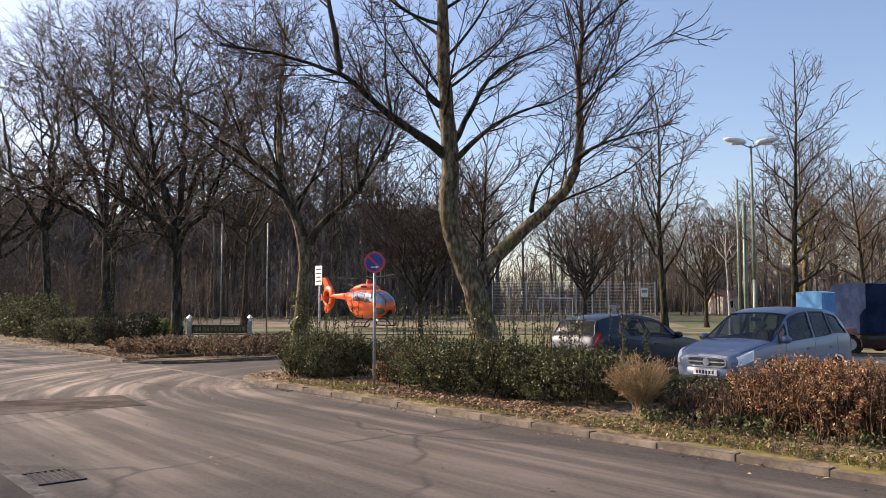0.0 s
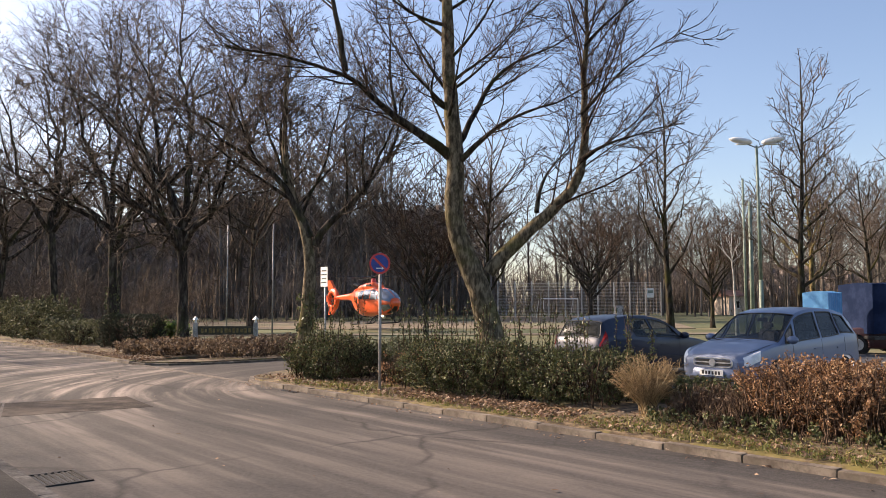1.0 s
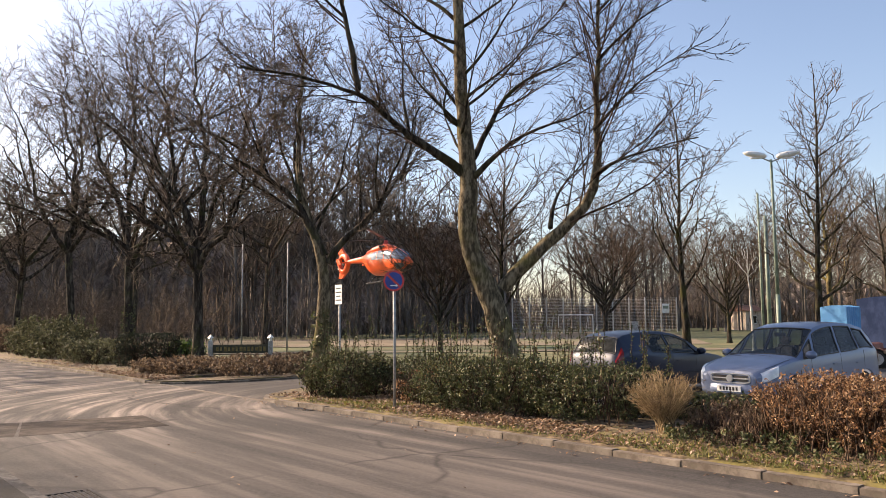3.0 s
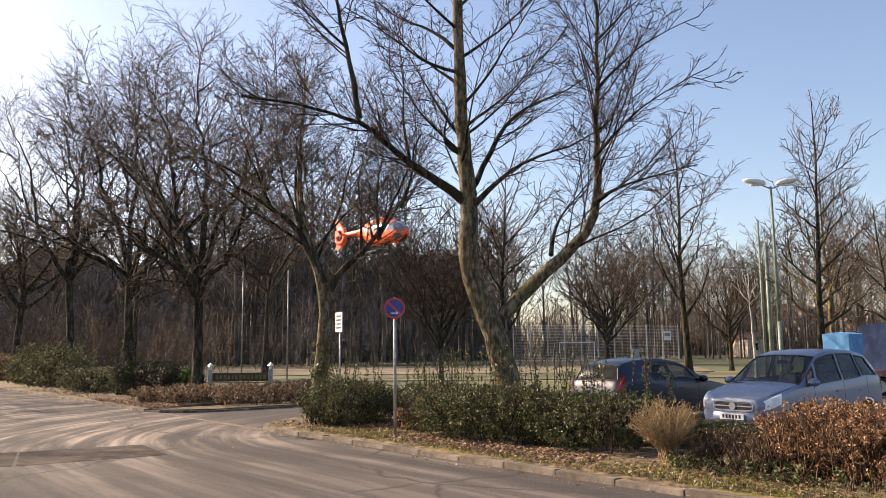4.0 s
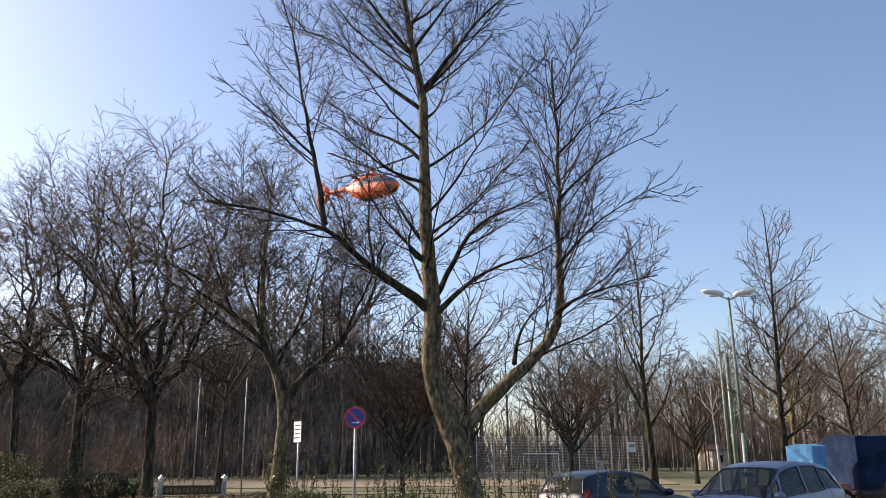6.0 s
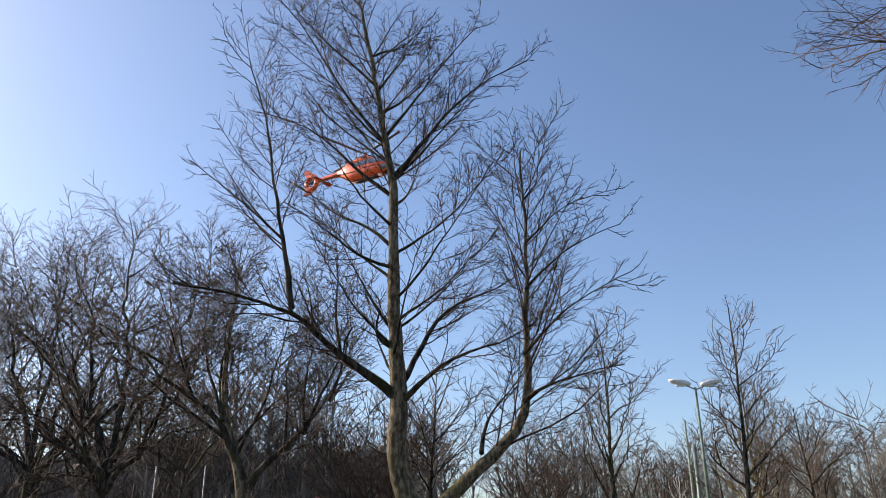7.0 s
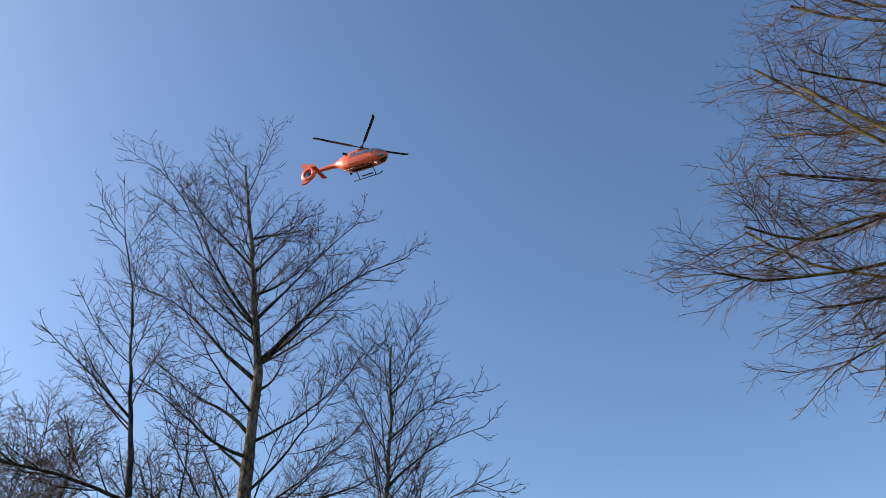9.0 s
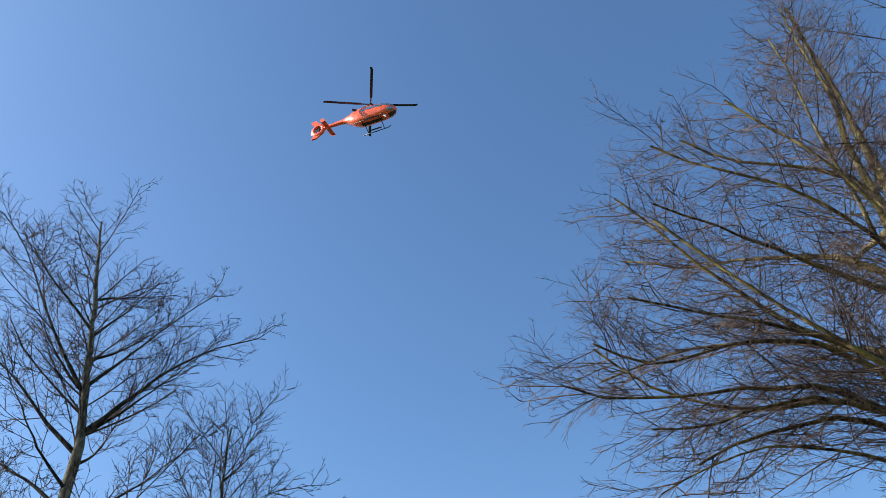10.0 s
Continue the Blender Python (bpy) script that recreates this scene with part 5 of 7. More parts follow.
hedge("shrub", "dark ivy and shrubs at the street's edge", street(-20.0, 2.2, 0.05), ALONG, (3.2, 1.2, 0.5), LEAF_OLIVE, 12000, 0.05, seed=35, category="shrub", stems=300)
hedge("hedge", "olive green hedge along the street under the trees", street(-28.5, 2.2, 0.05), ALONG, (6.0, 1.3, 0.85), LEAF_OLIVE, 20000, 0.06, seed=36, shoots=70, shoot_h=0.8, stems=250)
hedge("shrub", "reddish brown bushes at the far end of the strip", street(-40, 2.4, 0.05), ALONG, (4.5, 1.3, 0.8), LEAF_BROWN, 9000, 0.06, stem=TWIG_RED, seed=38, category="shrub", stems=350)


def scatter(name, label, category, material, spots, seed, size, flat, lift=0.02):
    rng = np.random.default_rng(seed)
    pts = []
    for a0, a1, n0, n1, count, z in spots:
        a, n = rng.uniform(a0, a1, count), rng.uniform(n0, n1, count)
        p = ORG[None] + a[:, None] * UA + n[:, None] * UN
        pts.append(np.c_[p, z + rng.uniform(0, lift, count)])
    v, q = leaf_arrays(rng, np.concatenate(pts), size, flat)
    return tagged(link_mesh(name, raw_mesh(name, v, q), material), label, category, kind="stuff")


scatter("leaf_litter", "fallen brown leaves under the hedges", "leaves", LITTER, [(-0.8, 14, 0.2, 1.6, 5200, 0.13), (3.5, 8, 0.35, 1.3, 1800, 0.14), (1.5, 3.2, 0.5, 2.2, 700, 0.16), (-14, -8, 0.2, 2, 1500, 0.12), (-13.5, -7.6, 0.15, 1.0, 1500, 0.1), (-24, -14, 0.2, 1.4, 900, 0.12)], 51, 0.035, 2.5)
scatter("gutter_leaves", "dead leaves lying in the gutter", "leaves", LITTER, [(-1, 14, -0.35, -0.02, 170, 0.004), (-20, 14, -5.9, -0.4, 90, 0.003)], 52, 0.03, 4)


def grass(name, label, spots, seed, h):
    rng = np.random.default_rng(seed)
    P = []
    for a0, a1, n0, n1, count, z in spots:
        a, n = rng.uniform(a0, a1, count), rng.uniform(n0, n1, count)
        p = np.c_[ORG[None] + a[:, None] * UA + n[:, None] * UN, np.full(count, z)]
        P.append(p)
    b = np.concatenate(P)
    N = len(b)
    d = unit(rng.normal(0, 0.5, (N, 3)) + np.array([0, 0, 1]))
    w = unit(np.cross(d, rng.normal(size=(N, 3)))) * 0.006
    L = h * rng.uniform(0.4, 1.2, (N, 1))
    bend = rng.normal(0, 0.3, (N, 3)) * np.array([1, 1, 0])
    tip = b + d * L + bend * L * 0.6
    mid = b + d * L * 0.5
    v = np.stack([b - w, b + w, mid + w * 0.8, tip], 1).reshape(-1, 3)
    return tagged(link_mesh(name, raw_mesh(name, v, np.arange(N * 4).reshape(-1, 4)), GRASS_BLADE), label, "grass", kind="stuff")


grass("grass", "short yellowish grass and moss along the kerb", [(0.5, 15, 0.15, 0.7, 3200, 0.11), (8.5, 15, 0.2, 1.2, 3600, 0.12), (1.6, 3.4, 0.3, 1.2, 900, 0.14)], 61, 0.07)


def ivy(label, x, y, r, h, count, seed):
    """Ivy leaves clinging round a trunk, thinning upwards."""
    rng = np.random.default_rng(seed)
    z = h * rng.random(count) ** 1.5
    a = rng.uniform(0, 2 * math.pi, count)
    rr = r * (1.05 - 0.08 * z) + rng.uniform(0, 0.07, count)
    v, q = leaf_arrays(rng, np.stack([x + rr * np.cos(a), y + rr * np.sin(a), z], 1), 0.05)
    tagged(link_mesh("ivy", raw_mesh("ivy", v, q), LEAF_DARK), label, "ivy", kind="stuff")


ivy("dark ivy climbing the trunk beside the entrance", -3.58, 19.9, 0.21, 2.0, 420, 71)
ivy("dark ivy at the foot of a street tree", -14.85, 34.9, 0.27, 2.6, 700, 72)
ivy("sparse ivy at the foot of a street tree", -9.65, 28.8, 0.25, 0.9, 260, 73)

# ---- kerbs: stones of their own ----
def kerb_stones(name, label, a0, a1, n, length=1.0, height=0.085, width=0.14, material=KERB):
    holder = thing(name, label, "kerb", kind="structure")
    rng = random.Random(5)
    meshes = []
    for k in range(4):
        bm = bmesh.new()
        box(bm, -length / 2 + 0.003, length / 2 - 0.003, -width / 2, width / 2, -0.2, height, 0.007)
        for v in bm.verts:
            v.co += Vector((0, rng.uniform(-0.004, 0.004), rng.uniform(-0.003, 0.003)))
        bmesh.ops.recalc_face_normals(bm, faces=bm.faces)
        me = bpy.data.meshes.new("kerbstone")
        bm.to_mesh(me)
        bm.free()
        me.materials.append(material)
        meshes.append(me)
    a = a0
    while a < a1 - 0.1:
        ob = new("kerbstone", meshes[rng.randrange(4)])
        ob.parent = holder
        x, y, _ = street(a + length / 2, n)
        ob.matrix_basis = pose(x, y, rng.uniform(-0.012, 0.01), rng.uniform(-1.5, 1.5), 0, ALONG + rng.uniform(-0.5, 0.5))
        a += length
    return holder


kerb_stones("kerb_1", "sandy concrete kerb stones along the planted strip", 0.0, 30, 0.07)
kerb_stones("kerb_2", "weathered concrete kerb stones along the left strip", -55, -8.0, 0.07)
kerb_stones("kerb_3", "grey kerb stones at the near pavement, shadow put into their colour", -30, 24, -6.2, width=0.15, material=KERB_SHADED)


def kerb_run(label, pts):
    """Kerb stones along a bent line."""
    holder = thing("kerb", label, "kerb", kind="structure")
    for (a0, n0), (a1, n1) in zip(pts, pts[1:]):
        p, q = Vector(street(a0, n0)), Vector(street(a1, n1))
        d = q - p
        bm = bmesh.new()
        box(bm, -d.length / 2 + 0.005, d.length / 2 - 0.005, -0.065, 0.065, -0.2, 0.055, 0.008)
        ob = part("kerbstone", bm, KERB, holder)
        ob.matrix_basis = Matrix.Translation((p + q) / 2) @ pose(0, 0, 0, 0, 0, math.degrees(math.atan2(d.y, d.x)))


kerb_run("low kerb round the entrance's near corner", [(0.0, 0.07), (-0.8, 0.2), (-1.5, 0.6), (-2.1, 1.3), (-2.45, 2.2), (-2.6, 3.2), (-2.6, 4.3)])
kerb_run("low kerb round the entrance's far corner", [(-8.0, 0.07), (-7.3, 0.25), (-6.8, 0.7), (-6.45, 1.5), (-6.35, 2.5), (-6.4, 3.5), (-6.4, 4.5), (-6.4, 5.5), (-6.4, 6.5)])


def flat_piece(name, outline, z, depth, material, label, category, street_axes=True):
    ob = sheet(name, outline, z, material, label, category, depth, street_axes)
    return ob


flat_piece("asphalt_patch", [(-6.9, 12.3), (-7.8, 14.0), (-6.05, 15.0), (-5.0, 13.5)], 0.004, 0.03, PATCH, "dark repaired patch in the sandy asphalt", "road patch", False)
flat_piece("asphalt_patch_2", [(-14.5, 9.0), (-16.5, 11.6), (-7.84, 14.0), (-6.96, 12.28)], 0.003, 0.03, PATCH, "long dark trench repair across the street", "road patch", False)
flat_piece("threshold", [(-7.6, 0.25), (-7.7, 0.1), (-0.6, 0.02), (-0.6, 0.17)], 0.006, 0.02, KERB, "row of flat pale stones across the entrance", "road edge")


def drain():
    at = street(6.95, -5.85, 0.0)
    e = thing("storm_drain", "black iron storm drain grate in the gutter", "drain", at, ALONG)
    bm = bmesh.new()
    for x0, x1, y0, y1 in ((-0.33, 0.33, -0.26, -0.22), (-0.33, 0.33, 0.22, 0.26), (-0.33, -0.28, -0.22, 0.22), (0.28, 0.33, -0.22, 0.22)):
        box(bm, x0, x1, y0, y1, -0.05, 0.014, 0.003)
    part("frame", bm, GRATE, e)
    bm = bmesh.new()
    # black plate just below the bars' tops stands in for the pit's darkness
    box(bm, -0.28, 0.28, -0.22, 0.22, -0.05, 0.002)
    part("sump", bm, BLACKISH, e)
    for i in range(7):
        bm = bmesh.new()
        y = -0.185 + i * 0.062
        box(bm, -0.278, 0.278, y - 0.016, y + 0.016, 0.0, 0.012, 0.002)
        part("bar", bm, GRATE, e)


drain()
bm = bmesh.new()
box(bm, -0.3, 0.3, -0.08, 0.08, -0.05, 0.008, 0.003)
slot = part("gutter_drain", bm, DARKMETAL)
tagged(slot, "narrow iron gutter drain before the kerb", "drain")
slot.matrix_world = pose(*street(1.45, -0.13, 0.0), 0, 0, ALONG)


# ---- signs ----
def no_stopping_sign():
    e = thing("traffic_sign", "round blue and red no-stopping sign on a steel post", "traffic sign", (-1.29, 14.95, 0.1), -4)
    bm = bmesh.new()
    rod(bm, (0, 0, -0.1), (0, 0, 2.6), 0.028, 0.028, 16)
    part("post", bm, STEEL, e, smooth=True)
    c = Vector((0, -0.05, 2.39))
    turn = Matrix.Rotation(radians(90), 4, "X")
    bm = bmesh.new()
    disc(bm, 0.2, 0.012, Matrix.Translation(c) @ turn, 48)
    plate = part("plate", bm, SIGN_RED, e, "round red rim")
    bm = bmesh.new()
    disc(bm, 0.163, 0.004, Matrix.Translation(c + Vector((0, -0.009, 0))) @ turn, 48)
    part("field", bm, SIGN_BLUE, plate)
    bm = bmesh.new()
    box(bm, -0.158, 0.158, -0.0025, 0.0025, -0.022, 0.022, 0, Matrix.Translation(c + Vector((0, -0.0135, 0))) @ Matrix.Rotation(radians(45), 4, "Y"))
    part("slash", bm, SIGN_RED, plate)
    bm = bmesh.new()
    box(bm, -0.075, 0.045, -0.002, 0.002, -0.009, 0.009, 0, Matrix.Translation(c + Vector((0.01, -0.018, -0.09))))
    prism(bm, [(0.03, -0.03), (0.03, 0.03), (0.075, 0.0)], -0.002, 0.002, Matrix.Translation(c + Vector((0.01, -0.018, -0.09))))
    part("arrow", bm, WHITE, plate)
    bm = bmesh.new()
    box(bm, -0.04, 0.04, -0.045, 0.035, -0.02, 0.02, 0.004, Matrix.Translation((0, 0, 2.39)))
    part("clamp", bm, STEEL, e)


no_stopping_sign()


def notice_sign():
    e = thing("notice_sign", "narrow white notice plate with dark lines on a post", "sign", (-2.83, 18.2, 0.1), -52)
    bm = bmesh.new()
    rod(bm, (0, 0, -0.1), (0, 0, 2.48), 0.024, 0.024, 14)
    part("post", bm, STEEL, e, smooth=True)
    bm = bmesh.new()
    box(bm, -0.16, 0.16, -0.04, -0.03, 2.03, 2.48, 0.003)
    plate = part("plate", bm, WHITE, e)
    for i, w in enumerate((0.22, 0.25, 0.2, 0.24)):
        bm = bmesh.new()
        box(bm, -w / 2, w / 2, -0.043, -0.0405, 2.38 - i * 0.09, 2.41 - i * 0.09)
        part("line", bm, BLACKISH, plate, "unreadable dark line of text")


notice_sign()


def name_board():
    """Two white posts with pointed caps carry a dark board with worn gilt lettering, shown as bars."""
    e = thing("place_name_board", "dark name board with worn gilt lettering between white posts", "sign board", (-10.85, 38.6, -0.1), 3)
    for x in (-1.45, 1.45):
        bm = bmesh.new()
        box(bm, x - 0.1, x + 0.1, -0.1, 0.1, 0, 0.95, 0.01)
        post = part("post", bm, CONCRETE, e)
        bm = bmesh.new()
        rod(bm, (x, 0, 0.95), (x, 0, 1.1), 0.06, 0.06, 8)
        rod(bm, (x, 0, 1.1), (x, 0, 1.27), 0.17, 0.01, 4)
        part("cap", bm, WHITE, post)
    bm = bmesh.new()
    box(bm, -1.33, 1.33, -0.03, 0.03, 0.36, 0.78, 0.008)
    board = part("board", bm, BOARD, e)
    for i in range(13):
        w = (0.13, 0.1, 0.15, 0.12)[i % 4]
        h = (0.2, 0.17, 0.22)[i % 3]
        bm = bmesh.new()
        x = -1.18 + i * 0.19
        box(bm, x, x + w, -0.045, -0.033, 0.57 - h / 2, 0.57 + h / 2, 0.004)
        part("letter_bar", bm, GOLD, board)


name_board()


# ---- sports ground: fence, net posts, goal ----
def fence():
    e = thing("pitch_fence", "tall grey wire-mesh fence round the sports pitch", "fence")
    x0, y0, x1, y1, h = 6.6, 106, 30.0, 112, 4.7
    n = 10
    ang = math.degrees(math.atan2(y1 - y0, x1 - x0))
    L = math.hypot(x1 - x0, y1 - y0) / n
    for i in range(n + 1):
        bm = bmesh.new()
        rod(bm, (0, 0, -0.2), (0, 0, h + 0.1), 0.06, 0.06, 6)
        part("post", bm, WIRE, e).matrix_basis = pose(x0 + (x1 - x0) * i / n, y0 + (y1 - y0) * i / n, 0)
    panel = bmesh.new()
    for k in range(24):
        z = 0.1 + k * 0.2
        box(panel, 0.05, L - 0.05, -0.012, 0.012, z - 0.012, z + 0.012)
    for k in range(3):
        x = 0.1 + k * (L - 0.2) / 2
        box(panel, x - 0.008, x + 0.008, 0.014, 0.026, 0.05, h)
    first = part("mesh_panel", panel, WIRE, e)
    for i in range(n):
        ob = first if i == 0 else new("mesh_panel", first.data)
        ob.parent = e
        ob.matrix_basis = pose(x0 + (x1 - x0) * i / n, y0 + (y1 - y0) * i / n, 0, 0, 0, ang)
    bm = bmesh.new()
    box(bm, -0.55, 0.55, -0.06, -0.03, 2.6, 3.9, 0.01, pose(28.3, 111.4, 0, 0, 0, ang))
    sg = part("notice", bm, WHITE, e, "white notice on the fence")
    bm = bmesh.new()
    box(bm, -0.4, 0.4, -0.075, -0.062, 3.2, 3.6, 0, pose(28.3, 111.4, 0, 0, 0, ang))
    part("bar", bm, STEEL_GREEN, sg)


fence()


def ball_net():
    e = thing("ball_net", "two tall pale posts with a dark ball-catching net", "ball net")
    ends = [(-13.95, 49.8), (-11.0, 49.5)]
    for x, y in ends:
        bm = bmesh.new()
        rod(bm, (0, 0, -0.1), (0, 0, 6.75), 0.045, 0.035, 10)
        part("post", bm, STEEL, e, smooth=True).matrix_basis = pose(x, y, 0)
    (xa, ya), (xb, yb) = ends
    ang, L = math.degrees(math.atan2(yb - ya, xb - xa)), math.hypot(xb - xa, yb - ya)
    n, m = 26, 40
    lines = [((0.06 + (L - 0.12) * i / n, 0, 0.3), (0.06 + (L - 0.12) * i / n, 0, 6.5)) for i in range(n + 1)] + [((0.06, 0.01, 0.3 + 6.2 * j / m), (L - 0.06, 0.01, 0.3 + 6.2 * j / m)) for j in range(m + 1)]
    P = np.array([np.linspace(a, b, 3) for a, b in lines])
    v, q = tube_arrays(P, np.full(P.shape[:2], 0.004), 3)
    link_mesh("net", raw_mesh("net", v, q), DARKMETAL, e, "thin net").matrix_basis = pose(xa, ya, 0, 0, 0, ang)


ball_net()


def goal():
    e = thing("football_goal", "white football goal on the ash pitch", "goal", (14.6, 103, -0.05), 30)
    w, h, d = 5.6, 2.44, 1.6
    for x in (-w / 2, w / 2):
        bm = bmesh.new()
        rod(bm, (x, 0, 0), (x, 0, h), 0.06, 0.06, 8)
        part("goalpost", bm, WHITE, e)
        bm = bmesh.new()
        tube(bm, [(x, 0, h), (x, d * 0.6, h), (x, d, 0)], 0.03, 6)
        part("stay", bm, WHITE, e)
    bm = bmesh.new()
    rod(bm, (-w / 2, 0, h), (w / 2, 0, h), 0.06, 0.06, 8)
    part("crossbar", bm, WHITE, e)


goal()

bm = bmesh.new()
box(bm, -0.45, 0.45, -0.35, 0.35, 0, 1.5, 0.04)
box(bm, -0.5, 0.5, -0.4, 0.4, 1.5, 1.58, 0.02)
cab = tagged(part("utility_cabinet", bm, CONCRETE), "grey utility cabinet before the fence", "cabinet")
cab.matrix_world = pose(21.9, 102, -0.1)


# ---- masts ----
def lamp_mast():
    e = thing("street_lamp", "tall grey mast with two white lamp heads", "street lamp", (13.0, 33, -0.5), 0)
    bm = bmesh.new()
    rod(bm, (0, 0, 0), (0, 0, 3.2), 0.1, 0.085, 14)
    rod(bm, (0, 0, 3.2), (-0.02, 0, 8.85), 0.075, 0.05, 14)
    part("pole", bm, STEEL_GREEN, e, smooth=True)
    for s in (-1, 1):
        bm = bmesh.new()
        rod(bm, (0, 0, 8.75), (s * 0.4, 0, 8.92), 0.03, 0.03, 8)
        arm = part("arm", bm, STEEL, e)
        rings = []
        for x, hw, hh in ((0.22, 0.07, 0.05), (0.32, 0.17, 0.11), (0.62, 0.22, 0.14), (1.0, 0.18, 0.1), (1.18, 0.06, 0.04)):
            rings.append([(s * x * 0.98, hw * math.cos(a), 8.95 + 0.16 * x + hh * math.sin(a)) for a in np.linspace(0, 2 * math.pi, 12, endpoint=False)])
        bm = bmesh.new()
        loft(bm, rings)
        head = part("lamp_head", bm, WHITE, e, smooth=True)
        bm = bmesh.new()
        box(bm, s * 0.66 - 0.2, s * 0.66 + 0.2, -0.1, 0.1, 8.89, 8.93, 0.008)
        part("lens", bm, LAMP_GLASS, head)


lamp_mast()


def mast(label, x, y, h, r, material, lean=0.0):
    e = thing("mast", label, "mast", (x, y, -0.1), 0)
    bm = bmesh.new()
    rod(bm, (0, 0, 0), (lean, 0, h), r, r * 0.7, 12)
    part("pole", bm, material, e, smooth=True)
    bm = bmesh.new()
    box(bm, -r * 1.6, r * 1.6, -r * 1.6, r * 1.6, 0, 0.25, 0.02)
    part("foot", bm, CONCRETE, e)


mast("pale green steel mast beside the lamp", 14.15, 37, 6.6, 0.11, STEEL_GREEN)
mast("thin grey-green mast of the pitch lights", 14.6, 39, 8.0, 0.07, STEEL_GREEN)
plain_tree("birch", "slender leaning birch with a white trunk", (15.6, 43, -0.1), 6.0, 0.12, 103, CONCRETE, TWIG, 0.7, 4, 0.25, (3, 4, 4), lean=(-0.06, 0), upright=1.2)

# ---- cars ----
def eased(table):
    """A smooth curve through (x, value) pairs."""
    xs, ys = np.array(sorted(table), float).T
    slope = np.gradient(ys, xs)

    def f(x):
        k = int(np.clip(np.searchsorted(xs, x) - 1, 0, len(xs) - 2))
        h = xs[k + 1] - xs[k]
        u = min(1.0, max(0.0, (x - xs[k]) / h))
        a, b = slope[k] * h, slope[k + 1] * h
        d = ys[k + 1] - ys[k]
        # no swing past the two values
        lim = 2.5 * abs(d)
        a, b = max(-lim, min(lim, a)), max(-lim, min(lim, b))
        return float(ys[k] + u * (a + u * (3 * d - 2 * a - b + u * (a + b - 2 * d))))
    return f


def car(name, label, at, turn, paint_mat, W, tops, belts, widths, roofs, windows, screen, tail, ws, belt, mid, plate_z, grille_z, lamp=(3.5, 5.5), plates=True):
    """Nose towards +x, wheels on z 0. tops, belts, widths, roofs: along x, the height of the top line and of the window line, the half width
    of the body and of the roof. windows: panes of the flank, screen and tail: front and rear glass, as spans of x."""
    e = thing(name, label, "car", at, turn)
    hl, hw = max(x for x, _ in tops), W / 2
    top, low_glass, wide, roof_w = eased(tops), eased(belts), eased(widths), eased(roofs)
    under = eased([(hl, 0.34), (hl - 0.1, 0.24), (hl - 0.5, 0.19), (0, 0.18), (-hl + 0.5, 0.2), (-hl + 0.1, 0.26), (-hl, 0.36)])
    wheels = (hl - 0.82, -hl + 0.75)
    wr = 0.31
    rear = tail[0]

    known = {}

    def section(x):
        if x not in known:
            known[x] = section_at(x)
        return known[x]

    def section_at(x):
        zt, zb, w, r = top(x), under(x), wide(x), roof_w(x)
        zl = min(low_glass(x), zt - 0.05)
        r = min(r, w * 0.97)
        p = [(0, zb), (0.8 * w, zb), (0.955 * w, zb + 0.09), (w, zb + 0.48 * (zl - zb)), (0.985 * w, zl - 0.015), ((w * 0.96 + r) / 2 + 0.012, (zl + zt - 0.05) / 2), (r, zt - 0.045), (r * 0.86, zt - 0.008), (r * 0.45, zt + 0.012), (0, zt + 0.018)]
        return np.array([(-p[1][0], p[1][1])] + p + [(-p[8][0], p[8][1])])

    def skin(x, v, out=0.0, s=1):
        """A place on the body: x along it, v from the middle of the floor (0) over the flank to the middle of the roof (9)."""
        c = section(round(x, 4))
        k = min(int(v), 8)
        u = v - k
        p0, p1, p2, p3 = c[k], c[k + 1], c[k + 2], c[k + 3]
        q = 0.5 * (2 * p1 + (p2 - p0) * u + (2 * p0 - 5 * p1 + 4 * p2 - p3) * u * u + (3 * p1 - p0 - 3 * p2 + p3) * u ** 3)
        t = 0.5 * ((p2 - p0) + 2 * (2 * p0 - 5 * p1 + 4 * p2 - p3) * u + 3 * (3 * p1 - p0 - 3 * p2 + p3) * u * u)
        n = np.array((t[1], -t[0])) / (np.hypot(*t) + 1e-9)
        return Vector((x, s * (q[0] + n[0] * out), q[1] + n[1] * out))

    def side(x, z, s, out=0.0):
        vs = np.linspace(3, 6, 40)
        pts = [skin(x, v) for v in vs]
        p = min(pts, key=lambda q: abs(q.z - z))
        return (x, s * (p.y + out), z)

    panes = [("side_window", *w) for w in windows]
    holes = [p[1:] for p in panes] + [(screen[0], screen[0], screen[1], screen[1], 6.25, 9.01), (tail[1], tail[1], tail[0], tail[0], 6.25, 9.01)]

    def inside(x, v):
        for a0, a1, b0, b1, v0, v1 in holes:
            u = (v - v0) / (v1 - v0)
            if 0 < u < 1 and b0 + (b1 - b0) * u < x < a0 + (a1 - a0) * u:
                return True
        if v < 3.95:
            p = skin(x, v)
            return v > 1.6 and any(math.hypot(p.x - wx, p.z - wr) < wr + 0.05 for wx in wheels)
        return False

    xs = np.unique(np.r_[np.linspace(-hl, -hl + 0.35, 12), np.linspace(-hl + 0.35, hl - 0.3, 84), np.linspace(hl - 0.3, hl, 12)].round(4))
    vs = np.r_[np.linspace(0, 2, 5), np.linspace(2, 4, 15)[1:], np.linspace(4, 6, 17)[1:], np.linspace(6, 9, 15)[1:]]
    bm = bmesh.new()
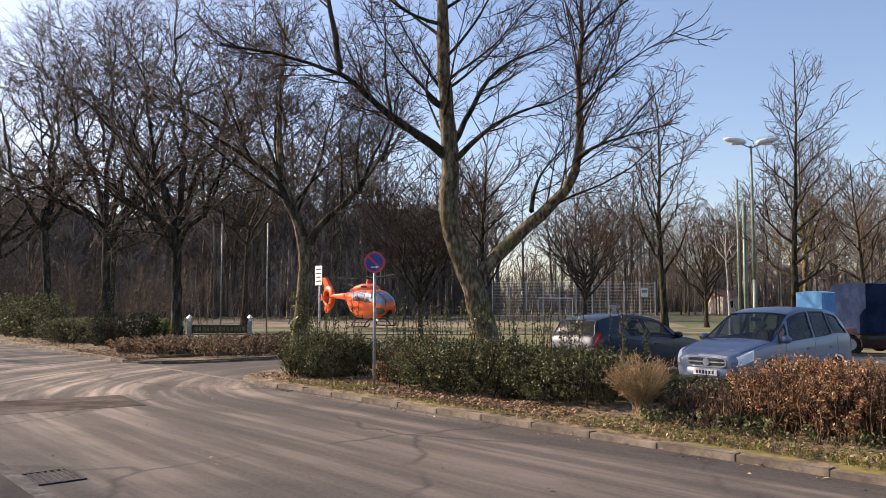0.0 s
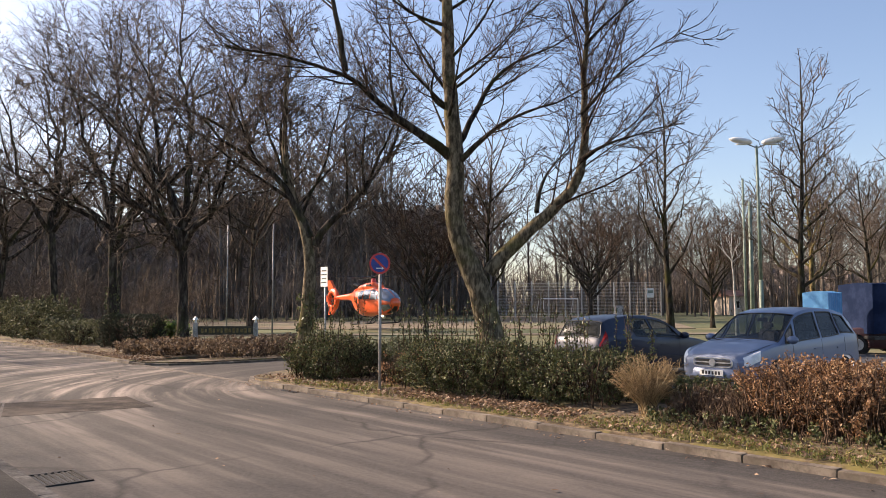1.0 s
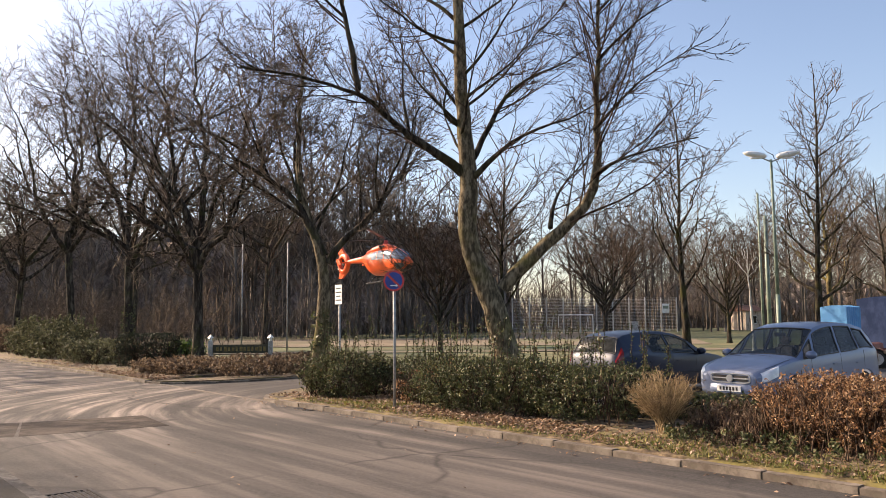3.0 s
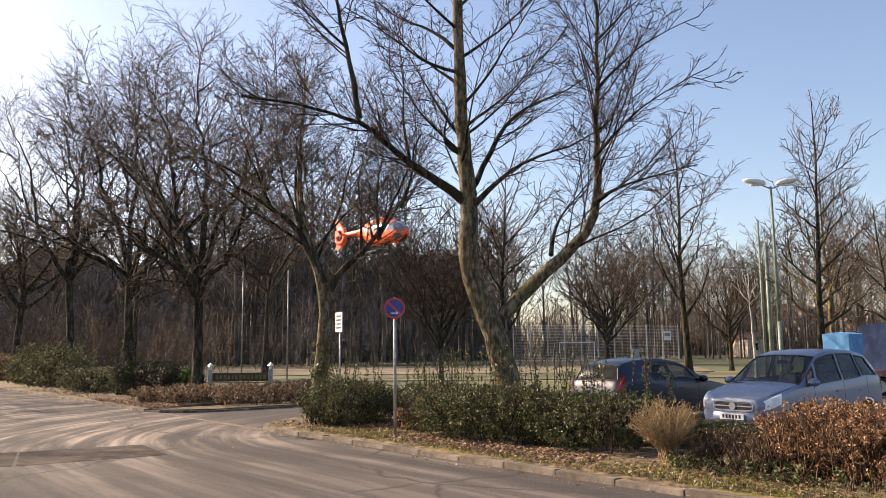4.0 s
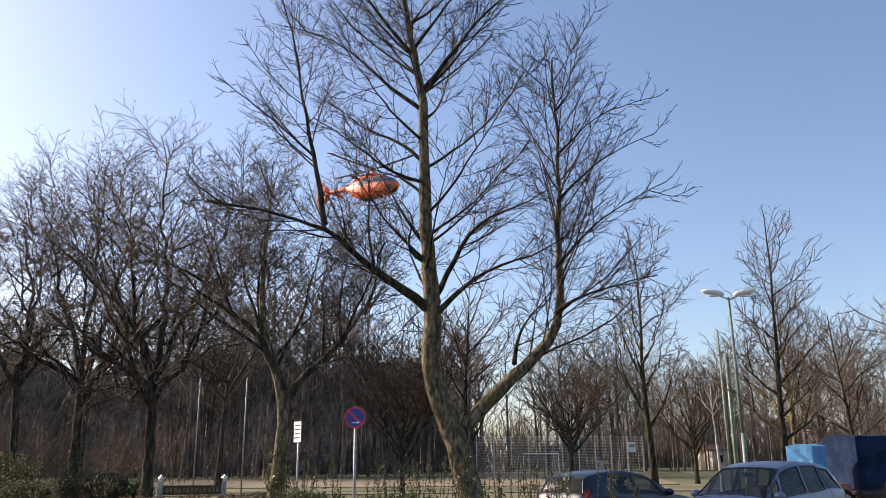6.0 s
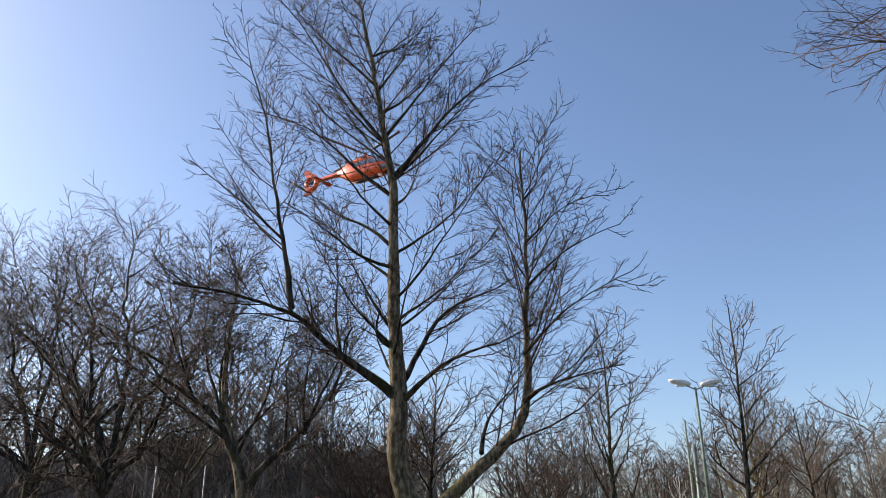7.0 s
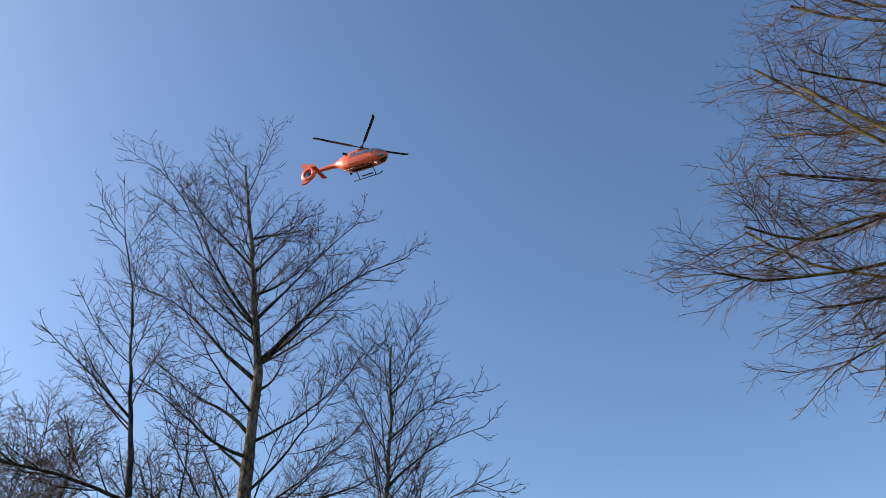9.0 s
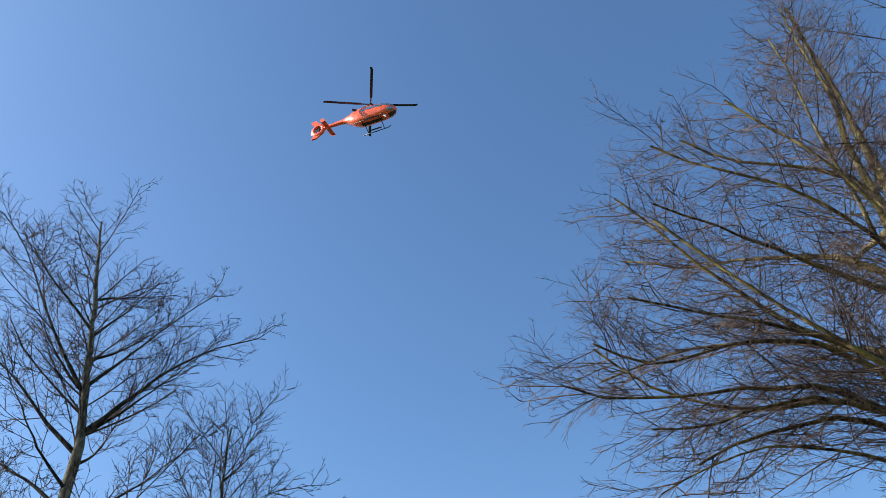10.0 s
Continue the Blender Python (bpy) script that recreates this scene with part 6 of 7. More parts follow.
    for s in (-1, 1):
        g = [[bm.verts.new(skin(x, v, 0, s)) for v in vs] for x in xs]
        for a in range(len(xs) - 1):
            for b in range(len(vs) - 1):
                if not inside((xs[a] + xs[a + 1]) / 2, (vs[b] + vs[b + 1]) / 2):
                    bm.faces.new((g[a][b], g[a + 1][b], g[a + 1][b + 1], g[a][b + 1]))
        for row in (g[0], g[-1]):
            bm.faces.new(row)
    bmesh.ops.remove_doubles(bm, verts=bm.verts, dist=0.0005)
    part("body", bm, paint_mat, e, smooth=True)

    def patch(nm, a0, a1, b0, b1, v0, v1, mat, s, out, label="", n=10):
        bm = bmesh.new()
        g = [[bm.verts.new(skin((b0 + (b1 - b0) * j / n) * (1 - i / n) + (a0 + (a1 - a0) * j / n) * i / n, min(9, v0 + (v1 - v0) * j / n), out, s)) for j in range(n + 1)] for i in range(n + 1)]
        for r0, r1 in zip(g, g[1:]):
            for j in range(n):
                bm.faces.new((r0[j], r0[j + 1], r1[j + 1], r1[j]))
        return part(nm, bm, mat, e, label, smooth=True)

    def rim_of(nm, a0, a1, b0, b1, v0, v1, s, r=0.014, closed=True):
        n = 8
        pts = [skin(b0 + (b1 - b0) * k / n, v0 + (v1 - v0) * k / n, 0, s) for k in range(n + 1)] + [skin(b1 + (a1 - b1) * k / n, v1, 0, s) for k in range(1, n + 1) if closed]
        back = [skin(a1 + (a0 - a1) * k / n, v1 + (v0 - v1) * k / n, 0, s) for k in range(n + 1)] + [skin(a0 + (b0 - a0) * k / n, v0, 0, s) for k in range(1, n + 1)]
        bm = bmesh.new()
        tube(bm, pts, r, 6)
        tube(bm, back, r, 6)
        part(nm, bm, BLACKISH, e)

    for nm, a0, a1, b0, b1, v0, v1 in panes:
        for s in (-1, 1):
            glass = patch(nm, a0 + 0.02, a1 + 0.02, b0 - 0.02, b1 - 0.02, v0 - 0.06, v1 + 0.06, GLASS, s, -0.006)
            glass.visible_shadow = False
            rim_of("window_seal", a0, a1, b0, b1, v0, v1, s)
    for nm, x1, x0, mat in (("windscreen", screen[0], screen[1], GLASS), ("rear_window", tail[1], tail[0], GLASS_DARK)):
        for s in (-1, 1):
            glass = patch(nm, x1 + 0.015, x1 + 0.015, x0 - 0.015, x0 - 0.015, 6.2, 9, mat, s, -0.006)
            glass.visible_shadow = False
            rim_of("screen_seal", x1, x1, x0, x0, 6.25, 9, s, 0.012, False)
    # wheels in their arches
    for wx in wheels:
        for s in (-1, 1):
            turn_y = Matrix.Rotation(radians(90), 4, "X")
            bm = bmesh.new()
            disc(bm, wr + 0.09, 0.03, Matrix.Translation((wx, s * (hw - 0.24), wr + 0.01)) @ turn_y, 28)
            part("wheel_arch", bm, BLACKISH, e)
            bm = bmesh.new()
            tube(bm, [(wx + (wr + 0.055) * math.cos(a), s * (wide(wx) - 0.012), wr + (wr + 0.055) * math.sin(a)) for a in np.linspace(-0.25, math.pi + 0.25, 22)], 0.022, 6)
            part("arch_lip", bm, paint_mat, e, smooth=True)
            w = new("wheel")
            w.parent = e
            w.matrix_basis = pose(wx, s * (hw - 0.12), wr)
            rings = [[(r * math.cos(a), y * s, r * math.sin(a)) for a in np.linspace(0, 2 * math.pi, 28, endpoint=False)] for y, r in ((-0.1, 0.2), (-0.1, 0.28), (-0.07, wr), (0.07, wr), (0.1, 0.285), (0.1, 0.2))]
            bm = bmesh.new()
            loft(bm, rings, cap=False)
            part("tyre", bm, TYRE, w, smooth=True)
            bm = bmesh.new()
            for k in range(7):
                box(bm, 0.03, 0.2, -0.02, 0.02, -0.025, 0.025, 0.006, Matrix.Translation((0, s * 0.085, 0)) @ Matrix.Rotation(k * 2 * math.pi / 7, 4, "Y"))
            disc(bm, 0.055, 0.03, Matrix.Translation((0, s * 0.09, 0)) @ turn_y, 14)
            disc(bm, 0.2, 0.02, Matrix.Translation((0, s * 0.03, 0)) @ turn_y, 24)
            part("rim", bm, RIM, w)
    for s in (-1, 1):
        bm = bmesh.new()
        x, y, z = side(ws - 0.3, belt + 0.06, s, 0.12)
        loft(bm, [[(x + dx, y + r * 0.11 * math.cos(a), z + r * 0.08 * math.sin(a)) for a in np.linspace(0, 2 * math.pi, 12, endpoint=False)] for dx, r in ((0.1, 0.35), (0.06, 0.85), (0, 1), (-0.03, 0.95))])
        mir = part("mirror", bm, paint_mat, e, smooth=True)
        bm = bmesh.new()
        rod(bm, (x, y, z - 0.02), side(ws - 0.28, belt + 0.01, s), 0.02, 0.026, 8)
        part("mirror_stalk", bm, BLACKISH, mir)
        for hx in (mid + 0.22, rear + 0.95):
            bm = bmesh.new()
            yy = s * (wide(hx) + 0.004)
            box(bm, hx - 0.09, hx + 0.09, yy - 0.02, yy + 0.02, belt - 0.15, belt - 0.12, 0.008)
            part("door_handle", bm, paint_mat, e)
        for sx, v0, v1 in ((ws - 0.42, 2.0, 4.1), (mid, 1.9, 4.1), (rear + 0.72, 3.3, 4.1)):
            bm = bmesh.new()
            tube(bm, [skin(sx, v, -0.002, s) for v in np.linspace(v0, v1, 10)], 0.006, 4)
            part("door_seam", bm, BLACKISH, e)
        bm = bmesh.new()
        tube(bm, [skin(x, 2.95, 0.0, s) for x in np.linspace(wheels[1] + 0.42, wheels[0] - 0.42, 12)], 0.018, 6)
        part("side_moulding", bm, paint_mat, e)
        patch("headlight", hl - 0.03, hl - 0.06, hl - 0.3, hl - 0.4, lamp[0], lamp[1], LAMP_GLASS, s, 0.006, "clear headlight")
        patch("tail_light", -hl + 0.2, -hl + 0.26, -hl + 0.02, -hl + 0.06, 3.5, 5.1, TAIL_RED, s, 0.006, "red tail light")
    # bonnet joint
    bm = bmesh.new()
    for s in (-1, 1):
        tube(bm, [skin(x, 6.4, 0.0, s) for x in np.linspace(hl - 0.16, ws + 0.1, 12)], 0.005, 4)
    part("bonnet_seam", bm, BLACKISH, e)
    # nose
    gz, gh = grille_z
    bm = bmesh.new()
    box(bm, hl - 0.16, hl + 0.006, -0.4, 0.4, gz - gh, gz + gh, 0.03)
    gr = part("grille", bm, BLACKISH, e)
    bm = bmesh.new()
    loop = [(hl + 0.006, 0.42 * math.copysign(abs(math.cos(a)) ** 0.35, math.cos(a)), gz + gh * math.copysign(abs(math.sin(a)) ** 0.5, math.sin(a))) for a in np.linspace(0, 2 * math.pi, 37)]
    tube(bm, loop, 0.014, 6)
    part("trim", bm, CHROME, gr, "chrome trim")
    bm = bmesh.new()
    box(bm, hl - 0.02, hl + 0.022, -0.4, 0.4, gz - 0.011, gz + 0.011, 0.004)
    part("slat", bm, CHROME, gr)
    bm = bmesh.new()
    disc(bm, 0.068, 0.03, Matrix.Translation((hl + 0.018, 0, gz)) @ Matrix.Rotation(radians(90), 4, "Y"), 24)
    part("emblem", bm, CHROME, gr, "plain round chrome emblem")
    bm = bmesh.new()
    bow = np.linspace(-1, 1, 13)
    loft(bm, [[(hl + 0.05 - 0.2 * abs(y) ** 3 - d, y * hw * 0.9, z) for d, z in ((0.16, 0.24), (0.02, 0.26), (0.0, 0.34), (0.01, plate_z + 0.07), (0.06, plate_z + 0.1), (0.2, plate_z + 0.1))] for y in bow])
    bumper = part("bumper", bm, paint_mat, e, smooth=True)
    bm = bmesh.new()
    box(bm, hl + 0.02, hl + 0.054, -0.5, 0.5, 0.262, 0.315, 0.01)
    part("air_slot", bm, BLACKISH, bumper)
    for px, d in ((hl + 0.056, 1), (-hl - 0.012, -1)) if plates else ():
        bm = bmesh.new()
        box(bm, px - 0.006, px + 0.006, -0.26, 0.26, plate_z - 0.055, plate_z + 0.055, 0.003)
        pl = part("number_plate", bm, WHITE, e, "white plate with dark bars")
        for k in range(6):
            bm = bmesh.new()
            y = -0.2 + k * 0.07
            box(bm, px + d * 0.006, px + d * 0.009, y, y + 0.042, plate_z - 0.032, plate_z + 0.032)
            part("bar", bm, BLACKISH, pl)
    for s in (-0.32, 0.3):
        bm = bmesh.new()
        rod(bm, (ws + 0.07, s, belt + 0.02), (ws + 0.0, s - 0.5, belt + 0.05), 0.01, 0.007, 6)
        part("wiper", bm, BLACKISH, e)
    # inside
    bm = bmesh.new()
    box(bm, rear + 0.35, ws - 0.2, -hw * 0.82, hw * 0.82, belt - 0.3, belt - 0.1, 0.04)
    part("cabin_trim", bm, SEAT, e)
    for sx in (mid - 0.1, rear + 0.7):
        for s in (-0.38, 0.38):
            bm = bmesh.new()
            box(bm, sx - 0.08, sx + 0.08, s - 0.24, s + 0.24, belt - 0.2, belt + 0.2, 0.06)
            box(bm, sx - 0.05, sx + 0.05, s - 0.12, s + 0.12, belt + 0.21, belt + 0.37, 0.04)
            part("seat", bm, SEAT, e)
    bm = bmesh.new()
    ring_pts = [(ws - 0.42 + 0.05 * math.sin(a), 0.37 + 0.18 * math.cos(a), belt + 0.06 + 0.17 * math.sin(a)) for a in np.linspace(0, 2 * math.pi, 20)]
    tube(bm, ring_pts, 0.014, 6)
    part("steering_wheel", bm, BLACKISH, e)
    bm = bmesh.new()
    box(bm, screen[1] + 0.05, screen[1] + 0.09, -0.12, 0.12, top(screen[1]) - 0.15, top(screen[1]) - 0.07, 0.015)
    part("inner_mirror", bm, BLACKISH, e)
    return e


VAN_TOP = [(2.02, 0.69), (1.99, 0.73), (1.9, 0.785), (1.65, 0.865), (1.35, 0.935), (1.1, 0.985), (0.95, 1.06), (0.6, 1.3), (0.25, 1.5), (0.0, 1.565), (-0.45, 1.61), (-0.95, 1.605), (-1.4, 1.55), (-1.68, 1.47), (-1.8, 1.36), (-1.92, 1.08), (-1.99, 0.9), (-2.02, 0.7)]
VAN_BELT = [(2.02, 0.6), (1.9, 0.7), (1.4, 0.86), (1.0, 0.91), (0.4, 0.94), (-0.6, 0.99), (-1.5, 1.04), (-1.9, 0.98), (-2.02, 0.66)]
VAN_WIDE = [(2.02, 0.56), (1.97, 0.68), (1.85, 0.77), (1.55, 0.82), (1.0, 0.845), (0.0, 0.85), (-1.2, 0.85), (-1.7, 0.82), (-1.9, 0.77), (-2.02, 0.66)]
VAN_ROOF = [(2.02, 0.5), (1.85, 0.66), (1.3, 0.75), (1.0, 0.76), (0.6, 0.69), (0.25, 0.635), (-0.5, 0.62), (-1.4, 0.6), (-1.75, 0.6), (-1.9, 0.66), (-2.02, 0.6)]
VAN_WINDOWS = [(0.92, 0.8, 0.62, 0.5, 4.2, 5.8), (0.52, 0.36, -0.3, -0.36, 4.2, 5.82), (-0.4, -0.46, -1.02, -1.05, 4.2, 5.82), (-1.1, -1.13, -1.66, -1.5, 4.25, 5.7)]
HATCH_TOP = [(2.1, 0.64), (2.06, 0.68), (1.95, 0.73), (1.6, 0.82), (1.2, 0.89), (0.92, 0.93), (0.75, 1.01), (0.35, 1.24), (0.0, 1.37), (-0.4, 1.43), (-0.9, 1.44), (-1.4, 1.4), (-1.7, 1.34), (-1.84, 1.27), (-1.98, 1.0), (-2.06, 0.86), (-2.1, 0.66)]
HATCH_BELT = [(2.1, 0.55), (1.95, 0.65), (1.4, 0.8), (0.9, 0.86), (0.2, 0.89), (-0.8, 0.93), (-1.6, 0.97), (-1.95, 0.92), (-2.1, 0.62)]
HATCH_WIDE = [(2.1, 0.58), (2.03, 0.7), (1.9, 0.79), (1.5, 0.85), (0.8, 0.87), (-1.2, 0.87), (-1.7, 0.84), (-1.95, 0.79), (-2.1, 0.68)]
HATCH_ROOF = [(2.1, 0.52), (1.9, 0.68), (1.2, 0.78), (0.85, 0.78), (0.4, 0.68), (0.0, 0.6), (-0.9, 0.58), (-1.7, 0.57), (-1.85, 0.58), (-1.98, 0.66), (-2.1, 0.6)]
HATCH_WINDOWS = [(0.6, 0.32, -0.3, -0.38, 4.2, 5.8), (-0.4, -0.46, -1.0, -1.1, 4.2, 5.8)]
car("people_carrier", "light blue metallic people carrier parked nose to the shrubs", (6.65, 16.35, 0.02), -144, CAR_BLUE, 1.7, VAN_TOP, VAN_BELT, VAN_WIDE, VAN_ROOF, VAN_WINDOWS, (1.06, 0.28), (-1.93, -1.76), 1.1, 0.95, -0.35, 0.4, (0.59, 0.085))
car("hatchback", "dark navy hatchback parked with its tail to the hedge", (4.55, 19.2, 0.02), 36, CAR_NAVY, 1.74, HATCH_TOP, HATCH_BELT, HATCH_WIDE, HATCH_ROOF, HATCH_WINDOWS, (0.86, 0.04), (-1.99, -1.8), 0.9, 0.9, -0.34, 0.4, (0.56, 0.06))
car("hatchback", "dark red car parked by the blue tarpaulins", (15.3, 27.0, 0.02), 150, CAR_RED, 1.74, HATCH_TOP, HATCH_BELT, HATCH_WIDE, HATCH_ROOF, HATCH_WINDOWS, (0.86, 0.04), (-1.99, -1.8), 0.9, 0.9, -0.34, 0.4, (0.56, 0.06))


# ---- covered trailers ----
def trailer(label, at, turn, L, W, h0, h1, tarp, seed):
    e = thing("covered_trailer", label, "trailer", at, turn)
    rng = np.random.default_rng(seed)
    bm = bmesh.new()
    box(bm, -L / 2, L / 2, -W / 2, W / 2, 0.5, 0.62, 0.02)
    part("chassis", bm, DARKMETAL, e)
    bm = bmesh.new()
    n, m = 22, 12
    # tarpaulin: a slack cover over hoops, hanging in folds
    rings = []
    for i in range(n + 1):
        x = -L / 2 + L * i / n
        ring = []
        for j in range(m * 3):
            u = j / (m * 3)
            k = u * 4
            sag = 0.03 * math.sin(i * 1.9 + seed) + rng.normal(0, 0.008)
            if k < 1:
                y, z = -W / 2, h0 + (h1 - h0) * k
            elif k < 2:
                y, z = -W / 2 + W * (k - 1), h1 + 0.05 * math.sin(math.pi * (k - 1))
            elif k < 3:
                y, z = W / 2, h1 - (h1 - h0) * (k - 2)
            else:
                y, z = W / 2 - W * (k - 3), h0
            ring.append((x, y * (1 + sag * 0.8), z + sag * 0.4))
        rings.append(ring)
    loft(bm, rings)
    part("tarpaulin", bm, tarp, e, smooth=False)
    for wx in (-0.4, 0.4):
        for s in (-1, 1):
            bm = bmesh.new()
            disc(bm, 0.31, 0.18, Matrix.Translation((wx, s * (W / 2 - 0.05), 0.31)) @ Matrix.Rotation(radians(90), 4, "X"), 24)
            wheel = part("wheel", bm, TYRE, e)
            bm = bmesh.new()
            disc(bm, 0.18, 0.02, Matrix.Translation((wx, s * (W / 2 + 0.05), 0.31)) @ Matrix.Rotation(radians(90), 4, "X"), 20)
            part("rim", bm, RIM, wheel)
    bm = bmesh.new()
    rod(bm, (L / 2, 0, 0.55), (L / 2 + 0.9, 0, 0.45), 0.04, 0.03, 8)
    part("drawbar", bm, DARKMETAL, e)
    return e


trailer("small trailer under a bright blue tarpaulin in the car park", (12.5, 26.6, 0.02), 40, 0.98, 0.85, 0.6, 2.05, TARP_BLUE, 3)
trailer("large trailer under a dark navy tarpaulin in the car park", (16.0, 27.4, 0.02), 5, 4.2, 2.0, 0.7, 2.35, TARP_NAVY, 5)


# ---- far houses ----
def house(label, at, turn, w, d, h, rise):
    e = thing("house", label, "house", at, turn)
    bm = bmesh.new()
    box(bm, -w / 2, w / 2, -d / 2, d / 2, 0, h, 0.02)
    wall = part("wall", bm, PLASTER, e)
    bm = bmesh.new()
    prism(bm, [(-d / 2 - 0.4, h), (d / 2 + 0.4, h), (0, h + rise)], -w / 2 - 0.3, w / 2 + 0.3, Matrix.Rotation(radians(90), 4, "Z"))
    part("roof", bm, ROOFTILE, e)
    for k in range(int(w // 3)):
        for z in (1.0, 3.6):
            if z + 1.4 > h:
                continue
            bm = bmesh.new()
            x = -w / 2 + 1.5 + k * 3
            box(bm, x - 0.55, x + 0.55, -d / 2 - 0.06, -d / 2 + 0.05, z, z + 1.3, 0.01)
            win = part("window", bm, WHITE, e, "white window frame")
            bm = bmesh.new()
            box(bm, x - 0.47, x + 0.47, -d / 2 - 0.075, -d / 2 - 0.062, z + 0.08, z + 1.22)
            part("pane", bm, GLASS_DARK, win)
    return e


house("low pale house with brown roof far beyond the car park", (46, 130, -0.1), 20, 3.2, 3.6, 3.0, 1.0)

# ---- helicopter ----
def superring(x, zb, zt, hw, p=2.6, n=28):
    zc, hh = (zb + zt) / 2, (zt - zb) / 2
    out = []
    for a in np.linspace(0, 2 * math.pi, n, endpoint=False):
        c, s = math.cos(a), math.sin(a)
        r = (abs(c) ** p + abs(s) ** p) ** (-1 / p)
        out.append((x, hw * r * c, zc + hh * r * s))
    return out


def helicopter():
    """Nose towards +x, skids on z 0, mast on the axis."""
    e = thing("helicopter", "orange rescue helicopter with shrouded tail fan taking off", "helicopter")
    st = [(3.05, 1.22, 1.46, 0.14), (2.95, 1.05, 1.62, 0.34), (2.7, 0.84, 1.86, 0.56), (2.25, 0.67, 2.14, 0.72), (1.6, 0.56, 2.42, 0.79), (0.8, 0.52, 2.56, 0.8), (-0.3, 0.52, 2.6, 0.8), (-1.2, 0.6, 2.58, 0.78), (-1.9, 0.92, 2.54, 0.68), (-2.5, 1.38, 2.46, 0.48), (-3.0, 1.72, 2.38, 0.3), (-3.6, 1.84, 2.34, 0.23), (-5.0, 1.92, 2.3, 0.18), (-6.0, 1.94, 2.28, 0.15)]
    xs = [s[0] for s in st][::-1]

    def section(x):
        return [float(np.interp(x, xs, [s[i] for s in st][::-1])) for i in (1, 2, 3)]

    fine = np.r_[np.linspace(3.05, 2.6, 6), np.linspace(2.4, -3.6, 28), np.linspace(-4.2, -6.0, 4)]
    bm = bmesh.new()
    loft(bm, [superring(x, *section(x)) for x in fine])
    part("fuselage", bm, ORANGE, e, smooth=True)

    def patch(nm, x0, x1, a0, a1, mat, out=0.012, label="", taper=(0, 0), n=10):
        """A piece of the hull's own surface, a little proud of it: stations x0 to x1, angles a0 to a1 (0 is the left flank, 90 the top)."""
        bm = bmesh.new()
        g = []
        for i in range(n + 1):
            u = i / n
            x = x0 + (x1 - x0) * u
            zb, zt, hw = section(x)
            zc, hh = (zb + zt) / 2, (zt - zb) / 2
            row = []
            for j in range(n + 1):
                v = j / n
                a = radians(a0 + taper[0] * u + (a1 + taper[1] * u - a0 - taper[0] * u) * v)
                c, s = math.cos(a), math.sin(a)
                r = (abs(c) ** 2.6 + abs(s) ** 2.6) ** (-1 / 2.6)
                row.append(bm.verts.new((x, (hw + out) * r * c, zc + (hh + out) * r * s)))
            g.append(row)
        for r0, r1 in zip(g, g[1:]):
            for j in range(n):
                bm.faces.new((r0[j], r0[j + 1], r1[j + 1], r1[j]))
        return part(nm, bm, mat, e, label, smooth=True)

    patch("windscreen", 2.9, 1.75, 12, 86, CANOPY, label="dark curved windscreen half", taper=(2, 0))
    patch("windscreen", 2.9, 1.75, 94, 168, CANOPY, label="dark curved windscreen half", taper=(0, -2))
    patch("chin_window", 2.85, 2.2, -50, -12, CANOPY, label="lower nose window")
    patch("chin_window", 2.85, 2.2, 192, 230, CANOPY, label="lower nose window")
    patch("nose_panel", 3.0, 2.2, 246, 294, DARKMETAL, label="dark nose underside")
    for lo, hi in ((8, 47), (133, 172)):
        patch("door_window", 1.68, 0.85, lo, hi, CANOPY)
        patch("cabin_window", 0.75, -0.15, lo + (2 if lo < 90 else 0), hi - (0 if lo < 90 else 2), CANOPY)
        patch("rear_window", -0.25, -0.95, lo + 3, hi - 3, CANOPY)
    patch("belly_panel", 1.4, -1.0, 256, 284, DARKMETAL, label="dark belly panel", out=0.008)
    # engine cowling, exhausts
    bm = bmesh.new()
    loft(bm, [superring(x, 2.3, zt, w, 2.6, 20) for x, zt, w in ((1.05, 2.55, 0.3), (0.75, 2.75, 0.42), (0.2, 2.92, 0.5), (-0.6, 2.92, 0.52), (-1.5, 2.82, 0.46), (-2.2, 2.66, 0.34), (-2.7, 2.5, 0.2))])
    cowl = part("engine_cowling", bm, ORANGE, e, smooth=True)
    for s in (-1, 1):
        bm = bmesh.new()
        rod(bm, (-1.55, s * 0.34, 2.72), (-1.95, s * 0.5, 2.86), 0.13, 0.15, 14)
        part("exhaust", bm, DARKMETAL, cowl)
        bm = bmesh.new()
        box(bm, -0.2, 0.5, s * 0.5 - 0.03, s * 0.5 + 0.03, 2.62, 2.78, 0.03)
        part("air_intake", bm, DARKMETAL, cowl)
    # red shoulder band
    bm = bmesh.new()
    rod(bm, (0, 0, 2.8), (0, 0, 3.28), 0.22, 0.12, 16)
    part("mast_fairing", bm, RED_STRIPE, e)
    # shrouded fan and fins
    c = Vector((-6.4, 0, 2.05))
    bm = bmesh.new()
    prof = [(0.47, -0.18), (0.54, -0.22), (0.72, -0.17), (0.88, -0.08), (0.92, 0), (0.88, 0.08), (0.72, 0.17), (0.54, 0.22), (0.47, 0.18)]
    rings = []
    for a in np.linspace(0, 2 * math.pi, 37):
        rings.append([(c.x + r * math.cos(a), y, c.z + r * math.sin(a)) for r, y in prof])
    loft(bm, rings, cap=False)
    part("fan_shroud", bm, ORANGE, e, smooth=True)
    fan = new("tail_fan")
    fan.parent = e
    fan.matrix_basis = Matrix.Translation(c)
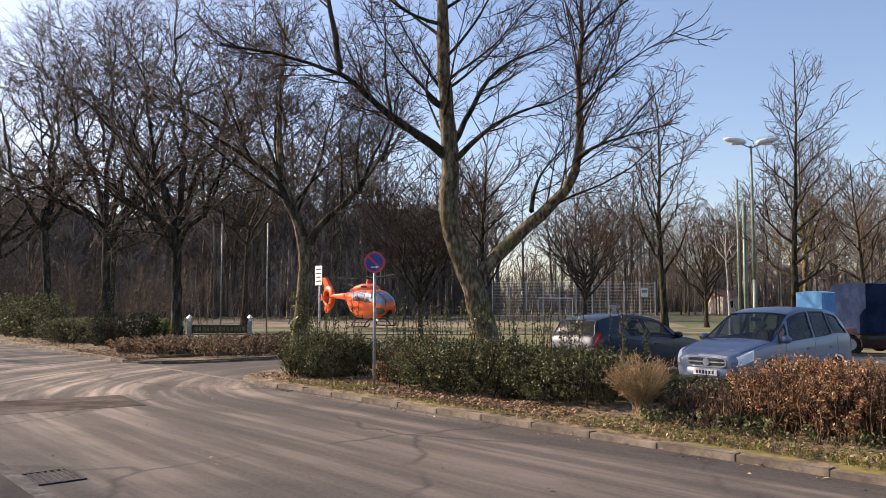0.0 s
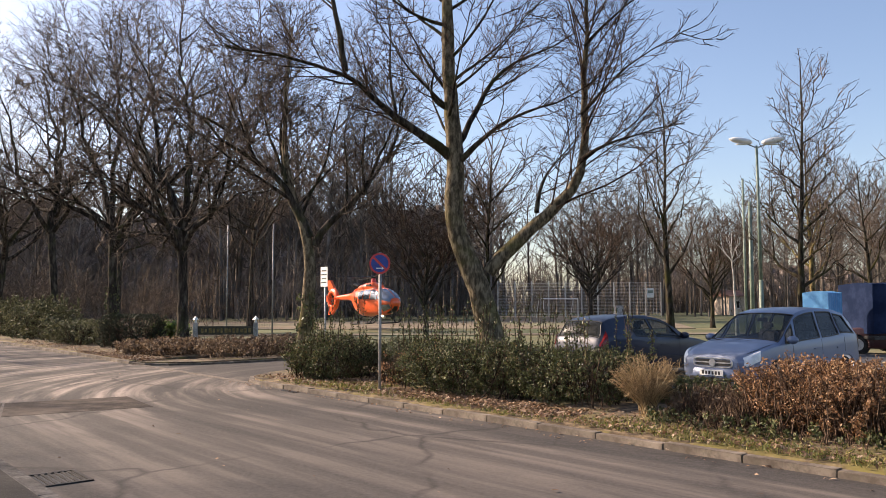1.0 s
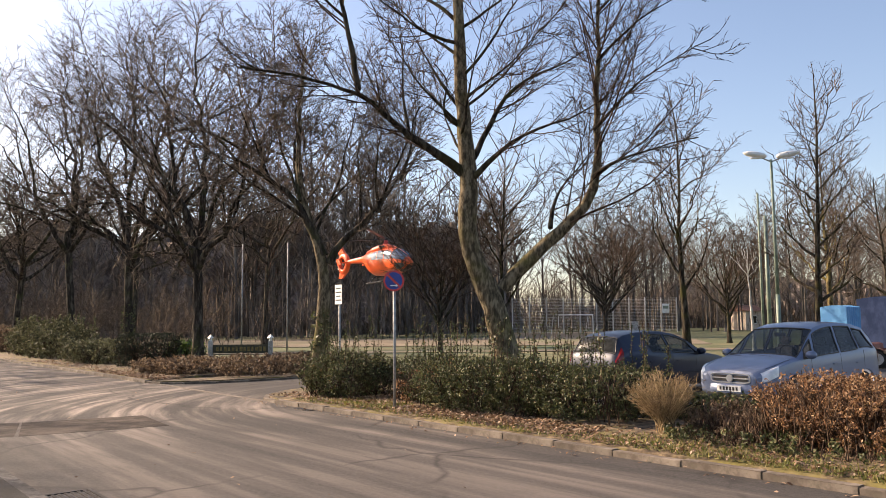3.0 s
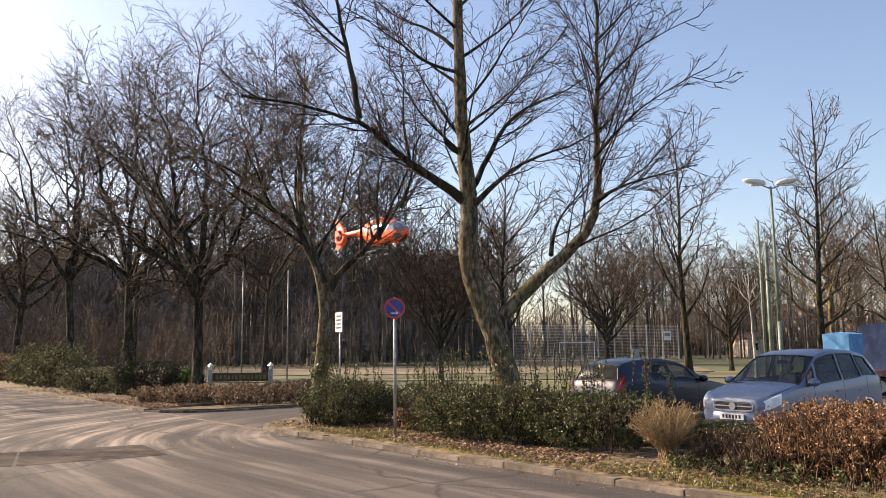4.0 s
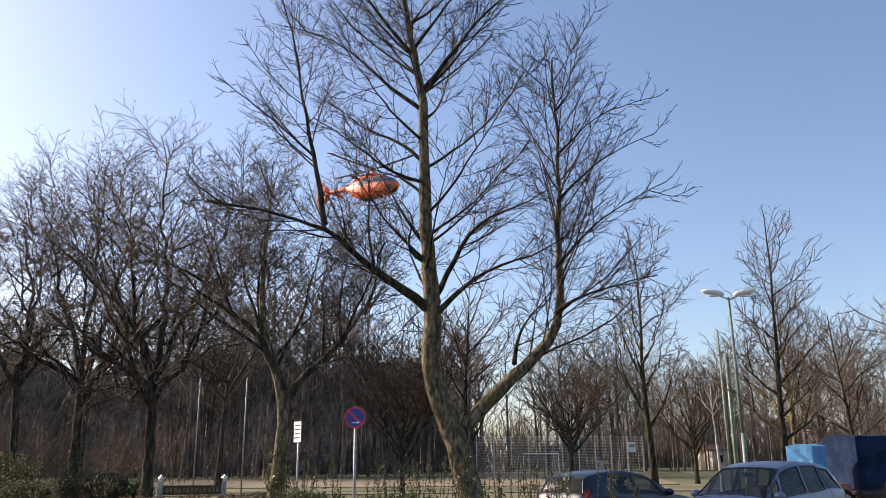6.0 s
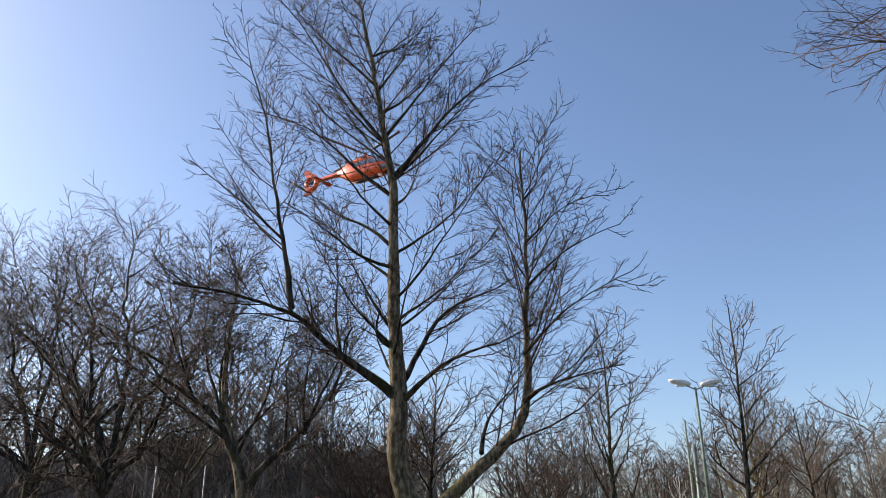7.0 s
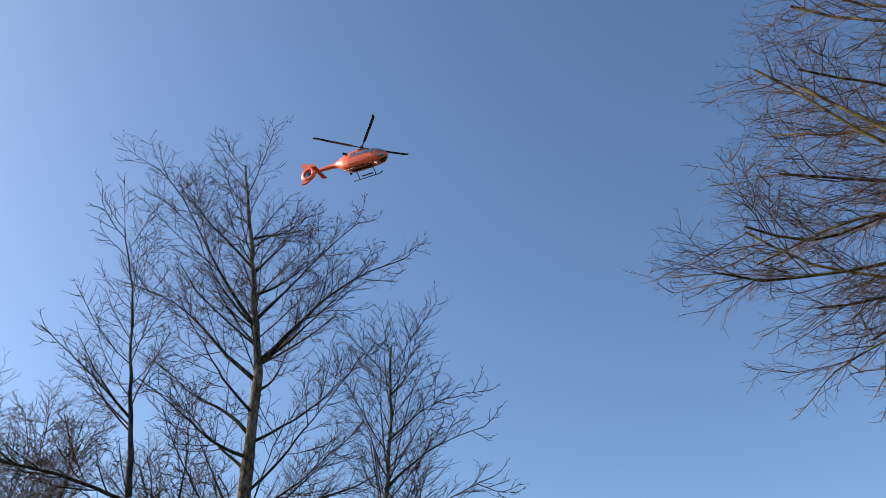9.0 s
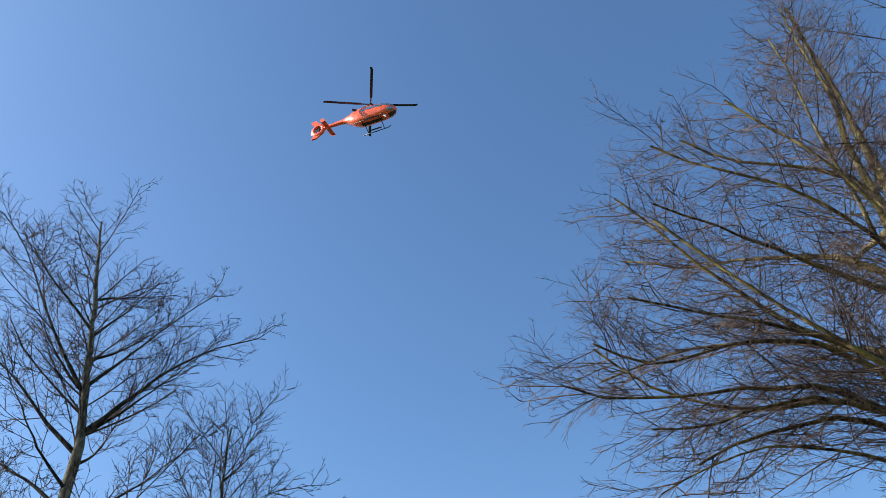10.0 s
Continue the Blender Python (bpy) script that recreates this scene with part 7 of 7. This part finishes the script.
    for k in range(10):
        bm = bmesh.new()
        box(bm, 0.1, 0.49, -0.012, 0.012, -0.045, 0.045, 0.005, Matrix.Rotation(k * 2 * math.pi / 10, 4, "Y") @ Matrix.Rotation(radians(35), 4, "X"))
        part("fan_blade", bm, DARKMETAL, fan)
    bm = bmesh.new()
    disc(bm, 0.13, 0.2, Matrix.Rotation(radians(90), 4, "X"), 18)
    part("fan_hub", bm, DARKMETAL, fan)
    bm = bmesh.new()
    prism(bm, [(-5.75, 2.5), (-6.3, 2.8), (-6.95, 2.7), (-7.4, 3.55), (-6.75, 3.55)], -0.11, 0.11)
    part("upper_fin", bm, ORANGE, e)
    bm = bmesh.new()
    prism(bm, [(-6.0, 1.3), (-6.95, 1.5), (-7.2, 0.92), (-6.7, 0.88)], -0.09, 0.09)
    part("lower_fin", bm, ORANGE, e)
    bm = bmesh.new()
    prism(bm, [(-7.1, 2.55), (-7.28, 2.5), (-7.36, 1.7), (-7.05, 1.5)], -0.05, 0.05)
    part("trailing_edge", bm, WHITE, e, "pale trailing edge")
    bm = bmesh.new()
    box(bm, -5.5, -5.0, -1.15, 1.15, 2.0, 2.06, 0.02)
    stab = part("stabiliser", bm, ORANGE, e)
    for s in (-1, 1):
        bm = bmesh.new()
        prism(bm, [(-4.85, 1.85), (-5.4, 1.8), (-5.6, 2.3), (-5.15, 2.32)], s * 1.15 - 0.03, s * 1.15 + 0.03)
        part("end_plate", bm, ORANGE, stab)
    # landing gear
    for s in (-1, 1):
        bm = bmesh.new()
        tube(bm, [(-1.4, s, 0.05), (1.5, s, 0.05), (1.75, s, 0.1), (1.95, s, 0.25)], 0.05, 8)
        skid = part("skid", bm, DARKMETAL, e, smooth=True)
        bm = bmesh.new()
        box(bm, -0.4, 0.9, s * 0.86 - 0.09, s * 0.86 + 0.09, 0.28, 0.31, 0.008)
        part("step", bm, DARKMETAL, skid)
    for x in (-0.75, 1.15):
        bm = bmesh.new()
        tube(bm, [(x, -1, 0.05), (x, -0.86, 0.32), (x, -0.5, 0.55), (x, 0.5, 0.55), (x, 0.86, 0.32), (x, 1, 0.05)], 0.045, 8)
        part("cross_tube", bm, DARKMETAL, e, smooth=True)
    bm = bmesh.new()
    rod(bm, (1.75, -0.35, 0.52), (1.95, -0.35, 0.4), 0.1, 0.12, 14)
    part("searchlight", bm, CHROME, e)
    bm = bmesh.new()
    rod(bm, (1.4, 0, 2.48), (1.25, 0, 2.8), 0.02, 0.012, 6)
    part("aerial", bm, ORANGE, e)
    # rotor
    rotor = new("main_rotor")
    rotor.parent = e
    rotor.matrix_basis = pose(0, 0, 3.3)
    bm = bmesh.new()
    rod(bm, (0, 0, -0.1), (0, 0, 0.06), 0.16, 0.16, 18)
    rod(bm, (0, 0, 0.06), (0, 0, 0.12), 0.2, 0.12, 18)
    part("rotor_hub", bm, DARKMETAL, rotor)
    for k in range(4):
        bm = bmesh.new()
        loft(bm, [[(x, y0, z), (x, y1, z), (x, y1, z + t), (x, (y0 + y1) / 2, z + t * 1.4), (x, y0, z + t)] for x, y0, y1, z, t in ((0.1, -0.06, 0.06, -0.02, 0.05), (0.9, -0.07, 0.07, -0.01, 0.05), (1.2, -0.13, 0.16, 0.0, 0.04), (3.2, -0.13, 0.16, 0.06, 0.03), (4.8, -0.13, 0.16, 0.14, 0.025), (5.1, -0.2, 0.05, 0.16, 0.02))])
        bmesh.ops.rotate(bm, verts=bm.verts, cent=(0, 0, 0), matrix=Matrix.Rotation(k * math.pi / 2, 3, "Z"))
        part("rotor_blade", bm, DARKMETAL, rotor)
    return e, rotor, fan


heli, heli_rotor, heli_fan = helicopter()

# ---- what moves ----
# seconds, place of the skids, heading, nose up, bank
HELI_ROWS = [
    (0.0, -4.99, 53.94, 0.15, -56.9, 0.4, 1.1),
    (1.0, -5.16, 55.56, 0.35, -55.6, 2.6, 0.5),
    (1.5, -5.38, 55.80, 1.10, -57.3, 2.0, 0.8),
    (2.0, -5.53, 56.16, 1.99, -56.7, 1.2, 1.2),
    (2.5, -5.47, 56.91, 2.89, -54.7, 2.2, 1.6),
    (4.0, -6.36, 63.65, 9.53, -48.3, -0.0, -0.4),
    (4.5, -6.72, 64.60, 12.06, -49.9, -2.2, 0.2),
    (5.0, -6.62, 65.17, 15.25, -49.6, -4.2, 1.5),
    (6.5, -3.57, 66.61, 28.34, -36.2, 0.3, 0.9),
    (7.0, -2.74, 66.52, 33.64, -34.2, 2.1, 0.8),
    (7.5, -1.41, 66.29, 39.10, -31.3, 1.3, 1.0),
    (8.0, 0.62, 65.63, 44.55, -32.3, 0.4, 1.6),
    (8.5, 3.07, 64.96, 49.28, -34.5, 0.5, 2.5),
    (9.0, 7.32, 62.10, 54.74, -38.5, 0.6, 3.9),
    (9.5, 12.06, 57.68, 60.78, -44.5, -0.0, 4.8),
    (10.0, 18.14, 51.64, 67.32, -48.9, -0.7, 5.6),
]


def motions():
    """The helicopter lifts off, climbs away and turns; its rotor and tail fan spin."""
    def at(x, y, z, heading, up, bank):
        return pose(x, y, z, 0, 0, heading) @ pose(0, 0, 0, 0, -up, 0) @ pose(0, 0, 0, bank, 0, 0)

    walk(heli, [(t, at(*r)) for t, *r in HELI_ROWS])
    frames = range(0, 301)
    walk(heli_rotor, [(k / FPS, pose(0, 0, 3.3, 0, 0, (28 + 80.5 * (k - 300)) % 360)) for k in frames])
    walk(heli_fan, [(k / FPS, pose(-6.4, 0, 2.05, 0, (75 * k) % 360, 0)) for k in frames])


motions()
